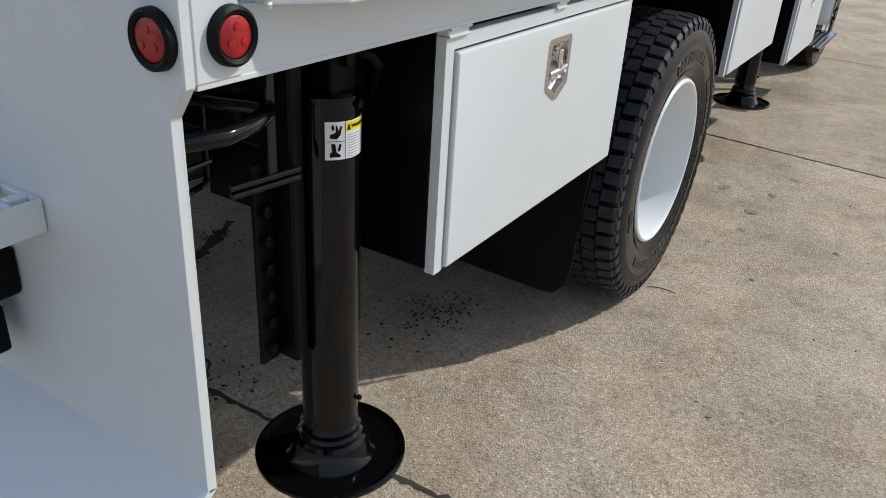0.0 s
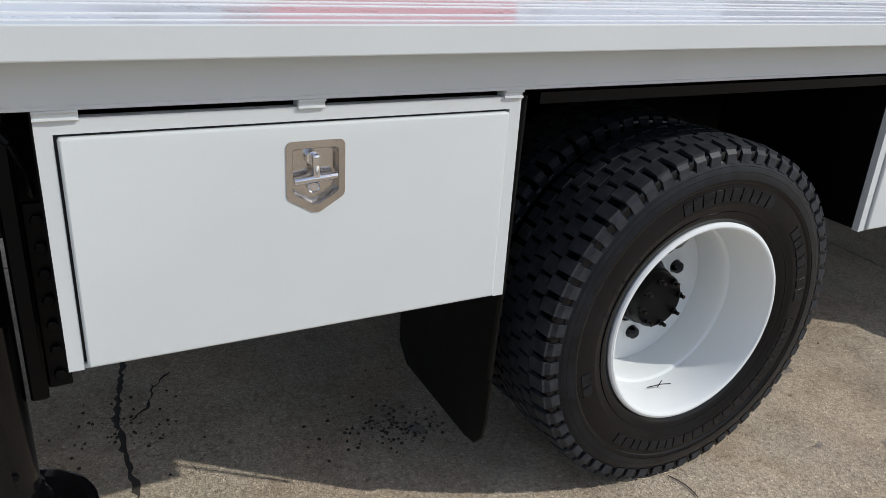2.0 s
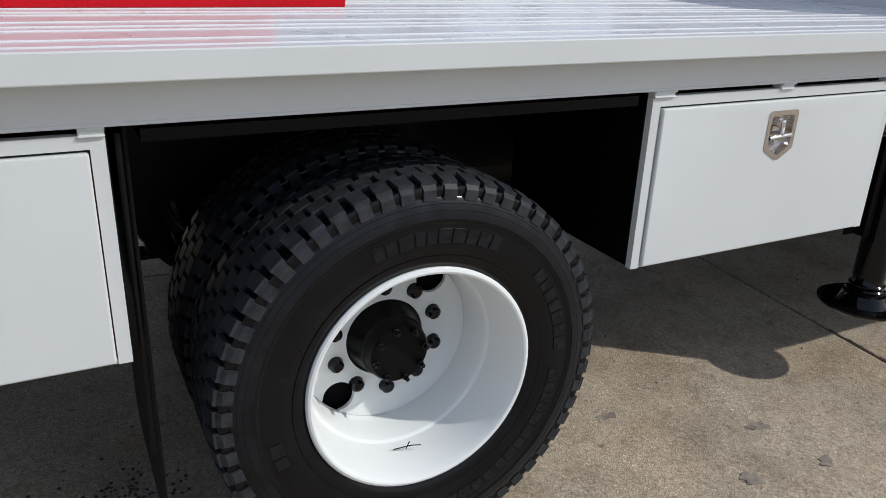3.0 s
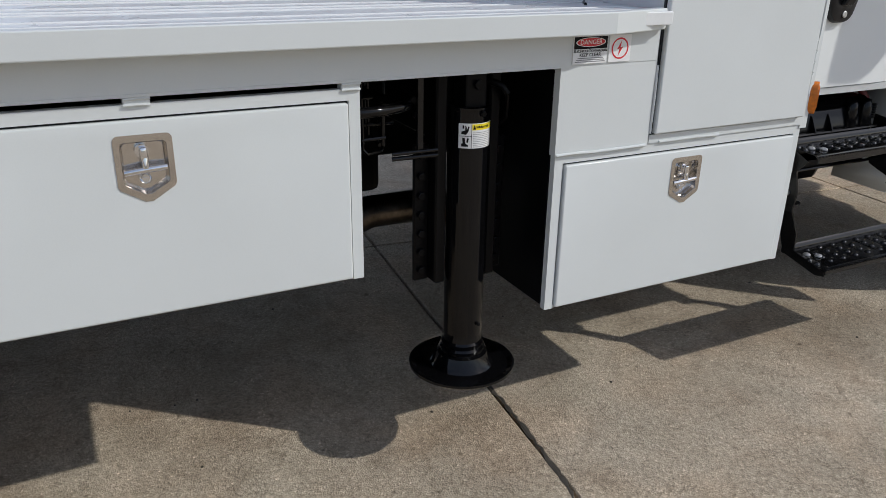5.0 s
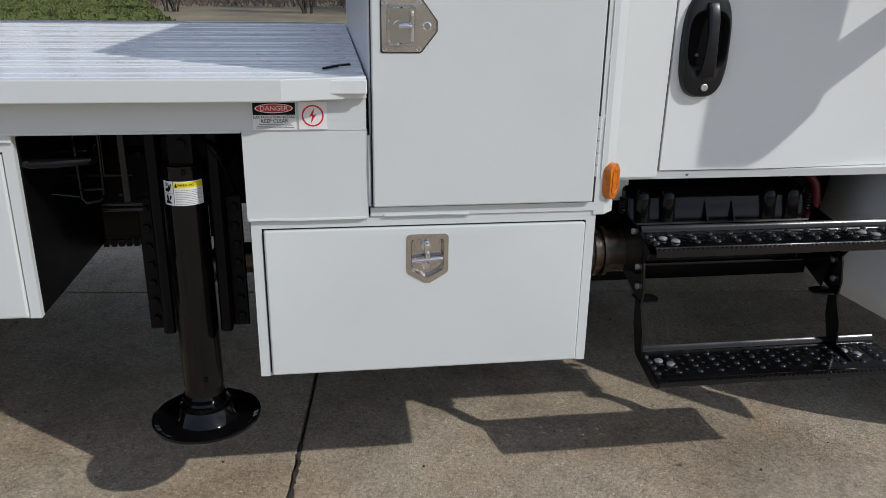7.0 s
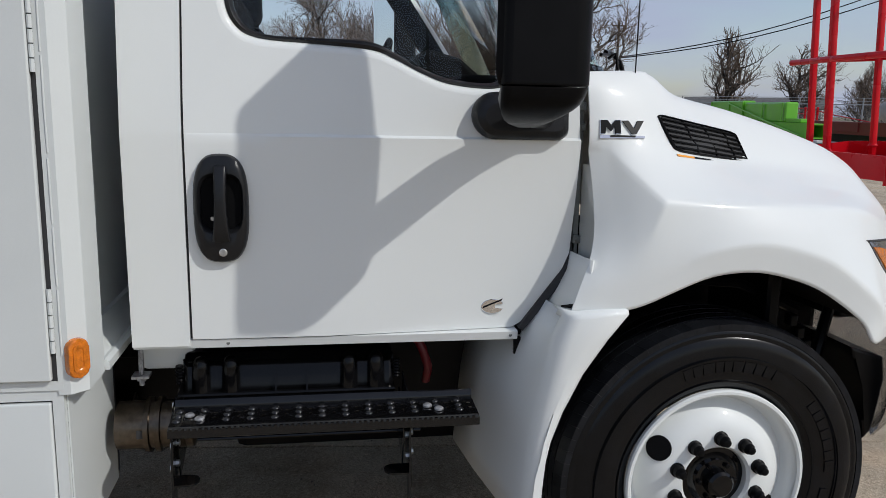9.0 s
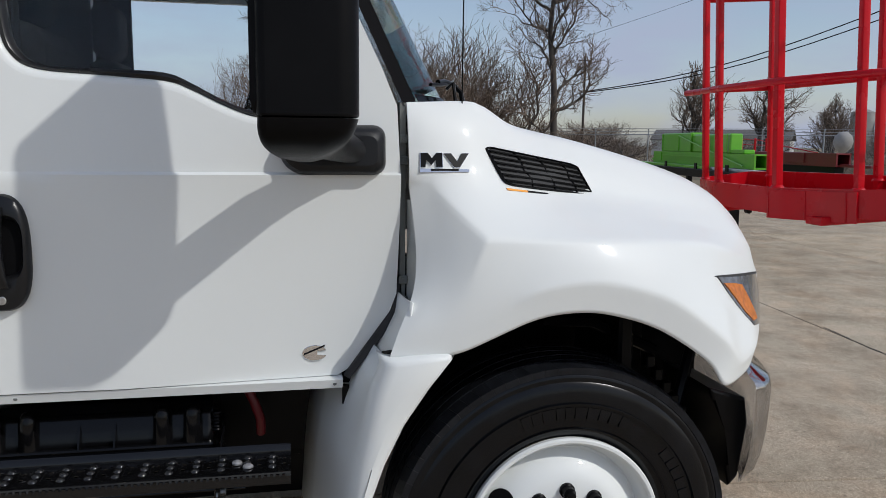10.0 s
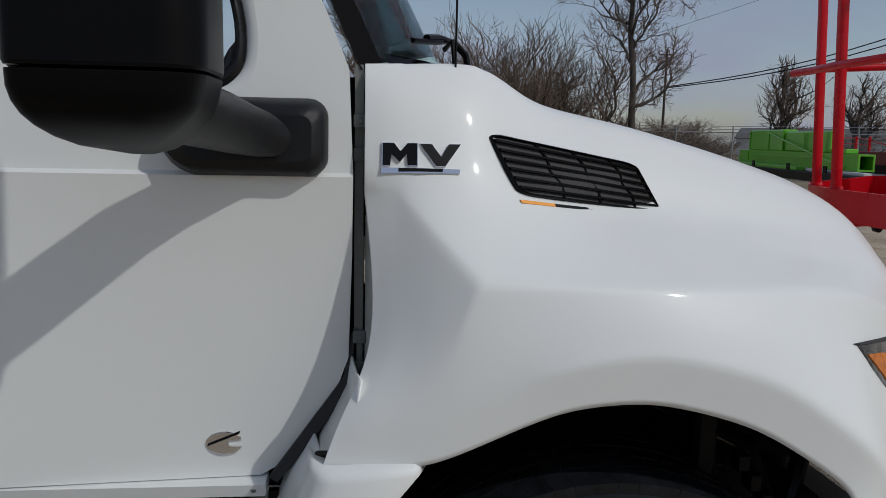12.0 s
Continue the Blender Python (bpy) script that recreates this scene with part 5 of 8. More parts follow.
for p, q in zip(rows, rows[1:]):
    for i in range(40):
        bm.faces.new((p[i], p[(i + 1) % 40], q[(i + 1) % 40], q[i]))
bm.faces.new(rows[-1])
hb = part("door_handle", bm, HANDLE, door, "black plastic oval door handle", 40)
# pull bar: arched, widening downwards
bm = B()
rows = []
for z, x, w, d in ((0.121, 0.018, 0.013, 0.006), (0.119, 0.027, 0.0165, 0.008), (0.105, 0.034, 0.0175, 0.010), (0.07, 0.041, 0.0165, 0.011), (0.03, 0.045, 0.0160, 0.011), (-0.01, 0.046, 0.0170, 0.011), (-0.05, 0.043, 0.0200, 0.010), (-0.075, 0.037, 0.0235, 0.010), (-0.088, 0.030, 0.0245, 0.009), (-0.091, 0.020, 0.021, 0.006)):
    rows.append([bm.verts.new((hx + x + b, hy + 0.002 + a, hz + z)) for a, b in rounded(-w, -d, w, d, d * 0.75, 4)])
for p, q in zip(rows, rows[1:]):
    for i in range(len(p)):
        bm.faces.new((p[i], p[(i + 1) % len(p)], q[(i + 1) % len(p)], q[i]))
bm.faces.new(rows[0])
bm.faces.new(rows[-1])
part("pull_bar", bm, HANDLE, hb, "", 45)
# Oval insert darker than the handle: the cavity's shade is put into its colour.
bm = B()
prism(bm, [(y, z + 0.014) for y, z in oval(0.0535, 0.0725, 3.4)], "x", hx + 0.003, hx + 0.0065)
part("recess_shade", bm, TRIM, hb)
bm = B()
lathe(bm, [(0.0, 0.0145), (0.003, 0.0145), (0.004, 0.0118)], (hx + 0.0205, hy + 0.004, hz - 0.121), "x", 18)
part("lock_bezel", bm, HANDLE, hb)
bm = B()
lathe(bm, [(0.0, 0.0112), (0.0055, 0.0112), (0.0065, 0.009)], (hx + 0.0205, hy + 0.004, hz - 0.121), "x", 18)
part("door_lock", bm, ZINC, hb)
bm = B()
lathe(bm, [(0.0, 0.006), (0.004, 0.005)], (hx + 0.0065, hy - 0.024, hz - 0.028), "x", 12)
part("recess_screw", bm, ZINC, hb)
# maker's emblem on the door, as a plain chrome shape
ey, ez = 5.805, 1.092
ex = side_x(ey, ez)
bm = B()
ring = arc(ey + 0.002, ez, 0.036, 35, 325, 18) + [(ey + 0.034, ez - 0.012), (ey + 0.008, ez - 0.012)] + [(ey + 0.008, ez + 0.010), (ey + 0.034, ez + 0.010)]
prism(bm, [(y, ez + (z - ez) * 0.62) for y, z in ring], "x", ex, ex + 0.004, 0.001, 1)
part("door_emblem", bm, CHROME, door, "small chrome maker's emblem")
bm = B()
prism(bm, [(ey - 0.030, ez - 0.006), (ey + 0.030, ez + 0.018), (ey + 0.032, ez + 0.024), (ey - 0.028, ez + 0.0)], "x", ex + 0.004, ex + 0.0048)
part("emblem_bar", bm, INK, door)

# ---------- mirror ----------
bm = B()
bx = side_x(5.86, 1.66)
base = arc(5.972, 1.634, 0.032, -90, 0, 5) + arc(5.972, 1.704, 0.032, 0, 90, 5) + arc(5.785, 1.669, 0.067, 90, 270, 12)
b2 = [(5.86 + (y - 5.86) * 0.93, 1.662 + (z - 1.662) * 0.84) for y, z in base]
b3 = [(5.875 + (y - 5.875) * 0.80, 1.665 + (z - 1.665) * 0.6) for y, z in base]
rows = [[bm.verts.new((side_x(y, z) + dx, y, z)) for y, z in lp] for lp, dx in ((base, -0.004), (base, 0.022), (b2, 0.046), (b3, 0.056))]
for p, q in zip(rows, rows[1:]):
    for i in range(len(base)):
        bm.faces.new((p[i], p[(i + 1) % len(base)], q[(i + 1) % len(base)], q[i]))
bm.faces.new(rows[-1])
mb = part("door_mirror", bm, ARM, truck, "large black plastic truck door mirror", 40)
bm = B()
rings = []
ARM_RUN = [((-0.168, 5.922, 1.668), (0.02, 0.02)), ((-0.163, 5.912, 1.668), (0.033, 0.032)), ((-0.152, 5.8917, 1.6743), (0.043, 0.039)), ((-0.125, 5.8633, 1.6827), (0.05, 0.043)), ((-0.08, 5.835, 1.694), (0.06, 0.047)), ((-0.02, 5.814, 1.702), (0.066, 0.048)), ((0.05, 5.798, 1.714), (0.07, 0.049)), ((0.1, 5.79, 1.727), (0.072, 0.05)), ((0.15, 5.785, 1.747), (0.072, 0.05))]
for (cx, cy, cz), (ry, rz) in ARM_RUN:
    rings.append([bm.verts.new((cx, cy + ry * math.cos(q), cz + rz * math.sin(q))) for q in (2 * math.pi * k / 24 for k in range(24))])
for p, q in zip(rings, rings[1:]):
    for i in range(24):
        bm.faces.new((p[i], p[(i + 1) % 24], q[(i + 1) % 24], q[i]))
bm.faces.new(rings[0])
part("mirror_arm", bm, ARM, mb, "", 60)
bm = B()
rod(bm, [(side_x(5.80, 1.66) + 0.056, 5.80, 1.6565), (side_x(5.9, 1.66) + 0.058, 5.90, 1.6565), (side_x(5.98, 1.66) + 0.040, 5.983, 1.6565)], 0.0018, 6)
part("base_seam", bm, SEAM, mb)


def mirror_shell(z_list, name, lab=""):
    bm = B()
    rows = []
    for z, s, sh in z_list:
        rf, rr = 0.050 * s, 0.020 * s
        hx, hy2, cut = 0.093 * s, 0.106 * s, 0.105 * s
        drop = 0.09 if z > 2.3 else 0.0
        lp = arc(hx - rr, -hy2 + rr, rr, -90, 0, 4) + arc(hx - rf, hy2 - rf, rf, 0, 90, 8) + arc(-hx + rf, hy2 - rf, rf, 90, 180, 8) + arc(-hx + rr, -hy2 + cut + rr, rr, 180, 245, 4)
        lean = 0.20 * max(0.0, 1.738 - z) / 0.09
        rows.append([bm.verts.new((0.196 + sh[0] + x, 5.788 + sh[1] + y, z - drop * (0.5 + x * 0.5 / hx) + lean * (x + sh[0]))) for x, y in lp])
    for p, q in zip(rows, rows[1:]):
        for i in range(len(p)):
            bm.faces.new((p[i], p[(i + 1) % len(p)], q[(i + 1) % len(p)], q[i]))
    bm.faces.new(rows[0])
    bm.faces.new(rows[-1])
    part(name, bm, PLASTIC, mb, lab, 30)


mirror_shell([(1.742, 0.985, (0, 0)), (1.746, 1.0, (0, 0)), (1.9, 1.0, (0, 0)), (2.2, 1.0, (0, 0)), (2.385, 0.99, (0, 0)), (2.41, 0.95, (0, 0)), (2.42, 0.86, (0, 0))], "mirror_head")
mirror_shell([(1.738, 0.985, (0, 0)), (1.716, 0.965, (-0.002, -0.003)), (1.698, 0.92, (-0.006, -0.006)), (1.684, 0.84, (-0.013, -0.011)), (1.673, 0.73, (-0.022, -0.016)), (1.664, 0.58, (-0.036, -0.020)), (1.659, 0.38, (-0.052, -0.024))], "mirror_cap")
# frame and glass on the slanting rear side
TILT = Matrix.Translation((0.196, 5.737, 0)) @ Matrix.Rotation(math.atan2(-0.105, 0.176), 4, "Z")
bm = B()
prism(bm, rounded(-0.112, 1.735, 0.095, 2.30, 0.035, 6), "y", -0.022, -0.006, 0.005, 2)
bmesh.ops.transform(bm, matrix=TILT, verts=bm.verts)
part("mirror_frame", bm, PLASTIC, mb)
bm = B()
box(bm, (-0.098, -0.026, 1.76), (0.076, -0.0225, 2.28), 0.001, 1)
bmesh.ops.transform(bm, matrix=TILT, verts=bm.verts)
part("mirror_glass", bm, CHROME, mb)
# the far mirror, seen through the cab
bm = B()
rod(bm, [(both(-0.25), 5.86, 1.66), (both(0.05), 5.83, 1.70), (both(0.12), 5.83, 1.78), (both(0.12), 5.83, 2.3), (both(-0.2), 5.84, 2.35)], 0.016, 8)
prism(bm, [(both(0.097), 5.735), (both(0.283), 5.622), (both(0.292), 5.70), (both(0.26), 5.85), (both(0.12), 5.85), (both(0.092), 5.80)], "z", 1.76, 2.36, 0.012, 2)
fm = part("far_mirror", bm, SATIN, truck, "black door mirror on the far side")
bm = B()
prism(bm, [(both(0.106), 5.727), (both(0.274), 5.625), (both(0.272), 5.621), (both(0.104), 5.723)], "z", 1.79, 2.33)
part("mirror_glass", bm, CHROME, fm)

# ---------- bonnet and wings ----------
# rows from the rear edge to the nose; in each, from the wheel arch up over the crease, the shoulder and the ridge to the middle
BONNET = [
    [(-0.100, 6.000, 1.113), (-0.106, 6.030, 1.200), (-0.170, 6.098, 1.315), (-0.216, 6.068, 1.570), (-0.206, 6.068, 1.610), (-0.220, 6.068, 1.680), (-0.242, 6.068, 1.768), (-0.264, 6.068, 1.802), (-0.45, 6.10, 1.812), (CX, 6.20, 1.83)],
    [(-0.088, 6.065, 1.115), (-0.088, 6.075, 1.205), (-0.132, 6.138, 1.325), (-0.190, 6.130, 1.568), (-0.200, 6.130, 1.605), (-0.215, 6.130, 1.675), (-0.246, 6.130, 1.765), (-0.276, 6.130, 1.805), (-0.45, 6.16, 1.814), (CX, 6.27, 1.83)],
    [(-0.072, 6.192, 1.127), (-0.068, 6.195, 1.215), (-0.074, 6.215, 1.330), (-0.080, 6.262, 1.434), (-0.180, 6.270, 1.545), (-0.225, 6.270, 1.625), (-0.262, 6.270, 1.738), (-0.322, 6.290, 1.810), (-0.50, 6.31, 1.808), (CX, 6.38, 1.82)],
    [(-0.062, 6.400, 1.217), (-0.050, 6.410, 1.298), (-0.066, 6.425, 1.358), (-0.090, 6.430, 1.428), (-0.195, 6.430, 1.505), (-0.278, 6.430, 1.565), (-0.310, 6.430, 1.655), (-0.400, 6.420, 1.742), (-0.55, 6.44, 1.755), (CX, 6.54, 1.765)],
    [(-0.066, 6.570, 1.229), (-0.054, 6.585, 1.315), (-0.076, 6.595, 1.370), (-0.108, 6.605, 1.424), (-0.235, 6.610, 1.490), (-0.345, 6.610, 1.535), (-0.368, 6.610, 1.618), (-0.455, 6.634, 1.700), (-0.60, 6.66, 1.712), (CX, 6.77, 1.725)],
    [(-0.074, 6.760, 1.176), (-0.064, 6.800, 1.258), (-0.102, 6.805, 1.340), (-0.148, 6.805, 1.414), (-0.292, 6.818, 1.469), (-0.385, 6.825, 1.514), (-0.430, 6.845, 1.584), (-0.505, 6.867, 1.640), (-0.65, 6.90, 1.655), (CX, 7.02, 1.67)],
    [(-0.090, 6.940, 1.062), (-0.088, 6.995, 1.125), (-0.178, 6.990, 1.285), (-0.222, 6.985, 1.396), (-0.348, 7.003, 1.442), (-0.430, 7.025, 1.490), (-0.480, 7.050, 1.540), (-0.550, 7.080, 1.572), (-0.70, 7.13, 1.590), (CX, 7.26, 1.605)],
    [(-0.095, 6.998, 0.985), (-0.128, 7.070, 1.050), (-0.240, 7.095, 1.225), (-0.296, 7.120, 1.355), (-0.411, 7.154, 1.412), (-0.490, 7.175, 1.460), (-0.550, 7.205, 1.488), (-0.620, 7.240, 1.502), (-0.78, 7.31, 1.515), (CX, 7.45, 1.525)],
    [(-0.190, 7.130, 1.005), (-0.222, 7.175, 1.065), (-0.335, 7.225, 1.200), (-0.410, 7.258, 1.305), (-0.475, 7.285, 1.362), (-0.560, 7.312, 1.394), (-0.630, 7.345, 1.396), (-0.700, 7.385, 1.398), (-0.85, 7.45, 1.41), (CX, 7.56, 1.42)],
    [(-0.330, 7.240, 1.025), (-0.370, 7.280, 1.085), (-0.440, 7.315, 1.180), (-0.500, 7.340, 1.260), (-0.560, 7.365, 1.264), (-0.640, 7.405, 1.268), (-0.700, 7.430, 1.270), (-0.780, 7.465, 1.272), (-0.92, 7.525, 1.277), (CX, 7.605, 1.282)],
]
# rows in between, on a smooth curve along the truck
FINE = 3
dense = []
for i in range(len(BONNET) - 1):
    r0, r1, r2, r3 = BONNET[max(i - 1, 0)], BONNET[i], BONNET[i + 1], BONNET[min(i + 2, len(BONNET) - 1)]
    for k in range(FINE):
        t = k / FINE
        row = []
        for c, (p0, p1, p2, p3) in enumerate(zip(r0, r1, r2, r3)):
            p0, p1, p2, p3 = Vector(p0), Vector(p1), Vector(p2), Vector(p3)
            m1, m2 = (p2 - p0) * 0.38, (p3 - p1) * 0.38
            if c == 3 and i < 2:
                m1 = m2 = p2 - p1
            elif c == 3 and i == 2:
                m1 = p2 - p1
            row.append((2 * t ** 3 - 3 * t * t + 1) * p1 + (t ** 3 - 2 * t * t + t) * m1 + (3 * t * t - 2 * t ** 3) * p2 + (t ** 3 - t * t) * m2)
        dense.append(row)
dense.append([Vector(p) for p in BONNET[-1]])
bm = B()
grid = []
for row in dense:
    full = row + [Vector((both(p.x), p.y, p.z)) for p in reversed(row[:-1])]
    grid.append([bm.verts.new(p) for p in full])
cre = bm.edges.layers.float.new("crease_edge")
for p, q in zip(grid, grid[1:]):
    for i in range(len(p) - 1):
        bm.faces.new((p[i], p[i + 1], q[i + 1], q[i]))
finish(bm, 180)
last = len(grid[0]) - 1
for i in range(len(grid) - 1):
    s = i / FINE
    for col, hard in ((1, 0.75 if s >= 2.5 else 0.2), (3, 0.9 if s < 5 else 0.55), (4, 0.0 if s < 4 else 0.95), (5, 0.0 if s < 4.5 else 0.3), (7, 1.0 if s < 1 else 0.8 if s < 2 else 0.35)):
        for c in (col, last - col):
            bm.edges.get((grid[i][c], grid[i + 1][c]))[cre] = hard
for c in (3, last - 3):
    d = -1 if c == 3 else 1
    for k in range(3):
        bm.edges.get((grid[2 * FINE][c + d * k], grid[2 * FINE][c + d * (k + 1)]))[cre] = (0.5, 0.1, 0.0)[k]
for e in bm.edges:
    if e.is_boundary:
        e[cre] = 1.0
me = bpy.data.meshes.new("bonnet")
bm.to_mesh(me)
bm.free()
me.materials.append(CABWHITE)
bonnet = link("bonnet", me, Matrix(), truck, "white sculpted tilt bonnet with flared wings")
sub = bonnet.modifiers.new("smooth", "SUBSURF")
sub.levels = sub.render_levels = 3

# arch liner, black
bm = B()
pts = [(6.54 + 0.712 * math.cos(radians(a)), 0.52 + 0.712 * math.sin(radians(a))) for a in range(48, 149, 4)]
pin = [(6.54 + 0.700 * math.cos(radians(a)), 0.52 + 0.700 * math.sin(radians(a))) for a in range(148, 47, -4)]
prism(bm, pts + pin, "x", -0.80, -0.14)
part("arch_liner", bm, SATIN, truck)
bm = B()
prism(bm, [(5.95, 0.60), (7.20, 0.60), (7.20, 1.10), (6.95, 1.30), (6.05, 1.30), (5.95, 1.1)], "x", -0.80, -0.78)
part("arch_inner_wall", bm, SATIN, truck)
bm = B()
box(bm, (-0.70, 6.75, 0.95), (-0.30, 6.80, 1.30), 0.01, 1)
rod(bm, [(-0.35, 6.95, 0.70), (-0.40, 7.05, 1.02), (-0.5, 7.1, 1.2)], 0.02, 8)
rod(bm, [(-0.33, 6.5, 1.15), (-0.40, 6.7, 1.12), (-0.36, 6.9, 1.03)], 0.018, 8)
prism(bm, [(7.046, 0.925), (7.176, 0.885), (7.19, 0.80), (7.165, 0.62), (7.135, 0.588), (7.12, 0.66), (7.12, 0.78), (7.06, 0.88)], "x", -0.60, -0.262, 0.010, 2)
for k in range(7):
    box(bm, (-0.37, 6.86 + k * 0.03, 0.98 - k * 0.045), (-0.33, 6.89 + k * 0.03, 1.02 - k * 0.045), 0.004, 1)
part("bumper_bracket", bm, SATIN, truck)

# splash panel behind the front wheel
outer = [(6.165, 1.110), (6.105, 1.035), (6.036, 0.935), (5.980, 0.82), (5.948, 0.73), (5.926, 0.62), (5.917, 0.53), (5.913, 0.455)]
rear_e = [(5.975, 1.098), (5.945, 1.02), (5.925, 0.93), (5.902, 0.82), (5.888, 0.73), (5.878, 0.62), (5.872, 0.53), (5.866, 0.448)]
cols = []
for i, ((yo, zo), (yr, zr)) in enumerate(zip(outer, rear_e)):
    t = i / 7
    lift = 0.0
    c = [(-0.20, yo + 0.012), (-0.085, yo + 0.006), (-0.068, yo), (-0.060, yo - 0.012), (-0.057, yo * 0.6 + yr * 0.4), (-0.059, yr + 0.045), (-0.066, yr + 0.026), (-0.082, yr + 0.010), (-0.110, yr - 0.002), (-0.150, yr - 0.010), (-0.22, yr - 0.026), (-0.45, yr - 0.07), (-0.66, yr - 0.10)]
    zs = [zo] * 4 + [zo * 0.6 + zr * 0.4] + [zr] * 3 + [zr + lift * 0.1, zr + lift * 0.4, zr + 0.01 + lift, zr + 0.025 + lift, zr + 0.04 + lift]
    lead = (0.034, 0.020, 0.006)[i] if i < 3 else 0.0
    cols.append([(x, y + (lead if x < -0.14 else 0.0), z) for (x, y), z in zip(c, zs)])
bm = B()
grid = [[bm.verts.new(p) for p in c] for c in cols]
for p, q in zip(grid, grid[1:]):
    for i in range(len(p) - 1):
        bm.faces.new((p[i], p[i + 1], q[i + 1], q[i]))
# rounded shoulder that turns in below the bonnet
low = grid[0][1:9]
for dx, dz in ((0.004, 0.010), (0.012, 0.016), (0.030, 0.020), (0.070, 0.020)):
    high = [bm.verts.new((v.co.x - dx, v.co.y, v.co.z + dz)) for v in grid[0][1:9]]
    for i in range(7):
        bm.faces.new((high[i], high[i + 1], low[i + 1], low[i]))
    low = high
bmesh.ops.recalc_face_normals(bm, faces=bm.faces)
splash = part("splash_panel", bm, CABWHITE, truck, "white splash panel behind the front wheel", 60)
sheet = splash.modifiers.new("sheet", "SOLIDIFY")
sheet.thickness, sheet.offset = 0.005, -1
# cowl panel that carries the splash panel's rear face up behind the door edge
bm = B()
grid = []
for y, z in ((5.998, 1.085), (6.034, 1.150), (6.060, 1.205), (6.068, 1.262)):
    grid.append([bm.verts.new((x, y - d, z)) for x, d in ((-0.112, 0.0), (-0.130, 0.004), (-0.155, 0.009), (-0.22, 0.016), (-0.32, 0.024), (-0.45, 0.032))])
for p, q in zip(grid, grid[1:]):
    for i in range(len(p) - 1):
        bm.faces.new((p[i], p[i + 1], q[i + 1], q[i]))
cowl = part("cowl_panel", bm, CABWHITE, truck, "", 75)
sheet = cowl.modifiers.new("sheet", "SOLIDIFY")
sheet.thickness = 0.004
bm = B()
bm.faces.new([bm.verts.new(p) for p in ((-0.262, 6.070, 1.19), (-0.125, 6.118, 1.19), (-0.165, 6.118, 1.34), (-0.232, 6.088, 1.53), (-0.262, 6.070, 1.53))])
bmesh.ops.solidify(bm, geom=bm.faces[:], thickness=0.003)
part("cowl_side", bm, CABWHITE, truck)
bm = B()
prism(bm, [(5.89, 1.022), (5.905, 1.012), (6.025, 1.165), (6.055, 1.26), (6.055, 1.32), (6.045, 1.30), (6.03, 1.22)], "x", -0.285, -0.262)
part("door_foot_seam", bm, SEAM, truck)
bm = B()
rod(bm, [(-0.15, 5.99, 1.11), (-0.12, 6.03, 1.122)], 0.012, 8)
part("bonnet_stop", bm, FLAP, truck)
bm = B()
box(bm, (-0.30, 5.885, 0.93), (-0.285, 5.905, 0.985))
part("panel_clip", bm, SATIN, truck)


dg = bpy.context.evaluated_depsgraph_get()
dg.update()
SKIN = BVHTree.FromObject(bonnet, dg)
shell = bonnet.modifiers.new("shell", "SOLIDIFY")
shell.thickness, shell.offset = 0.008, -1


def lay(p, out=None, h=0.0):
    """The nearest place on the bonnet's skin, h metres proud of it."""
    p = Vector(p)
    if out is None:
        q, nrm, _, _ = SKIN.find_nearest(p)
    else:
        q, nrm, _, _ = SKIN.ray_cast(p + out * 0.25, -out, 0.6)
        if q is None:
            q, nrm, _, _ = SKIN.find_nearest(p)
    if nrm.dot(q - Vector((CX, 6.4, 1.1))) < 0:
        nrm = -nrm
    return q + nrm * h, nrm


def on_bonnet(v, w):
    """A place on the grille area of the bonnet's flank: v along, w up (0 to 1), slightly proud."""
    a, b = Vector((-0.2695, 6.282, 1.676)), Vector((-0.362, 6.598, 1.620))
    c, d = Vector((-0.240, 6.342, 1.566)), Vector((-0.372, 6.662, 1.524))
    lo, hi = c.lerp(d, v), a.lerp(b, v)
    p = lo.lerp(hi, w)
    out = (d - c).cross(a - c).normalized()
    if out.x < 0:
        out = -out
    return p + out * PROUD, out


# the vent sits on a flat seat just clear of the skin
PROUD = 0.0
for k in range(49):
    p, out = on_bonnet((k % 7) / 6, (k // 7) / 6)
    q, _ = lay(p, out, 0.0)
    PROUD = max(PROUD, (q - p).dot(out))
PROUD += 0.0035
bm = B()
loop = rounded(0.0, 0.0, 1.0, 1.0, 0.10, 5)
rows = []
for s, h in ((1.03, -0.022), (1.0, 0.002), (0.955, 0.004), (0.94, -0.003)):
    ring = []
    for v, w in loop:
        p, o = on_bonnet(0.5 + (v - 0.5) * (1 - (1 - s) * 0.5), 0.5 + (w - 0.5) * s)
        ring.append(bm.verts.new(p + o * h))
    rows.append(ring)
for p, q in zip(rows, rows[1:]):
    for i in range(len(loop)):
        bm.faces.new((p[i], p[(i + 1) % len(loop)], q[(i + 1) % len(loop)], q[i]))
vent = part("air_vent", bm, PLASTIC, truck, "black slatted air vent on the bonnet side")
bm = B()
ring = []
for v, w in loop:
    p, o = on_bonnet(0.5 + (v - 0.5) * 0.97, 0.5 + (w - 0.5) * 0.94)
    ring.append(bm.verts.new(p - o * 0.0025))
bm.faces.new(ring)
part("vent_back", bm, SEAM, vent)
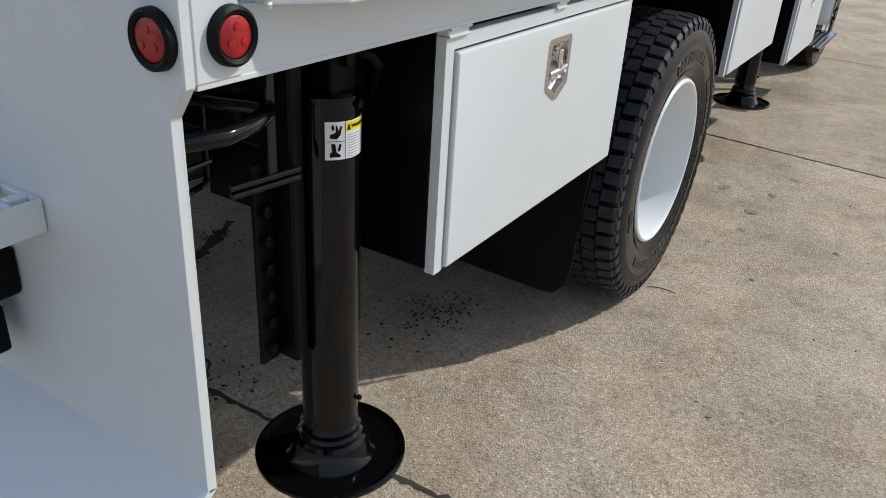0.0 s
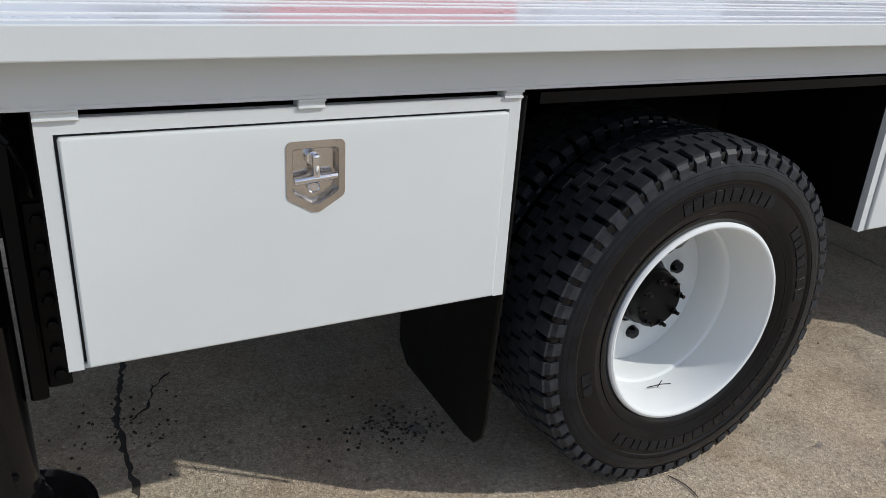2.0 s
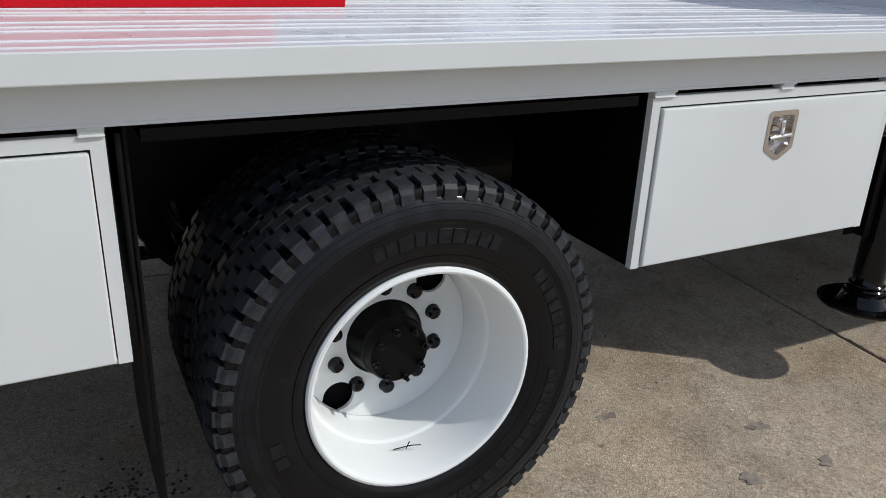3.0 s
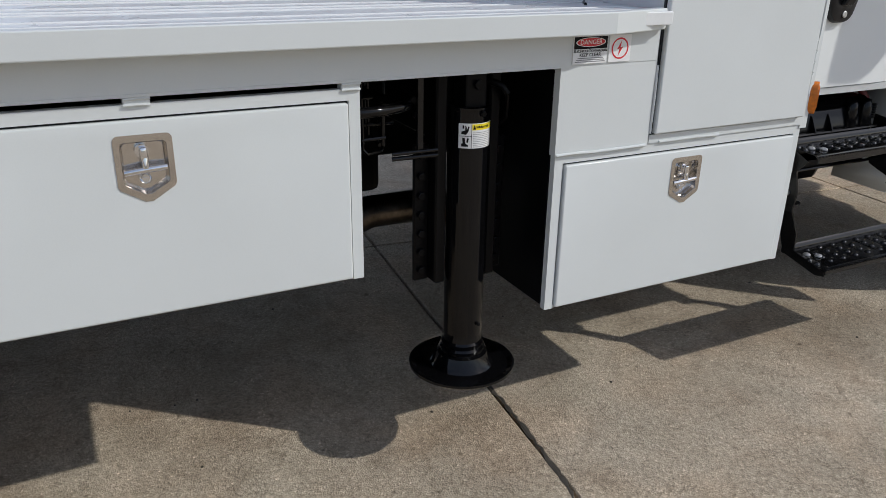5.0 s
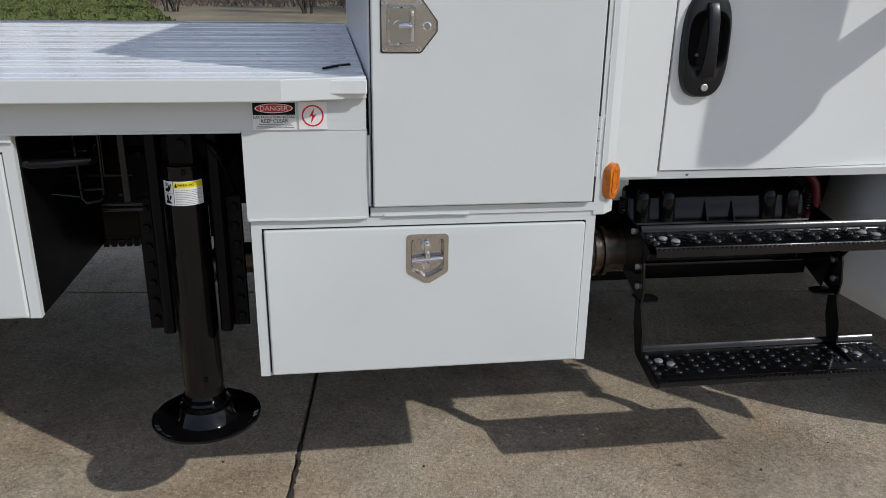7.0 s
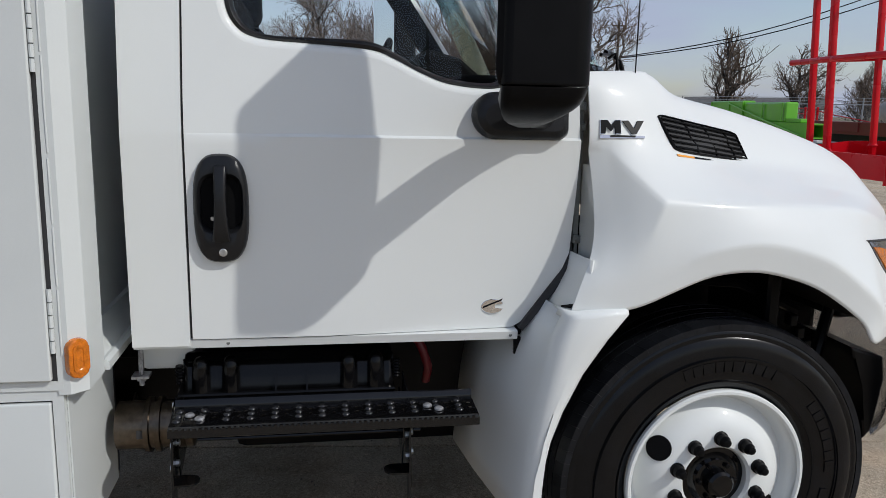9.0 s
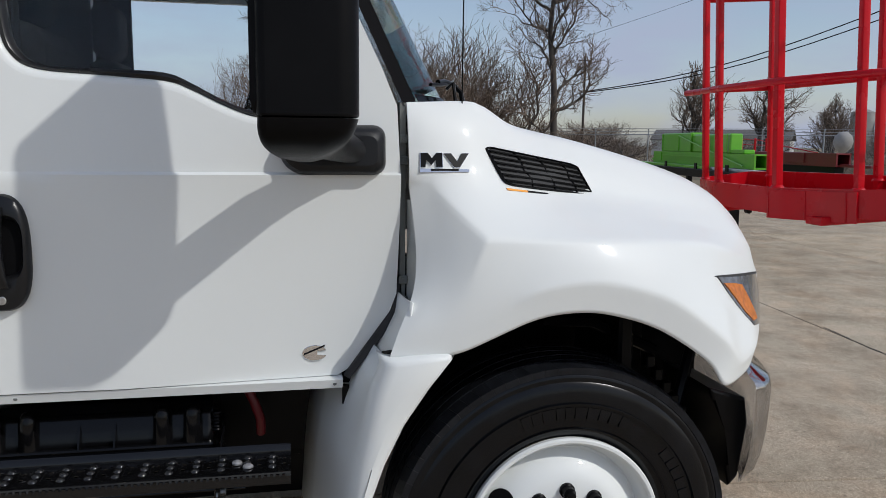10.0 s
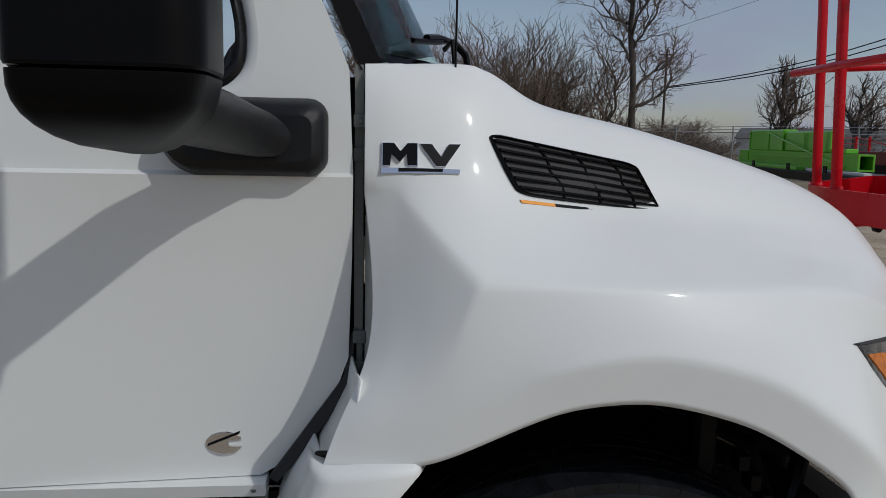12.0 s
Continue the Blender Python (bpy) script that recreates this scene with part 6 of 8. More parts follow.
for k in range(6):
    w = 0.12 + k * 0.152
    bm = B()
    prev = None
    for j in range(13):
        v = 0.02 + 0.96 * j / 12
        p, o = on_bonnet(v, w)
        u = (on_bonnet(v, w + 0.05)[0] - p).normalized()
        cur = [bm.verts.new(p + o * a + u * b) for a, b in ((-0.001, -0.002), (0.0045, -0.0035), (0.0055, 0.0015), (-0.001, 0.003))]
        if prev:
            for i in range(4):
                bm.faces.new((prev[i], prev[(i + 1) % 4], cur[(i + 1) % 4], cur[i]))
        else:
            bm.faces.new(cur)
        prev = cur
    bm.faces.new(prev)
    part("vent_slat", bm, PLASTIC, vent)
for v in (0.3, 0.55, 0.8):
    bm = B()
    prev = None
    for j in range(5):
        p, o = on_bonnet(v + (0.03 if j % 2 else 0), 0.03 + 0.94 * j / 4)
        cur = [bm.verts.new(p + o * a + Vector((0, b, 0))) for a, b in ((-0.001, -0.002), (0.002, -0.002), (0.002, 0.002), (-0.001, 0.002))]
        if prev:
            for i in range(4):
                bm.faces.new((prev[i], prev[(i + 1) % 4], cur[(i + 1) % 4], cur[i]))
        prev = cur
    part("vent_rib", bm, PLASTIC, vent)


def strip(nm, v0, v1, w0, w1, h, material, parent, lab=""):
    bm = B()
    prev = None
    for j in range(7):
        v = v0 + (v1 - v0) * j / 6
        a, o = on_bonnet(v, w0)
        b, _ = on_bonnet(v, w1)
        cur = [bm.verts.new(a + o * (h - 0.004)), bm.verts.new(a + o * h), bm.verts.new(b + o * h), bm.verts.new(b + o * (h - 0.004))]
        if prev:
            for i in range(3):
                bm.faces.new((prev[i], prev[i + 1], cur[i + 1], cur[i]))
        prev = cur
    return part(nm, bm, material, parent, lab)


lab = strip("warning_strip", 0.20, 0.43, -0.150, -0.098, 0.0016, INK, truck, "narrow orange and black warning strip under the vent")
strip("strip_orange", -0.02, 0.20, -0.150, -0.098, 0.0016, ORANGE, lab)
strip("strip_print", 0.43, 1.02, -0.150, -0.122, 0.0016, GREYINK, lab)

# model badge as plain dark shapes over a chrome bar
def on_skin(bm, outline, h0, h1):
    """A flat outline in (y, z) laid onto the bonnet's flank, h0 to h1 proud."""
    lo = [bm.verts.new(lay((-0.2, y, z + 0.009), Vector((1, 0, 0)), h0)[0]) for y, z in outline]
    hi = [bm.verts.new(lay((-0.2, y, z + 0.009), Vector((1, 0, 0)), h1)[0]) for y, z in outline]
    bm.faces.new(hi)
    for i in range(len(lo)):
        bm.faces.new((lo[i], lo[(i + 1) % len(lo)], hi[(i + 1) % len(lo)], hi[i]))


bm = B()
on_skin(bm, [(6.098, 1.600), (6.165, 1.600), (6.236, 1.600), (6.236, 1.607), (6.165, 1.609), (6.098, 1.610)], -0.002, 0.005)
badge = part("badge", bm, CHROME, truck, "chrome and black model badge")
for shape in ([(6.100, 1.614), (6.113, 1.614), (6.115, 1.634), (6.130, 1.620), (6.142, 1.634), (6.144, 1.614), (6.160, 1.614), (6.160, 1.652), (6.143, 1.652), (6.131, 1.638), (6.120, 1.652), (6.100, 1.652)],
              [(6.166, 1.651), (6.186, 1.651), (6.203, 1.628), (6.217, 1.651), (6.238, 1.651), (6.210, 1.613), (6.194, 1.613)]):
    cyb = sum(p[0] for p in shape) / len(shape)
    bm = B()
    on_skin(bm, [(cyb + (y - cyb) * 1.05, 1.633 + (z - 1.633) * 1.06) for y, z in shape], -0.002, 0.004)
    part("badge_edge", bm, CHROME, badge)
    bm = B()
    on_skin(bm, shape, -0.002, 0.0055)
    part("badge_shape", bm, INK, badge)
bm = B()
on_skin(bm, [(6.128, 1.6035), (6.165, 1.6032), (6.205, 1.6030), (6.205, 1.6075), (6.165, 1.6085), (6.128, 1.609)], 0.0, 0.0062)
part("badge_print", bm, INK, badge)

# headlamp let into the wing's corner
def shell_patch(nm, outline, h, material, parent, lab=""):
    """A closed outline in space, filled and laid onto the skin."""
    bm = B()
    ring = []
    for i, p in enumerate(outline):
        q = outline[(i + 1) % len(outline)]
        for k in range(6):
            ring.append(Vector(p).lerp(Vector(q), k / 6))
    mid = sum(ring, Vector()) / len(ring)
    rows = []
    for s in (1.0, 0.98, 0.75, 0.5, 0.25):
        rows.append([bm.verts.new(lay(mid.lerp(p, s), None, h if s < 1 else -0.004)[0]) for p in ring])
    c = bm.verts.new(lay(mid, None, h)[0])
    n = len(ring)
    for a, b in zip(rows, rows[1:]):
        for i in range(n):
            bm.faces.new((a[i], a[(i + 1) % n], b[(i + 1) % n], b[i]))
    for i in range(n):
        bm.faces.new((rows[-1][i], rows[-1][(i + 1) % n], c))
    return part(nm, bm, material, parent, lab, 60)


lamp = shell_patch("headlamp", [(-0.192, 7.006, 1.297), (-0.275, 7.120, 1.283), (-0.359, 7.220, 1.272), (-0.450, 7.300, 1.258), (-0.450, 7.315, 1.200), (-0.400, 7.290, 1.130), (-0.345, 7.255, 1.108), (-0.267, 7.190, 1.122), (-0.245, 7.143, 1.161), (-0.204, 7.046, 1.251)], 0.004, LAMPGLASS, truck, "headlamp with amber turn signal and clear lens")
shell_patch("turn_signal", [(-0.202, 7.031, 1.276), (-0.244, 7.088, 1.268), (-0.287, 7.146, 1.254), (-0.294, 7.168, 1.226), (-0.306, 7.221, 1.137), (-0.268, 7.184, 1.137), (-0.249, 7.142, 1.171), (-0.230, 7.096, 1.219)], 0.0065, AMBER, lamp)
shell_patch("lamp_lip", [(-0.184, 6.994, 1.302), (-0.275, 7.120, 1.290), (-0.359, 7.220, 1.279), (-0.452, 7.302, 1.265), (-0.450, 7.300, 1.258), (-0.359, 7.220, 1.271), (-0.275, 7.120, 1.282), (-0.196, 7.008, 1.295)], 0.006, SEAM, lamp)

# chrome bumper that wraps round the corner
bm = B()
prof = [(-0.045, 1.012), (-0.030, 0.990), (-0.004, 0.966), (0.024, 0.952), (0.032, 0.942), (0.035, 0.925), (0.034, 0.86), (0.029, 0.78), (0.018, 0.70), (0.0, 0.64), (-0.030, 0.598), (-0.045, 0.588)]
path = [(-0.240, 7.170), (-0.246, 7.196), (-0.268, 7.226), (-0.325, 7.262), (-0.42, 7.302), (-0.55, 7.345), (-0.80, 7.42), (CX, 7.50)]
path = path + [(both(x), y) for x, y in reversed(path[:-1])]
rows = []
for i, (x, y) in enumerate(path):
    a, b = path[max(i - 1, 0)], path[min(i + 1, len(path) - 1)]
    t = Vector((b[0] - a[0], b[1] - a[1])).normalized()
    nrm = Vector((-t.y, t.x))
    if nrm.y < 0 and i not in (0, len(path) - 1):
        nrm = -nrm
    if i == 0:
        nrm = Vector((1, 0.1))
    if i == len(path) - 1:
        nrm = Vector((-1, 0.1))
    rows.append([bm.verts.new((x + nrm.x * o, y + nrm.y * o, z)) for o, z in prof])
for p, q in zip(rows, rows[1:]):
    for i in range(len(prof) - 1):
        bm.faces.new((p[i], p[i + 1], q[i + 1], q[i]))
bmesh.ops.solidify(bm, geom=bm.faces[:], thickness=0.004)
part("bumper", bm, CHROME, truck, "polished chrome front bumper", 50)
bm = B()
box(bm, (both(-0.5), 7.15, 0.95), (-0.5, 7.36, 1.25), 0.03, 2)
part("grille", bm, SATIN, truck)

# ---------- cab steps ----------
def step(z, x0, x1, y0, y1, lip):
    """Cab step: folded rear and front lips, and between them a plate punched with raised holes."""
    bm = B()
    prism(bm, [(x0, z), (x0, z + 0.018), (x0 + 0.012, z + 0.026), (x0 + 0.020, z + 0.018), (x0 + 0.024, z + 0.004), (x0 + 0.022, z - 0.006), (x0 + 0.002, z - 0.006)], "y", y0, y1)
    prism(bm, [(x1 - 0.018, z - 0.0035), (x1 - 0.012, z - 0.004), (x1, z - 0.010), (x1 + 0.002, z - lip), (x1 - 0.004, z - lip - 0.004), (x1 - 0.006, z - 0.015), (x1 - 0.018, z - 0.009)], "y", y0, y1)
    s = part("cab_step", bm, STEPBLACK, truck, "black perforated cab step tread")
    rows, cols = (3 if x1 - x0 < 0.17 else 4), 2 * round((y1 - y0) / 0.0665)
    pitch = (x1 - x0 - 0.06) / rows
    slope = lambda x: z + 0.004 - 0.009 * (x - x0) / (x1 - x0)
    wide = (y1 - y0) / cols
    bm = B()

    def quad(p):
        bm.faces.new([bm.verts.new((x, y, slope(x))) for x, y in p])

    hole = 0.0062
    spots = []
    for j in range(cols):
        ya, yb = y0 + j * wide, y0 + (j + 1) * wide
        yc = (ya + yb) / 2
        if j % 2 == 0:
            quad([(x0 + 0.018, ya), (x1 - 0.014, ya), (x1 - 0.014, yb), (x0 + 0.018, yb)])
            spots += [(x0 + 0.042 + pitch * i, yc) for i in range(rows)]
            continue
        xs_ = [x0 + 0.042 + pitch * (i + 0.5) for i in range(rows - 1)]
        edges = [xs_[0] - pitch / 2] + [x + pitch / 2 for x in xs_]
        quad([(x0 + 0.018, ya), (edges[0], ya), (edges[0], yb), (x0 + 0.018, yb)])
        quad([(edges[-1], ya), (x1 - 0.014, ya), (x1 - 0.014, yb), (edges[-1], yb)])
        for i, x in enumerate(xs_):
            frame_pts = [(edges[i + 1], yc), (edges[i + 1], yb), (x, yb), (edges[i], yb), (edges[i], yc), (edges[i], ya), (x, ya), (edges[i + 1], ya)]
            ring_pts = [(x + hole * math.cos(q), yc + hole * math.sin(q)) for q in (math.pi * k / 4 for k in range(8))]
            for k in range(8):
                quad([frame_pts[k], frame_pts[(k + 1) % 8], ring_pts[(k + 1) % 8], ring_pts[k]])
    bmesh.ops.remove_doubles(bm, verts=bm.verts, dist=1e-5)
    bmesh.ops.solidify(bm, geom=bm.faces[:], thickness=0.002)
    part("tread_plate", bm, STEPBLACK, s)
    button = None
    for x, y in spots:
        m = Matrix.Translation((x, y, slope(x)))
        if button is None:
            bm = B()
            lathe(bm, [(-0.001, 0.0125), (0.0030, 0.0108), (0.0060, 0.0078), (0.0074, 0.0040), (0.0077, 0.0005)], (x, y, slope(x)), "z", 12, caps=False)
            button = part("tread_button", bm, STUD, s, "", 60)
            at0 = m
        else:
            link("tread_button", button.data, m @ at0.inverted() @ PLACE[button.name], s)
    bm = B()
    for k in range(int((y1 - y0) / 0.0155)):
        box(bm, (x1 - 0.006, y0 + 0.004 + k * 0.0155, z - 0.010), (x1 + 0.0015, y0 + 0.0120 + k * 0.0155, z - 0.0052))
    part("step_teeth", bm, STEPBLACK, s)
    for y in (y0 + 0.06, y1 - 0.13):
        for d in (-0.012, 0.018):
            bm = B()
            lathe(bm, [(0, 0.0140), (0.004, 0.0138), (0.0075, 0.0095), (0.008, 0.003)], (x0 + 0.085 + d * 0.9, y + d, z + 0.001), "z", 12)
            part("step_screw", bm, SCREW, s)
    return s


step(0.822, -0.228, -0.078, 4.872, 5.735, 0.030)
step(0.436, -0.160, 0.036, 4.872, 5.700, 0.022)
for y in (4.866, 5.540):
    bm = B()
    prism(bm, [(-0.36, 0.86), (-0.225, 0.84), (-0.115, 0.79), (-0.155, 0.745), (-0.135, 0.66), (-0.145, 0.60), (-0.105, 0.52), (-0.105, 0.455), (0.034, 0.425), (0.036, 0.408), (0.0, 0.40), (-0.150, 0.435), (-0.185, 0.53), (-0.190, 0.62), (-0.36, 0.68)], "y", y, y + 0.006, 0.001, 1)
    part("step_bracket", bm, STEPBLACK, truck, "black folded steel step bracket")
    for x, z in ((-0.19, 0.72), (-0.175, 0.66), (-0.25, 0.82)):
        bm = B()
        bolt(bm, (x, y, z), "y", 0.010, -0.008)
        part("bracket_bolt", bm, ZINC, truck)
    for x, z in ((-0.20, 0.725), (-0.185, 0.67)):
        bm = B()
        bolt(bm, (x, y + 0.006, z), "y", 0.010, 0.010)
        part("bracket_bolt", bm, ZINC, truck)
    bm = B()
    sg = 1 if y < 5 else -1
    prism(bm, [(x, y + sg * d) for x, d in ((-0.215, -0.002), (-0.150, -0.002), (-0.150, 0.045), (-0.158, 0.062), (-0.172, 0.070), (-0.193, 0.070), (-0.207, 0.062), (-0.215, 0.045))], "z", 0.612, 0.617)
    part("bracket_foot", bm, STEPBLACK, truck)
    bm = B()
    prism(bm, [(-0.33, 0.82), (-0.20, 0.80), (-0.19, 0.70), (-0.215, 0.617), (-0.33, 0.66)], "y", y + sg * 0.010, y + sg * 0.014)
    part("bracket_gusset", bm, STEPBLACK, truck)
bm = B()
box(bm, (-0.36, 4.85, 0.70), (-0.345, 5.62, 0.74), 0.003, 1)
part("step_rail", bm, SATIN, truck)
# battery cover with humps and ribs
bm = B()
prism(bm, [(-0.62, 0.815), (-0.348, 0.815), (-0.342, 0.825), (-0.356, 0.896), (-0.364, 0.906), (-0.376, 0.909), (-0.382, 0.922), (-0.394, 0.932), (-0.62, 0.940)], "y", 4.872, 5.512, 0.014, 3)
bat = part("battery_cover", bm, COVER, truck, "black moulded battery box cover")
for y in (4.926, 5.014, 5.372, 5.456):
    bm = B()
    lathe(bm, [(0.0, 0.0300), (0.052, 0.0275), (0.078, 0.0265), (0.094, 0.0235), (0.104, 0.0185), (0.110, 0.0120), (0.112, 0.002)], (-0.352, y, 0.820), "z", 20)
    part("cover_hump", bm, COVER, bat, "", 60)
for y in (5.148, 5.243):
    bm = B()
    prism(bm, [(-0.36, 0.823), (-0.318, 0.823), (-0.350, 0.885)], "y", y - 0.0025, y + 0.0025)
    part("cover_rib", bm, COVER, bat)
bm = B()
box(bm, (-0.64, 4.87, 0.66), (-0.345, 5.52, 0.815), 0.02, 3)
part("battery_box", bm, SATIN, truck)
bm = B()
prism(bm, [(-0.40, 0.814), (-0.322, 0.814), (-0.318, 0.818), (-0.322, 0.823), (-0.40, 0.823)], "y", 4.868, 5.515, 0.002, 1)
part("cover_flange", bm, COVER, bat)
bm = B()
rod(bm, [(-0.345, 4.875, 0.668), (-0.345, 5.60, 0.668)], 0.006, 8)
part("tray_edge", bm, BLACK, truck)
for y in (4.862, 5.522):
    bm = B()
    for k in range(6):
        lathe(bm, [(0, 0.011), (0.004, 0.013), (0.008, 0.011)], (-0.36, y, 0.845 + k * 0.010), "z", 10)
    part("latch_spring", bm, SATIN, bat)
# after-treatment can behind the cabinet corner
bm = B()
lathe(bm, [(0.015, 0.05), (0.018, 0.073), (0.10, 0.073), (0.24, 0.073), (0.25, 0.05)], (-0.37, 4.66, 0.715), "y", 40)
can = part("exhaust_can", bm, EXHAUST, truck, "heat-tinted stainless exhaust canister")
for y in (4.768, 4.800):
    bm = B()
    lathe(bm, [(-0.009, 0.073), (-0.007, 0.084), (0.007, 0.084), (0.009, 0.073)], (-0.37, y, 0.715), "y", 40)
    part("clamp_band", bm, EXHAUST, can)
for y in (4.752,):
    bm = B()
    box(bm, (-0.300, y - 0.010, 0.700), (-0.2945, y + 0.010, 0.725))
    part("can_tag", bm, SEAM, can)
# hoses under the cab
for k, (x, y, z) in enumerate(((-0.50, 5.63, 0.87),)):
    bm = B()
    rod(bm, [(x - 0.05, y - 0.06, z + 0.14), (x, y - 0.045, z + 0.09), (x + 0.03, y - 0.01, z + 0.03), (x + 0.02, y + 0.012, z - 0.04), (x - 0.02, y + 0.01, z - 0.10)], 0.015, 10)
    part("red_hose", bm, DARKRED, truck, "red coolant hose")
bm = B()
rod(bm, [(-0.36, 4.752, 1.0), (-0.36, 4.752, 0.845)], 0.008, 8)
box(bm, (-0.385, 4.727, 0.872), (-0.335, 4.777, 0.880))
bolt(bm, (-0.36, 4.752, 0.872), "z", 0.014, -0.012)
part("mount_bolt", bm, SCREW, truck)
bm = B()
box(bm, (-0.70, 4.74, 0.875), (-0.40, 4.90, 1.02), 0.02, 2)
part("cab_mount", bm, CABWHITE, truck)
bm = B()
box(bm, (-1.9, 4.9, 0.62), (-0.66, 5.9, 0.98), 0.03, 2)
part("engine_block", bm, SATIN, truck)
# Unseen box, added to stop a sun patch on the ground under the engine.
bm = B()
box(bm, (-1.85, 6.62, 0.48), (-0.84, 7.33, 0.97), 0.03, 2)
part("under_engine_sun_block", bm, SATIN, truck)
# exhaust pipe seen through the forward opening
bm = B()
rod(bm, [(-0.92, 4.6, 0.55), (-0.92, 3.75, 0.54), (-0.92, 3.52, 0.54), (-0.93, 3.42, 0.50), (-0.94, 3.33, 0.42), (-0.945, 3.30, 0.37)], 0.062, 20)
part("tail_pipe", bm, EXHAUST, truck, "heat-stained steel tail pipe")
bm = B()
lathe(bm, [(-0.55, 0.05), (-0.52, 0.14), (0.5, 0.14), (0.52, 0.05)], (-1.1, 2.75, 0.74), "y", 24)
part("air_tank", bm, SATIN, truck)
# Stand-in for an unidentified dark mass, added to lower the brightness behind.
bm = B()
box(bm, (-1.15, 3.02, 0.675), (-0.74, 3.50, 1.02), 0.03, 2)
for k in range(9):
    box(bm, (-0.80, 3.10 + k * 0.026, 0.655), (-0.75, 3.118 + k * 0.026, 0.68))
part("underbody_mass", bm, SATIN, truck)
# Made-up dark box that hides the bright ground under the rear deck.
bm = B()
box(bm, (-1.2, -0.46, 0.70), (-0.74, 0.36, 1.02), 0.03, 2)
part("rear_light_block", bm, SATIN, truck)
bm = B()
rod(bm, [(CX, 1.8, 0.62), (CX, 4.6, 0.80)], 0.055, 14)
part("drive_shaft", bm, SATIN, truck)

# ---------- rear end ----------
bm = B()
prism(bm, [(both(0.010), 1.20), (both(0.010), 1.62), (0.012, 1.62), (0.012, 1.205), (-0.020, 1.165), (-0.020, 0.585), (both(-0.02), 0.585)], "y", -0.570, -0.553, 0.002, 1)
plate = part("rear_plate", bm, WHITE, truck, "white diamond-plate rear panel")
bm = B()
box(bm, (-0.06, -0.553, 1.205), (0.0115, -0.48, 1.62), 0.003, 1)
part("corner_post", bm, WHITE, truck)
bm = B()
prism(bm, [(-0.570, 0.590), (-0.553, 0.585), (-0.80, 0.395), (-0.812, 0.405)], "x", both(-0.02), -0.020)
part("rear_apron", bm, WHITE, plate)
rnd = random.Random(9)
bm = B()
for i in range(26):
    for j in range(30):
        x, z = -0.05 - i * 0.030 - (0.015 if j % 2 else 0), 0.62 + j * 0.030
        if z > 1.24 and x > -0.12 or (x < -0.30 and 0.87 < z < 1.0):
            continue
        a = radians(45 if (i + j) % 2 else -45)
        c, s = math.cos(a), math.sin(a)
        q = [(0.010, 0), (0, 0.0032), (-0.010, 0), (0, -0.0032)]
        v = [bm.verts.new((x + p * c - r * s, -0.5702, z + p * s + r * c)) for p, r in q]
        t = bm.verts.new((x, -0.5713, z))
        for k in range(4):
            bm.faces.new((v[k], v[(k + 1) % 4], t))
tagged(part("diamond_tread", bm, WHITE, plate), kind="stuff")


def marker(name, c, axis, sgn, parent):
    bm = B()
    lathe(bm, [(0, 0.036), (sgn * 0.010, 0.035), (sgn * 0.013, 0.031), (sgn * 0.010, 0.026), (sgn * 0.004, 0.024)], c, axis, 36)
    g = part(name, bm, FLAP, truck, "round red tail lamp in black rubber ring")
    bm = B()
    lathe(bm, [(sgn * 0.003, 0.0255), (sgn * 0.009, 0.0245), (sgn * 0.0115, 0.018), (sgn * 0.012, 0.004)], c, axis, 36)
    part("lens", bm, REDLENS, g, "red ribbed lens")
    for k in range(3):
        a = radians(90 + 120 * k)
        u, v = 0.012 * math.cos(a), 0.012 * math.sin(a)
        bm = B()
        cc = (c[0], c[1] + u, c[2] + v) if axis == "x" else (c[0] + u, c[1], c[2] + v)
        lathe(bm, [(sgn * 0.008, 0.006), (sgn * 0.0128, 0.005), (sgn * 0.0132, 0.002)], cc, axis, 12)
        part("lens_bead", bm, REDLENS, g)


marker("tail_lamp", (0.0115, -0.497, 1.256), "x", 1, truck)
marker("tail_lamp", (-0.028, -0.570, 1.256), "y", -1, truck)
# grated side step and trailer sockets
bm = B()
box(bm, (-1.1, -0.80, 0.930), (-0.315, -0.792, 0.985), 0.003, 1)
box(bm, (-0.323, -0.7915, 0.930), (-0.315, -0.571, 0.985), 0.003, 1)
gs = part("rear_step", bm, WHITE, truck, "white grip-strut rear step")
for j in range(6):
    bm = B()
    y = -0.785 + j * 0.042
    box(bm, (-1.1, y - 0.006, 0.972), (-0.3235, y + 0.006, 0.984), 0.002, 1)
    part("grip_slat", bm, WHITE, gs)
for i in range(11):
    for j in range(5):
        bm = B()
        x = -0.345 - i * 0.07 - (0.035 if j % 2 else 0.0)
        y = -0.779 + j * 0.042
        box(bm, (x - 0.010, y, 0.970), (x + 0.010, y + 0.030, 0.9875), 0.002, 1)
        part("grip_tooth", bm, WHITE, gs)
bm = B()
box(bm, (-0.56, -0.66, 0.79), (-0.42, -0.571, 0.875), 0.008, 2)
so = part("trailer_socket", bm, PLASTIC, truck, "black trailer light socket")
bm = B()
box(bm, (-0.56, -0.69, 0.69), (-0.435, -0.60, 0.775), 0.006, 2)
part("socket_lid", bm, PLASTIC, so)
bm = B()
rod(bm, [(-0.432, -0.64, 0.722), (-0.418, -0.64, 0.722)], 0.010, 10)
part("socket_pin", bm, ZINC, so)

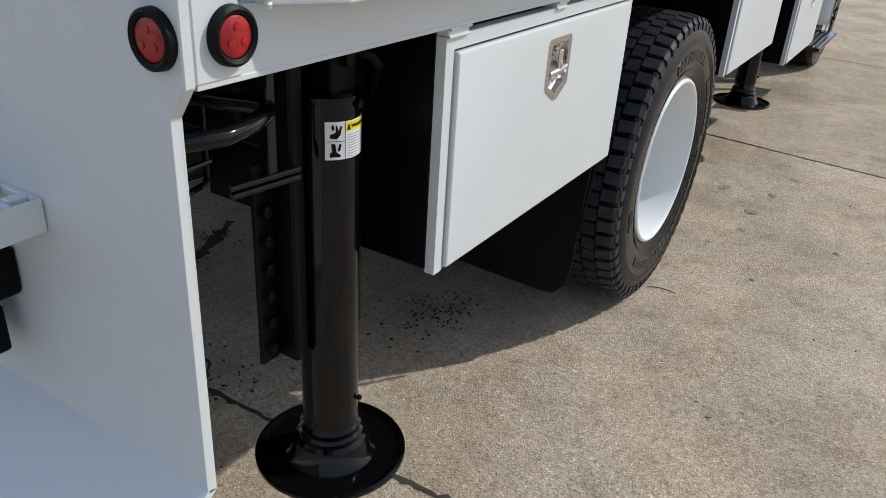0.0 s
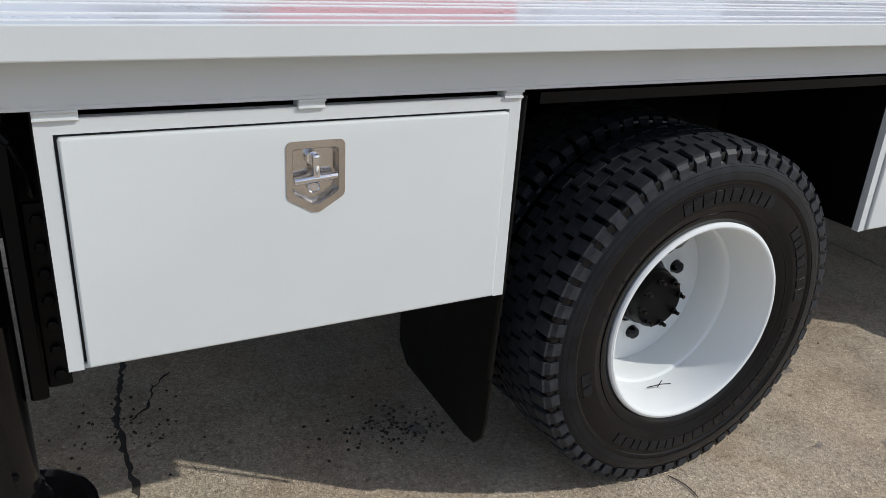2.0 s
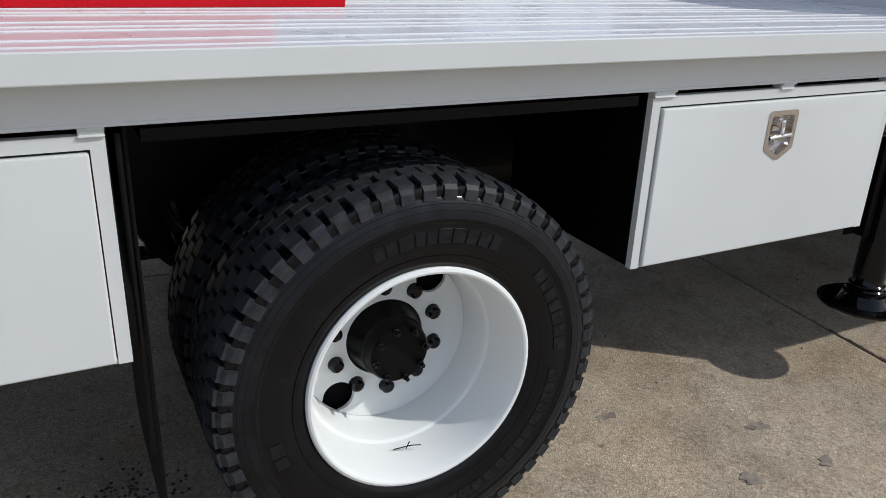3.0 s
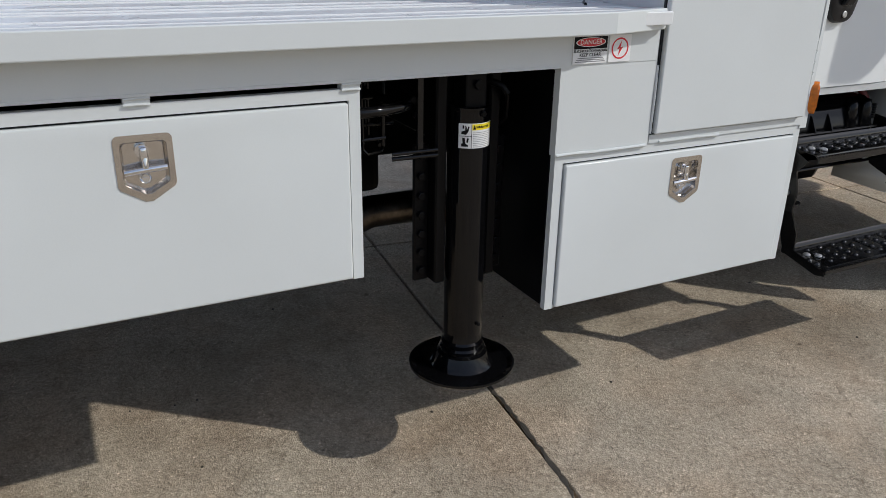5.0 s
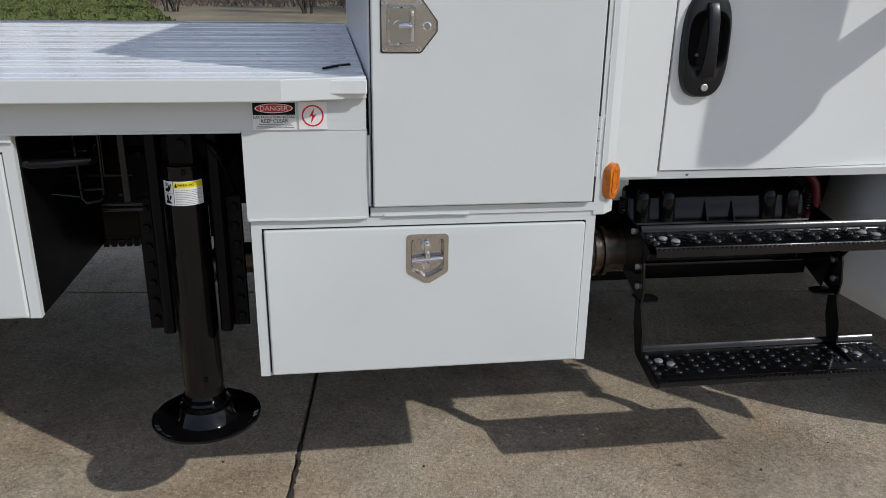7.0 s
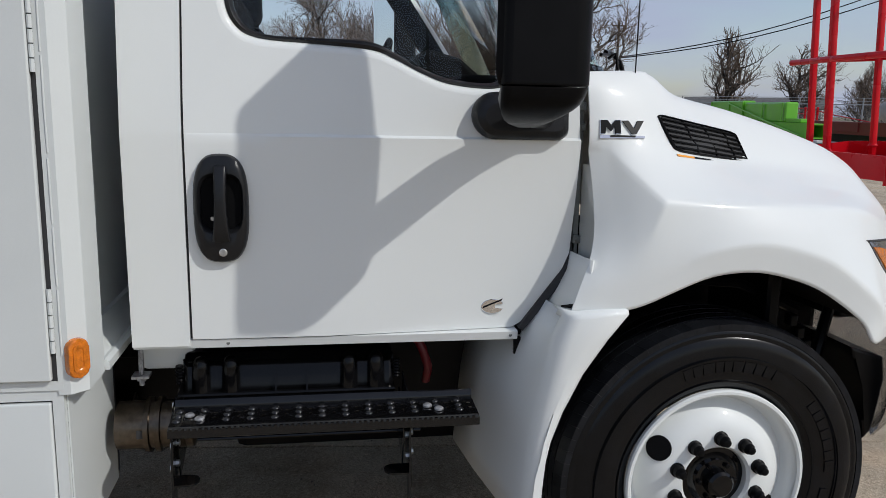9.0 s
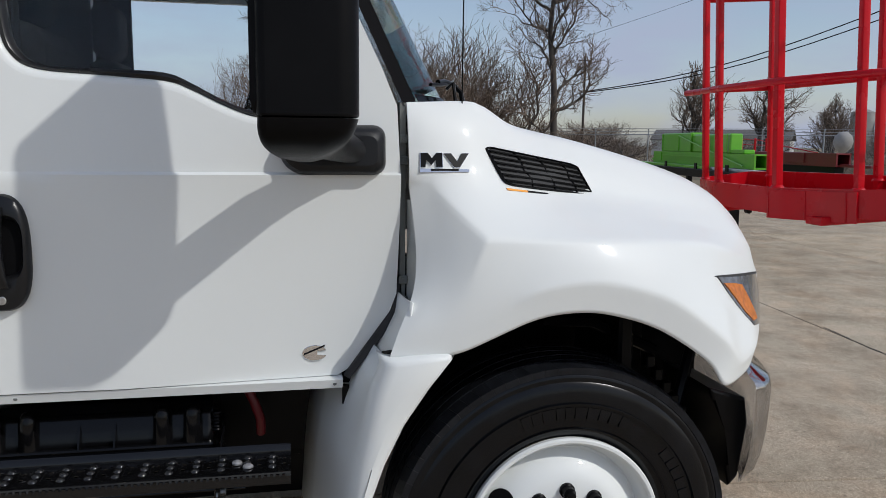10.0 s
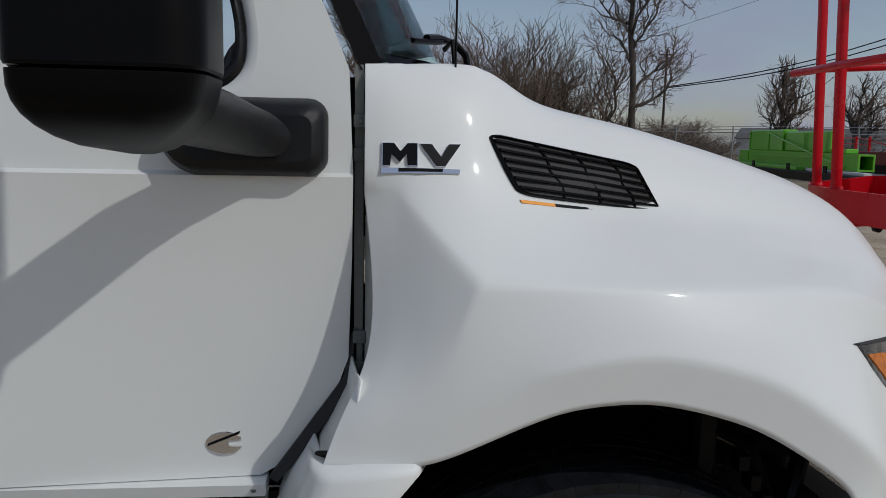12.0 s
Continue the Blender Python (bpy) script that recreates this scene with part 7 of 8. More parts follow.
# ---------- boom, turret and work basket ----------
bm = B()
box(bm, (-1.68, 0.45, 1.334), (-0.76, 1.658, 1.365), 0.004, 1)
turret = part("boom_turret", bm, RED, truck, "red painted boom turret on the deck")
bm = B()
box(bm, (-1.50, 0.62, 1.366), (-0.94, 1.50, 1.90), 0.03, 2)
box(bm, (-1.42, 0.75, 1.90), (-1.02, 1.35, 2.95), 0.03, 2)
part("turret_column", bm, RED, turret)
bm = B()
box(bm, (CX - 0.13, 0.6, 2.96), (CX + 0.13, 7.95, 3.24), 0.02, 2)
part("boom", bm, RED, truck, "red box-section boom over the cab")
bm = B()
box(bm, (CX - 0.06, 7.80, 2.716), (CX + 0.06, 7.92, 2.98), 0.01, 1)
part("boom_hanger", bm, RED, truck)
BZ = 1.412
tray = [(-1.845, 7.855), (-1.74, 7.80), (-1.53, 7.752), (-1.05, 7.742), (-0.90, 7.802), (-0.722, 7.885), (-0.40, 8.15), (-0.55, 8.40), (-1.10, 8.32), (-1.72, 8.225), (-1.83, 8.12)]
bm = B()
prism(bm, tray, "z", BZ, BZ + 0.006)
basket = part("work_basket", bm, RED, truck, "glossy red steel work basket with tall posts and rails")
bm = B()
o = [(-1.15 + (x + 1.15) * 1.006, 7.98 + (y - 7.98) * 1.03) for x, y in tray]
rows = [[bm.verts.new((x, y, z + (0.018 if y > 8.0 and z > BZ + 0.05 else 0.0))) for x, y in lp] for lp, z in ((o, BZ - 0.004), (o, BZ + 0.108), (tray, BZ + 0.108), (tray, BZ + 0.007))]
for p, q in zip(rows, rows[1:]):
    for i in range(len(o)):
        bm.faces.new((p[i], p[(i + 1) % len(o)], q[(i + 1) % len(o)], q[i]))
part("toe_board", bm, RED, basket)
# deeper kick plate along the front, ending behind the second post
bm = B()
prism(bm, [(-1.070, 7.728), (-0.985, 7.752), (-0.90, 7.788), (-0.708, 7.872), (-0.712, 7.882), (-0.90, 7.798), (-0.987, 7.762), (-1.072, 7.738)], "z", BZ - 0.022, BZ + 0.100)
part("kick_plate", bm, RED, basket)
for x, y in ((-1.062, 7.730), (-0.90, 7.787), (-0.745, 7.855)):
    bm = B()
    rod(bm, [(x, y, BZ - 0.02), (x + 0.001, y - 0.0005, BZ + 0.04), (x, y, BZ + 0.098)], 0.003, 6)
    part("kick_weld", bm, RED, basket)
POSTS = ((-1.74, 7.822, 0.014, 2.408), (-1.527, 7.77, 0.015, 2.66), (-1.047, 7.76, 0.0165, 2.66), (-0.735, 7.9, 0.015, 2.66), (-1.705, 8.165, 0.014, 2.408), (-1.09, 8.285, 0.0155, 2.66), (-0.44, 8.15, 0.0145, 2.66))
for x, y, h, top in POSTS:
    bm = B()
    box(bm, (x - h, y - h, BZ - 0.01), (x + h, y + h, top), 0.004, 2)
    part("basket_post", bm, RED, basket)
    bm = B()
    lathe(bm, [(0, h * 1.75), (0.004, h * 1.7), (0.010, h * 1.45), (0.012, h * 1.2)], (x, y, BZ + 0.104), "z", 10)
    part("foot_weld", bm, RED, basket)
for z in (1.960, 2.66):
    bm = B()
    rod(bm, [(-1.895, 7.800, z), (-1.74, 7.793, z), (-1.527, 7.748, z), (-1.047, 7.735, z), (-0.90, 7.795, z), (-0.725, 7.875, z), (-0.42, 8.12, z)], 0.0155, 10)
    part("basket_rail", bm, RED, basket)
    bm = B()
    rod(bm, [(-1.76, 7.845, z + 0.006), (-1.735, 8.165, z + 0.006), (-1.705, 8.190, z + 0.008), (-1.09, 8.305, z + 0.008), (-0.52, 8.36, z), (-0.42, 8.12, z)], 0.0145, 10)
    part("basket_rail", bm, RED, basket)
bm = B()
rod(bm, [(-1.74, 7.822, 2.408), (-1.705, 8.165, 2.408)], 0.0165, 10)
part("basket_rail", bm, RED, basket)
bm = B()
box(bm, (-1.76, 7.95, 2.424), (-1.73, 8.06, 2.50), 0.004, 1)
part("control_bracket", bm, RED, basket)
for x in (-1.55, -0.85):
    bm = B()
    box(bm, (x - 0.05, 7.79, BZ - 0.035), (x + 0.05, 8.18, BZ - 0.001), 0.004, 1)
    part("basket_bearer", bm, RED, basket)
x = -1.40
bm = B()
rod(bm, [(x - 0.010, 7.85, BZ - 0.028), (x + 0.010, 7.85, BZ - 0.028)], 0.015, 14)
rod(bm, [(x, 7.85, BZ - 0.022), (x, 7.86, BZ - 0.002)], 0.008, 8)
part("basket_caster", bm, SATIN, basket)
bm = B()
box(bm, (CX - 0.05, 7.76, 2.62), (CX + 0.05, 8.20, 2.70), 0.01, 1)
part("basket_mount", bm, RED, basket)
# the basket hangs a little nose-up
PIVOT = Matrix.Translation((0, 7.78, 1.74))
basket.matrix_basis = PIVOT @ Matrix.Rotation(radians(3.1), 4, "X") @ PIVOT.inverted() @ basket.matrix_basis
# tie-down ring on the deck
bm = B()
rod(bm, [(-0.30, 3.975, 1.337), (-0.24, 3.93, 1.338), (-0.19, 3.90, 1.337)], 0.004, 6)
tagged(part("deck_cable", bm, SATIN), "short black cable end on the deck", "cable")

# ---------- surroundings ----------
def skeleton_tree(seed, height, spread, trunk_r, depth, stems=1, frac=0.34, reach=0.34):
    """Bare winter tree: tapered trunk, gnarled limbs, short fine twigs."""
    rnd = random.Random(seed)
    wood, fine = B(), B()
    WOB = (0.20, 0.46, 0.55, 0.58, 0.60, 0.60)
    KIDS = ((5, 7) if frac < 0.5 else (10, 12), (5, 7), (4, 6), (4, 5), (3, 4))

    def grow(p, d, length, r, level):
        pts = [p]
        seg = 9 if level == 0 else 7 if level < 3 else 4
        q, dd = p.copy(), d.copy()
        wob = WOB[level]
        for k in range(seg):
            dd = (d * 0.35 + dd * 0.75 + Vector((rnd.uniform(-wob, wob), rnd.uniform(-wob, wob), rnd.uniform(-wob * 0.5, wob * 0.75)))).normalized()
            q = q + dd * length / seg
            pts.append(q.copy())
        n = 8 if level == 0 else 6 if level == 1 else 4 if level == 2 else 3
        rod(wood if level < 3 else fine, pts, max(r, 0.008), n, max(r * 0.5, 0.005), cap=False)
        if level >= depth:
            return
        for k in range(rnd.randint(*KIDS[level])):
            at = 1.0 if k < 2 else rnd.uniform(0.3, 0.95)
            f = at * seg
            i = min(int(f), seg - 1)
            o = pts[i].lerp(pts[i + 1], f - i)
            tilt = rnd.uniform(0.3, 0.7) if k < 2 else rnd.uniform(0.55, 1.2) * spread
            side = Matrix.Rotation(rnd.uniform(0, 2 * math.pi), 3, dd) @ dd.orthogonal().normalized()
            nd = (dd * math.cos(tilt) + side * math.sin(tilt) + Vector((0, 0, 0.14))).normalized()
            grow(o, nd, length * rnd.uniform(0.5, 0.78) * (reach / frac if level == 0 and stems == 1 else 1.0), r * (0.62 if k < 1 else rnd.uniform(0.34, 0.55)), level + 1)

    for k in range(stems):
        d = Vector((0, 0, 1)) if stems == 1 else Vector((rnd.uniform(-0.6, 0.6), rnd.uniform(-0.6, 0.6), 1)).normalized()
        o = Vector((rnd.uniform(-0.9, 0.9), rnd.uniform(-0.9, 0.9), 0)) if stems > 1 else Vector()
        grow(o, d, height * (frac if stems == 1 else rnd.uniform(0.25, 0.36)), trunk_r, 0 if stems == 1 else 1)
    return wood, fine


def plant(loc, seed, height, spread, r, depth, label, stems=1, frac=0.34, reach=0.36):
    wood, fine = skeleton_tree(seed, height, spread, r, depth, stems, frac, reach)
    t = thing("bare_tree", (0, 0, 0), label, "tree", "trees behind the fence")
    part("trunk", wood, BARK, t, "", 60)
    tagged(part("crown", fine, TWIG, t, "fine leafless brown twigs", 60), kind="stuff")
    t.location = loc
    PLACE[t.name] = Matrix.Translation(loc)
    return t


def out_at(px, py, d):
    """A spot d metres off along a bearing from the truck's front."""
    n = math.hypot(px, py)
    return (1.7 + px / n * d, 5.8 + py / n * d, -0.035)


THICKET = "bare brown thicket tree with several stems"
big = plant((-35.8, 18.89, -0.035), 12, 12.0, 1.0, 0.21, 5, "tall bare winter tree with crooked dark limbs", 1, 0.80, 0.24)
bush_a = plant((-37.29, 16.63, -0.035), 4, 9.5, 0.85, 0.13, 5, THICKET, 6)
bush_b = plant((-38.18, 12.85, -0.035), 21, 10.5, 0.85, 0.14, 5, THICKET, 6)
mid = plant((-46.51, 32.08, -0.035), 15, 8.0, 1.0, 0.22, 4, "broad bare tree beyond the yard fence", 1, 0.5, 0.30)
mid_b = plant((-48.59, 38.74, -0.035), 27, 8.2, 1.0, 0.22, 4, "broad bare tree beyond the yard fence", 1, 0.5, 0.30)


def again(ob, x, y, yaw, sx, sz):
    return copy_thing(ob, pose(x, y, -0.035, 0, 0, yaw) @ Matrix.Diagonal((sx, sx, sz, 1)))


again(bush_b, -39.17, 14.68, 130, 0.9, 0.85)
again(bush_a, -38.67, 10.37, 200, 1.0, 1.0)
again(bush_b, -39.87, 8, 60, 1.0, 0.9)
again(bush_a, -37.88, 20.45, 290, 0.7, 0.42)
again(bush_b, -42.25, 23.77, 20, 0.8, 0.40)
again(bush_a, -47.1, 34.9, 100, 0.7, 0.36)
again(big, -42.64, 6.08, 120, 0.8, 0.75)
again(mid, -43.63, 7.4, 40, 0.9, 0.95)
again(mid, -69.91, 60.93, 40, 0.8, 1.0)
again(mid_b, -61.48, 53.7, 210, 0.7, 0.75)
again(mid_b, -65.45, 72.81, 100, 1.0, 0.95)
again(mid_b, -49.58, 4.87, 80, 1.1, 1.1)
again(bush_a, -38.5, -3.6, 20, 0.42, 0.66)
again(bush_b, -37.5, 2.9, 310, 0.45, 0.72)
rnd = random.Random(77)
for k in range(26):
    q = radians(96 + k * 3.3 + rnd.uniform(-1.2, 1.2))
    ob = (bush_a, bush_b, mid)[k % 3]
    low = 0.62 if ob is mid else 0.46
    again(ob, *out_at(math.cos(q), math.sin(q), rnd.uniform(64, 84))[:2], rnd.uniform(0, 360), rnd.uniform(0.75, 1.05), low * rnd.uniform(0.75, 1.15))
again(mid, *out_at(-0.97, -0.26, 62)[:2], 250, 1.3, 1.4)
again(mid, *out_at(-0.90, -0.44, 66)[:2], 10, 1.3, 1.4)
again(mid_b, *out_at(-0.93, -0.385, 72)[:2], 200, 1.3, 1.4)
# low scrub at the trees' feet
rnd = random.Random(77)
bm = B()
for k in range(2600):
    b0 = rnd.uniform(-0.25, 0.95)
    d = rnd.uniform(46, 62)
    a = math.atan2(b0, -1)
    p = Vector((1.7 + math.cos(a) * d, 5.8 + math.sin(a) * d, 0))
    h = rnd.uniform(0.3, 1.3)
    for j in range(2):
        q = p + Vector((rnd.uniform(-0.8, 0.8), rnd.uniform(-0.8, 0.8), h))
        rod(bm, [p, p.lerp(q, 0.5) + Vector((rnd.uniform(-0.2, 0.2), rnd.uniform(-0.2, 0.2), 0.1)), q], 0.018, 3, 0.006, cap=False)
tagged(part("brush", bm, TWIG, None, "", 60), "brown leafless scrub along the fence", "scrub", kind="stuff")
# a conifer across the field
rnd = random.Random(5)
ct = thing("conifer", (0, 0, 0), "dark green bushy conifer across the field", "tree")
bm = B()
rod(bm, [(0, 0, 0), (0.1, 0, 3), (0, 0.1, 6)], 0.22, 8, 0.05)
part("trunk", bm, BARK, ct)
bm = B()
for k in range(2600):
    z = rnd.uniform(1.2, 7.2)
    rad = 2.6 * (1 - (z - 1.2) / 6.6) ** 0.7 * rnd.uniform(0.25, 1.0)
    a = rnd.uniform(0, 2 * math.pi)
    c = Vector((rad * math.cos(a), rad * math.sin(a), z))
    s = rnd.uniform(0.12, 0.32)
    u = Vector((rnd.uniform(-1, 1), rnd.uniform(-1, 1), rnd.uniform(-0.6, 0.6))).normalized()
    v = u.orthogonal().normalized()
    bm.faces.new([bm.verts.new(c + u * s), bm.verts.new(c + v * s * 0.5), bm.verts.new(c - u * s * 0.6), bm.verts.new(c - v * s * 0.4)])
part("crown", bm, CONIFER, ct, "", 10)
ct.location = out_at(-0.940, -0.332, 60)
PLACE[ct.name] = Matrix.Translation(ct.location)

# rough grass in the field
rnd = random.Random(31)
bm = B()
for k in range(9000):
    d = 18 + 62 * rnd.random() ** 1.3
    a = math.atan2(rnd.uniform(-0.62, -0.25), -1)
    p = Vector((1.7 + math.cos(a) * d, 5.8 + math.sin(a) * d, -0.036))
    h, w = rnd.uniform(0.05, 0.22), rnd.uniform(0.06, 0.3)
    for j in range(2):
        t = rnd.uniform(0, math.pi)
        o = Vector((math.cos(t) * w, math.sin(t) * w, 0))
        bm.faces.new([bm.verts.new(p - o), bm.verts.new(p + o), bm.verts.new(p + o * 0.4 + Vector((0, 0, h))), bm.verts.new(p - o * 0.6 + Vector((0, 0, h * 0.8)))])
tagged(part("grass", bm, GRASS, None, "", 20), "patchy green and dry field grass", "grass", kind="stuff")

# chain-link fences with pipe posts
def fence(a, b, h, step_m):
    a, b = Vector(a), Vector(b)
    f = thing("fence", (a.x, a.y, 0), "galvanised chain-link fence with pipe posts", "fence")
    n = int((b - a).length / step_m)
    bm = B()
    dirv = (b - a).normalized()
    side = Vector((-dirv.y, dirv.x, 0)) * 0.01
    vs = [bm.verts.new(p) for p in (a + side, b + side, b + side + Vector((0, 0, h - 0.3)), a + side + Vector((0, 0, h - 0.3)))]
    bm.faces.new(vs)
    part("wire_mesh", bm, CHAIN, f)
    post = B()
    rod(post, [(0, 0, -0.05), (0, 0, h)], 0.035, 8)
    first = None
    for k in range(n + 1):
        p = a.lerp(b, k / n)
        if first is None:
            bmesh.ops.translate(post, verts=post.verts, vec=p)
            first = part("post", post, GALV, f)
            at0 = p
        else:
            link("post", first.data, Matrix.Translation(p - at0) @ PLACE[first.name], f)
    for z in (h - 0.3, h - 0.15, h):
        bm = B()
        rod(bm, [a + Vector((0, 0, z)), b + Vector((0, 0, z))], 0.024 if z < h - 0.2 else 0.012, 6)
        part("rail", bm, GALV, f)


fence((-50, 1, -0.03), (-22, 44, -0.03), 2.55, 2.6)
fence((-62, -52, -0.03), (-50, 0.5, -0.03), 2.4, 2.8)

# power line on poles
pl = thing("utility_pole", (-40.0, 21.9, 0), "weathered timber utility pole", "pole")
bm = B()
rod(bm, [(-40.0, 21.9, -0.04), (-39.95, 21.9, 6.6)], 0.08, 10, 0.06)
part("pole_shaft", bm, BARK, pl)
bm = B()
box(bm, (-40.06, 21.55, 6.3), (-39.92, 22.25, 6.37))
part("crossarm", bm, BARK, pl)
pw = thing("power_line", (-40.2, 21.2, 4.5), "sagging black overhead cables", "cable")
for z0, z1 in ((4.64, 8.27), (4.59, 7.86)):
    bm = B()
    a, b = Vector((-39.97, 21.95, z0)), Vector((-32.80, 34.14, z1))
    pts = [a + (b - a) * (k / 10) - Vector((0, 0, 0.55 * math.sin(math.pi * k / 10))) for k in range(11)]
    step_out = (pts[-1] - pts[-2])
    pts += [pts[-1] + step_out * 1.1 * k + Vector((0, 0, 0.03 * k * k)) for k in range(1, 14)]
    rod(bm, pts, 0.030, 5)
    part("cable", bm, SATIN, pw)
bm = B()
rod(bm, [(-54.4 + 13.0 * k / 10, 15.7 + 27.3 * k / 10, 6.0 + 9.6 * k / 10 - 0.5 * math.sin(math.pi * k / 10)) for k in range(11)], 0.011, 6)
part("cable", bm, SATIN, pw)

# green boom section on a black rack, dark red section behind it
AXIS = Vector((0.990, -0.1418, 0.0))
DEEP = Vector((0.1418, 0.990, 0.0))
G0 = Vector((-11.4, 12.45, 0.0))


def along(bm, o, u0, u1, v0, v1, z0, z1, bev=0.01):
    """A box laid along the boom's axis: u along it, v across, z up."""
    box(bm, (u0, v0, z0), (u1, v1, z1), bev, 1)
    bmesh.ops.transform(bm, verts=bm.verts, matrix=Matrix(((AXIS.x, DEEP.x, 0, o.x), (AXIS.y, DEEP.y, 0, o.y), (0, 0, 1, 0), (0, 0, 0, 1))))


def piece(nm, o, dims, material, parent, bev=0.006, lab=""):
    bm = B()
    along(bm, o, *dims, bev)
    return part(nm, bm, material, parent, lab)


def at_boom(o, u, v, z):
    return o + AXIS * u + DEEP * v + Vector((0, 0, z))


def tube(nm, o, u0, u1, v0, v1, z0, z1, material, parent, wall=0.022):
    """An open box section: four walls, its end seen hollow."""
    for dims in ((u0, u1, v0, v0 + wall, z0, z1), (u0, u1, v1 - wall, v1, z0, z1), (u0, u1, v0 + wall, v1 - wall, z1 - wall, z1), (u0, u1, v0 + wall, v1 - wall, z0, z0 + wall), (u0, u0 + 0.02, v0 + wall, v1 - wall, z0 + wall, z1 - wall)):
        piece(nm, o, dims, material, parent, 0.0)


gb = thing("boom_section", (G0.x, G0.y, 0), "lime green steel boom section resting on a black rack", "boom section")
tube("green_beam", G0, -0.5, 3.79, 0.0, 0.20, 1.372, 1.580, GREEN, gb)
piece("green_housing", G0, (0.0, 1.45, -0.012, 0.20, 1.581, 1.905), GREEN, gb, 0.02)
piece("green_housing", G0, (1.452, 2.95, 0.006, 0.20, 1.581, 1.872), GREEN, gb, 0.02)
piece("green_housing", G0, (2.952, 3.40, 0.02, 0.18, 1.581, 1.640), GREEN, gb, 0.01)
for u in (0.02, 0.86, 1.43, 2.2, 2.88):
    piece("green_rib", G0, (u, u + 0.035, -0.030, -0.0125, 1.59, 1.895 if u < 1.5 else 1.860), GREEN, gb)
piece("green_flange", G0, (-0.95, 2.3, -0.14, -0.002, 1.330, 1.376), GREEN, gb)
piece("green_flange", G0, (0.1, 2.6, -0.045, -0.001, 1.50, 1.520), GREEN, gb, 0.0)
bm = B()
lo = [at_boom(G0, u, -0.02, z) for u, z in ((-0.62, 1.42), (-0.02, 1.42), (-0.02, 1.56))]
hi = [p + DEEP * 0.03 for p in lo]
va, vb = [bm.verts.new(p) for p in lo], [bm.verts.new(p) for p in hi]
bm.faces.new(va)
bm.faces.new(vb)
for i in range(3):
    bm.faces.new((va[i], va[(i + 1) % 3], vb[(i + 1) % 3], vb[i]))
part("green_gusset", bm, GREEN, gb)
bm = B()
rod(bm, [at_boom(G0, 0.9, -0.04, 1.86), at_boom(G0, 2.2, -0.05, 1.63), at_boom(G0, 3.5, -0.03, 1.41)], 0.012, 6)
part("green_pipe", bm, GREEN, gb)
rk = thing("storage_rack", (G0.x, G0.y, 0), "low black steel storage rack on the concrete", "rack")
piece("rack_deck", G0, (-1.05, 4.3, -0.16, 0.62, 1.20, 1.328), SATIN, rk, 0.01)
for u in (-0.9, -0.1):
    for v in (-0.12, 0.5):
        piece("rack_leg", G0, (u, u + 0.09, v, v + 0.09, -0.03, 1.20), SATIN, rk)
piece("rack_shelf", G0, (-0.9, 0.0, -0.10, 0.56, 0.55, 0.66), SATIN, rk, 0.01)
for u in (0.6, 2.0, 3.2):
    piece("rack_chock", G0, (u, u + 0.10, -0.155, -0.141, 1.30, 1.42), SATIN, rk, 0.0)
pk = thing("plank", (G0.x, G0.y, 0), "pale timber plank lying under the green boom", "plank")
piece("board", G0, (2.6, 4.15, -0.10, 0.0, 1.330, 1.366), SIDING, pk)
R0 = G0 + DEEP * 1.54
rb = thing("boom_section", (R0.x, R0.y, 0), "dark red steel boom section on a low rack", "boom section")
tube("red_beam", R0, -1.2, 3.09, 0.0, 0.22, 1.40, 1.600, DARKRED, rb)
piece("red_tip", R0, (3.09, 3.85, 0.05, 0.17, 1.40, 1.440), DARKRED, rb)
piece("red_plate", R0, (-1.2, 2.2, -0.02, -0.001, 1.44, 1.60), DARKRED, rb)
for u in (-0.47, 0.10, 0.55):
    piece("red_stanchion", R0, (u, u + 0.035, 0.12, 0.155, 1.602, 1.835), RED, rb)
bm = B()
rod(bm, [at_boom(R0, -0.6, 0.14, 1.83), at_boom(R0, 0.3, 0.14, 1.80), at_boom(R0, 1.2, 0.12, 1.70), at_boom(R0, 2.4, 0.08, 1.60)], 0.010, 6)
rod(bm, [at_boom(R0, -0.6, 0.14, 1.72), at_boom(R0, 0.6, 0.14, 1.71)], 0.008, 6)
part("red_handrail", bm, RED, rb)
for u in (-1.1, -0.6):
    piece("rack_leg", R0, (u, u + 0.10, 0.02, 0.20, -0.03, 1.398), SATIN, rb)
piece("rack_bearer", R0, (-1.1, 3.0, 0.04, 0.18, 1.20, 1.398), SATIN, rb)
tk = thing("round_tank", (-16.5, 20.2, 0), "pale round tank on a slim stand", "tank")
bm = B()
lathe(bm, [(-0.03, 0.05), (1.52, 0.05), (1.58, 0.12), (1.68, 0.21), (1.83, 0.25), (1.98, 0.21), (2.08, 0.11), (2.10, 0.02)], (-16.5, 20.2, 0), "z", 28)
part("tank_shell", bm, SILO, tk)
si = thing("grain_silo", (-92.7, 79.3, 0), "pale concrete silo block far beyond the fence", "silo")
bm = B()
lathe(bm, [(-0.03, 1.5), (6.4, 1.5), (6.9, 0.3)], (-91.3, 81.6, 0), "z", 28)
lathe(bm, [(-0.03, 1.1), (5.2, 1.1), (5.6, 0.3)], (-89.8, 83.8, 0), "z", 28)
part("silo_wall", bm, SILO, si)

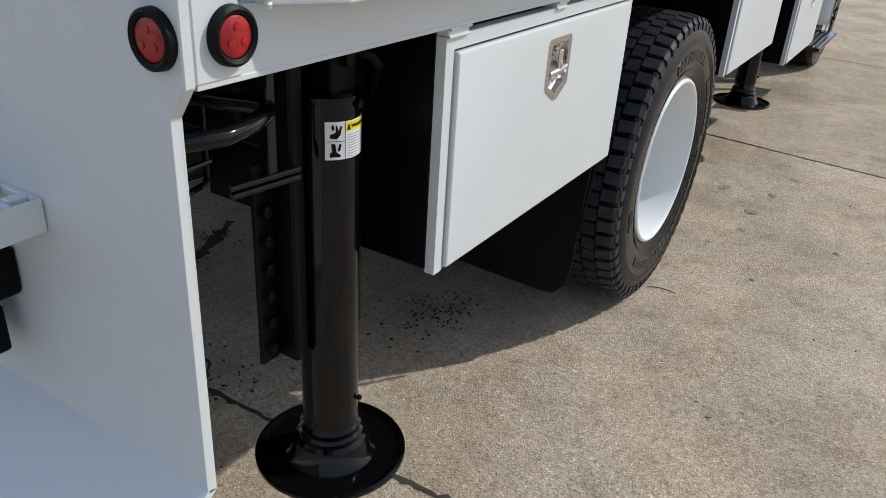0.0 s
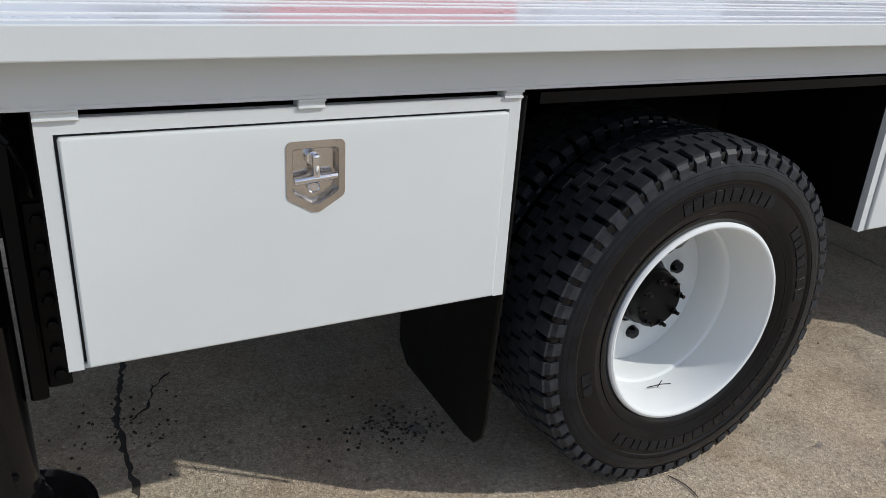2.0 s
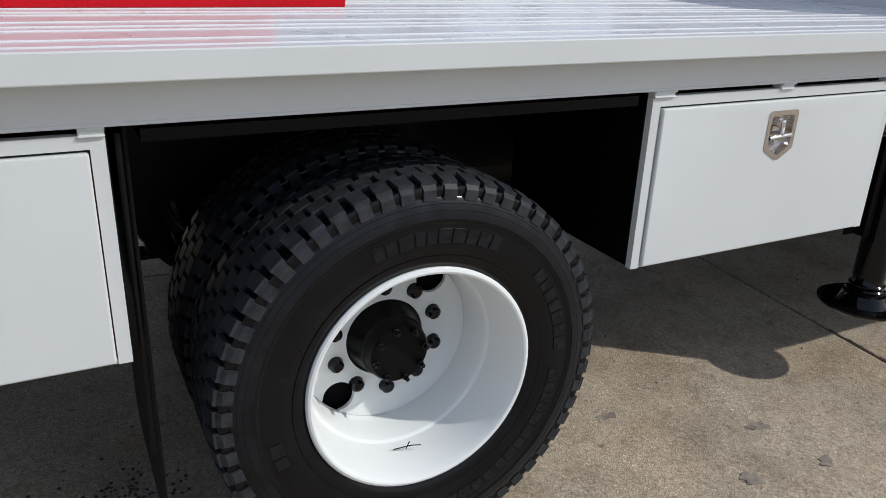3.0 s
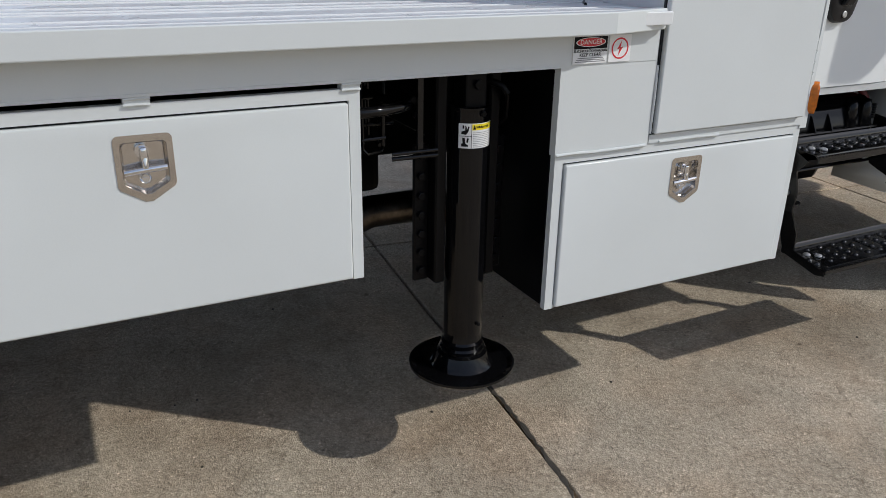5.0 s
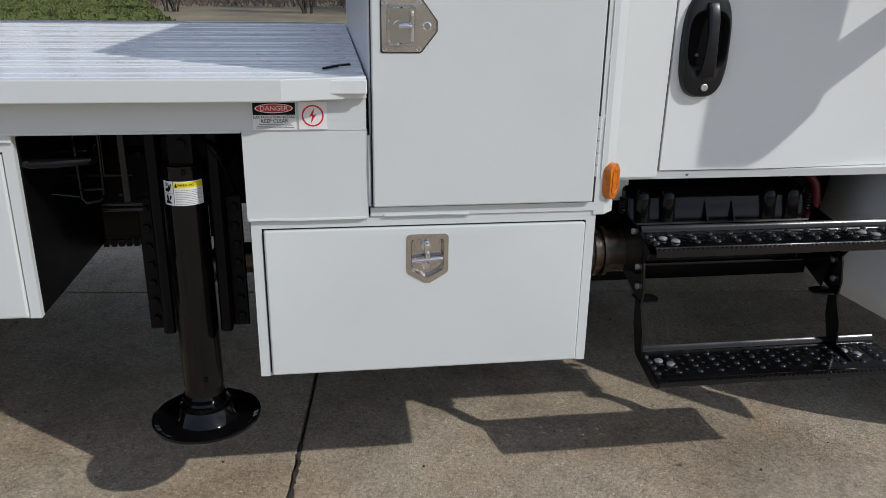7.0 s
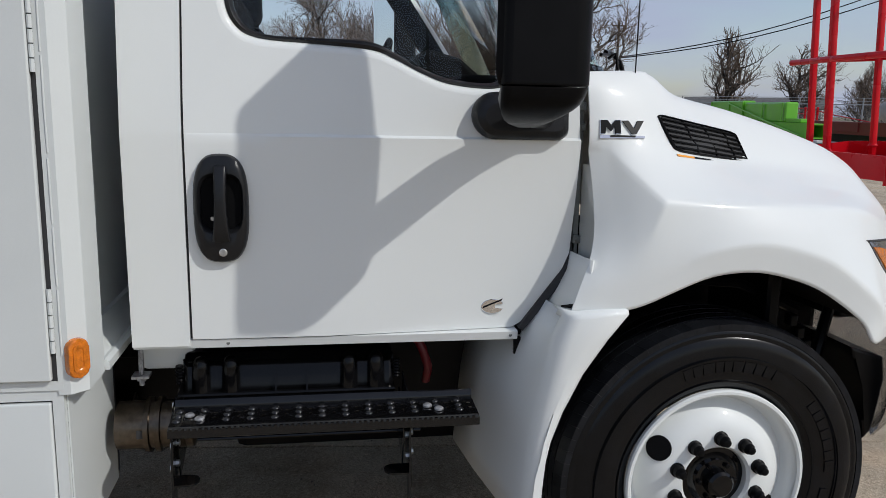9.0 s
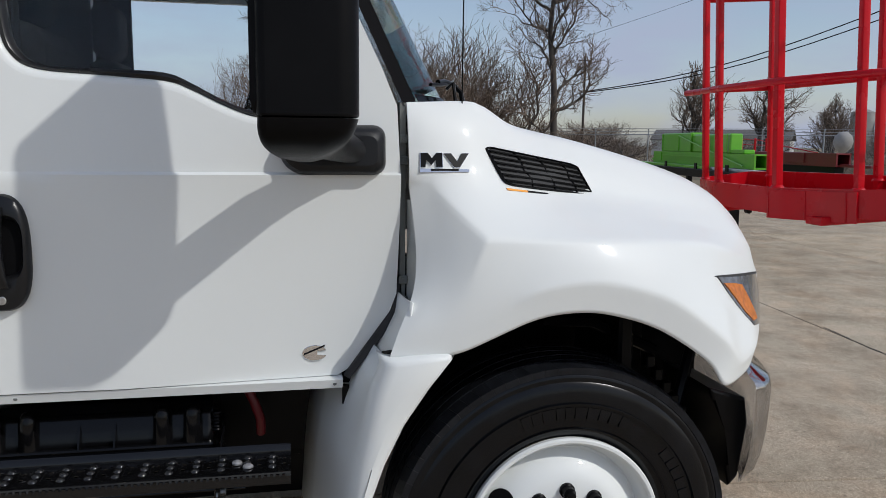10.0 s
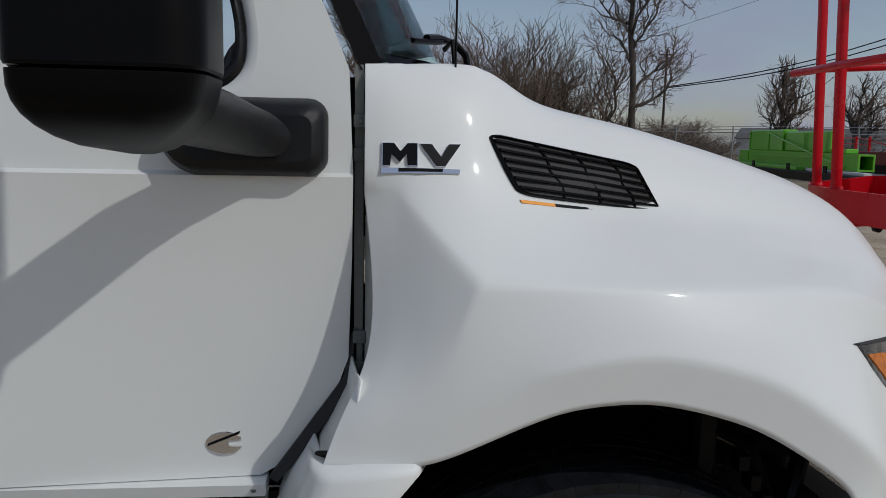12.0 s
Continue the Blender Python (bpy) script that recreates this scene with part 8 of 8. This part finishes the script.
# low buildings and parked cars in the distance
def shed(loc, w, d, h, yaw, label):
    t = thing("house", (0, 0, 0), label, "building", "distant buildings")
    bm = B()
    box(bm, (-w / 2, -d / 2, 0), (w / 2, d / 2, h))
    wall = part("wall", bm, SIDING, t)
    bm = B()
    prism(bm, [(-d / 2 - 0.3, h), (0, h + d * 0.22), (d / 2 + 0.3, h), (d / 2 + 0.3, h + 0.12), (0, h + d * 0.22 + 0.12), (-d / 2 - 0.3, h + 0.12)], "x", -w / 2 - 0.3, w / 2 + 0.3)
    part("roof", bm, ROOFM, t)
    for s in (-1, 1):
        for k in range(3):
            bm = B()
            x = -w / 2 + w * (k + 0.5) / 3
            box(bm, (x - 0.5, s * d / 2 - 0.03, 1.0), (x + 0.5, s * d / 2 + 0.03, 2.1))
            part("window", bm, DARKGLASS, t)
    t.matrix_basis = pose(*loc, 0, 0, yaw)
    return t


shed((-78, -20, -0.035), 16, 8, 3.2, 80, "pale low house across the road")
shed((-84, -46, -0.035), 14, 8, 3.4, 75, "pale low house across the road")
shed((-120, 78, -0.035), 22, 8, 2.6, 50, "pale low shed beyond the yard fence")
shed((-85, 110, -0.035), 18, 8, 2.6, 30, "pale low shed beyond the yard fence")


def parked_car(loc, yaw, label):
    t = thing("car", (0, 0, 0), label, "car", "cars along the far road")
    bm = B()
    prism(bm, [(-2.2, 0.35), (-2.2, 0.85), (-1.9, 0.95), (-0.9, 1.0), (1.1, 1.0), (2.1, 0.85), (2.2, 0.4)], "y", -0.85, 0.85, 0.06, 2)
    part("body", bm, CARPAINT, t)
    bm = B()
    prism(bm, [(-1.7, 0.98), (-1.1, 1.42), (0.6, 1.42), (1.2, 0.98)], "y", -0.75, 0.75, 0.06, 2)
    part("cabin", bm, DARKGLASS, t)
    for x in (-1.35, 1.4):
        for y in (-0.8, 0.8):
            bm = B()
            rod(bm, [(x, y - 0.1, 0.33), (x, y + 0.1, 0.33)], 0.33, 16)
            part("wheel", bm, RUBBER, t)
    t.matrix_basis = pose(*loc, 0, 0, yaw)
    return t


for k, (x, y) in enumerate(((-64, -13), (-65, -19), (-66, -25), (-58, 30), (-54, 37))):
    parked_car((x, y, -0.03), 82 + 7 * k, "dull grey parked car beyond the fence")
bm = B()
box(bm, (-75, -80, -0.034), (-66, 30, -0.028))
tagged(part("road", bm, CONCRETE), "pale dusty road across the field", "road", kind="structure")

# ---------- pavement: slabs with open joints ----------
TURNS = radians(-5.6)
yard = thing("pavement", (0, 0, -0.03), "worn tan concrete yard slabs with open joints", "pavement", kind="structure")
xs = [-24.2, -18.6, -13.0, -7.55, -2.22, 3.2, 8.7, 14.2]
ys = [-14.4, -10.8, -7.2, -3.55, 0.07, 3.71, 6.95, 10.15, 13.4, 16.7, 20.0, 23.3, 26.6]
g = 0.006
for i in range(len(xs) - 1):
    for j in range(len(ys) - 1):
        if xs[i + 1] < -7.6 and ys[j] < 3.0:
            continue
        # one long slab, cracked across, under the truck's rear
        if i == 4 and j == 4:
            continue
        end = ys[j + 2] if i == 4 and j == 3 else ys[j + 1]
        bm = B()
        box(bm, (xs[i] + g, ys[j] + g, -0.033), (xs[i + 1] - g, end - g, 0.0))
        tops = [e for e in bm.edges if all(v.co.z > -0.001 for v in e.verts)]
        bmesh.ops.bevel(bm, geom=tops, offset=0.006, segments=2, profile=0.5, affect="EDGES")
        bmesh.ops.rotate(bm, verts=bm.verts, cent=(0, 0, 0), matrix=Matrix.Rotation(TURNS, 3, "Z"))
        part("slab", bm, CONCRETE, yard, "", 60)


def crack(pts, w, seed, name="crack"):
    """A ragged dark crack lying open in the slab's face."""
    rnd = random.Random(seed)
    bm = B()
    prev = None
    for a, b in zip(pts, pts[1:]):
        a, b = Vector(a), Vector(b)
        n = max(4, int((b - a).length / 0.02))
        side = Vector((-(b - a).y, (b - a).x)).normalized()
        for k in range(n):
            p = a.lerp(b, k / n) + side * rnd.uniform(-0.006, 0.006)
            ww = w * rnd.uniform(0.25, 1.3)
            cur = [bm.verts.new((p.x + side.x * s * ww, p.y + side.y * s * ww, z)) for s, z in ((-1.2, 0.0008), (0, 0.0022), (1.2, 0.0008))]
            if prev:
                for i in range(2):
                    bm.faces.new((prev[i], prev[i + 1], cur[i + 1], cur[i]))
            prev = cur
    part(name, bm, DIRT, yard, "", 60)


crack([(-1.75, 0.22), (-1.28, 0.165), (-0.90, 0.10), (-0.57, 0.115), (-0.18, 0.136), (0.02, 0.152), (0.5, 0.12), (1.1, 0.06)], 0.0085, 1)
crack([(-1.40, 0.28), (-1.47, 0.426), (-1.503, 0.588), (-1.524, 0.706), (-1.589, 0.849), (-1.66, 1.0)], 0.020, 2)
crack([(-2.10, 0.70), (-2.007, 0.789), (-1.971, 0.88), (-1.86, 0.865), (-1.743, 0.849)], 0.014, 6)
crack([(-0.42, 3.775), (-0.02, 3.735), (0.24, 3.690), (0.48, 3.672), (1.2, 3.60)], 0.007, 3)
crack([(-1.12, 0.30), (-1.05, 0.235), (-0.93, 0.20), (-0.86, 0.125)], 0.004, 9)
crack([(-4.4, 10.66), (-3.7, 10.55), (-2.9, 10.48)], 0.012, 4)
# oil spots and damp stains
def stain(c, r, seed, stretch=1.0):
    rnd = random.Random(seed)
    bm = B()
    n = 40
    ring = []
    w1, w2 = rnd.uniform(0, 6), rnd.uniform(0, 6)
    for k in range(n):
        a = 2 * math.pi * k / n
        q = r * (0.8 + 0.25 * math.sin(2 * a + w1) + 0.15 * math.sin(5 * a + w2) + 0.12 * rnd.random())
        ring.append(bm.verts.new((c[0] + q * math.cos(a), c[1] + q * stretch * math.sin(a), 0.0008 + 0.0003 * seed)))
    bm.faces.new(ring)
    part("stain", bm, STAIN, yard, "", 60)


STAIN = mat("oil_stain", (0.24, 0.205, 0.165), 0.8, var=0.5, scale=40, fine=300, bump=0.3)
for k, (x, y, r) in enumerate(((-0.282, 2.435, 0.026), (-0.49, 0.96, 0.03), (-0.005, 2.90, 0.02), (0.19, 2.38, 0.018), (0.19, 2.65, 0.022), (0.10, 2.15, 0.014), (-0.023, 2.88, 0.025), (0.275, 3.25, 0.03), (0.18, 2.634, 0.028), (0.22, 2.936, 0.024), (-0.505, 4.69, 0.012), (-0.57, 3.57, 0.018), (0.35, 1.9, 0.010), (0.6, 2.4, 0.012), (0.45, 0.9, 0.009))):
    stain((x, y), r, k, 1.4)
rnd = random.Random(44)
bm = B()
for k in range(160):
    x, y, r = rnd.uniform(-2.2, 2.6), rnd.uniform(-1.5, 9.0), rnd.uniform(0.002, 0.006)
    lathe(bm, [(0, r), (r * 0.6, r * 0.8), (r * 0.9, r * 0.2)], (x, y, 0.0), "z", 5)
for k in range(420):
    cxg, cyg, sd = ((-0.50, 0.93, 0.055), (-0.56, 0.86, 0.09), (-0.86, 0.12, 0.08), (-1.47, 0.43, 0.035), (-1.51, 0.62, 0.035), (-1.58, 0.83, 0.04))[k % 6]
    x, y, r = rnd.gauss(cxg, sd), rnd.gauss(cyg, sd), rnd.uniform(0.002, 0.007)
    lathe(bm, [(0, r), (r * 0.5, r * 0.8), (r * 0.8, r * 0.2)], (x, y, 0.0), "z", 5)
tagged(part("grit", bm, DIRT, None, "", 60), "loose dark grit on the concrete", "grit", kind="stuff")
bm = B()
rod(bm, [(0.02 + 0.11 * k / 8, 1.56 + 0.028 * math.sin(math.pi * (0.1 + 0.6 * k / 8)), 0.004) for k in range(9)], 0.0018, 5)
tagged(part("twig", bm, BARK, None), "thin dry twig on the concrete", "twig")
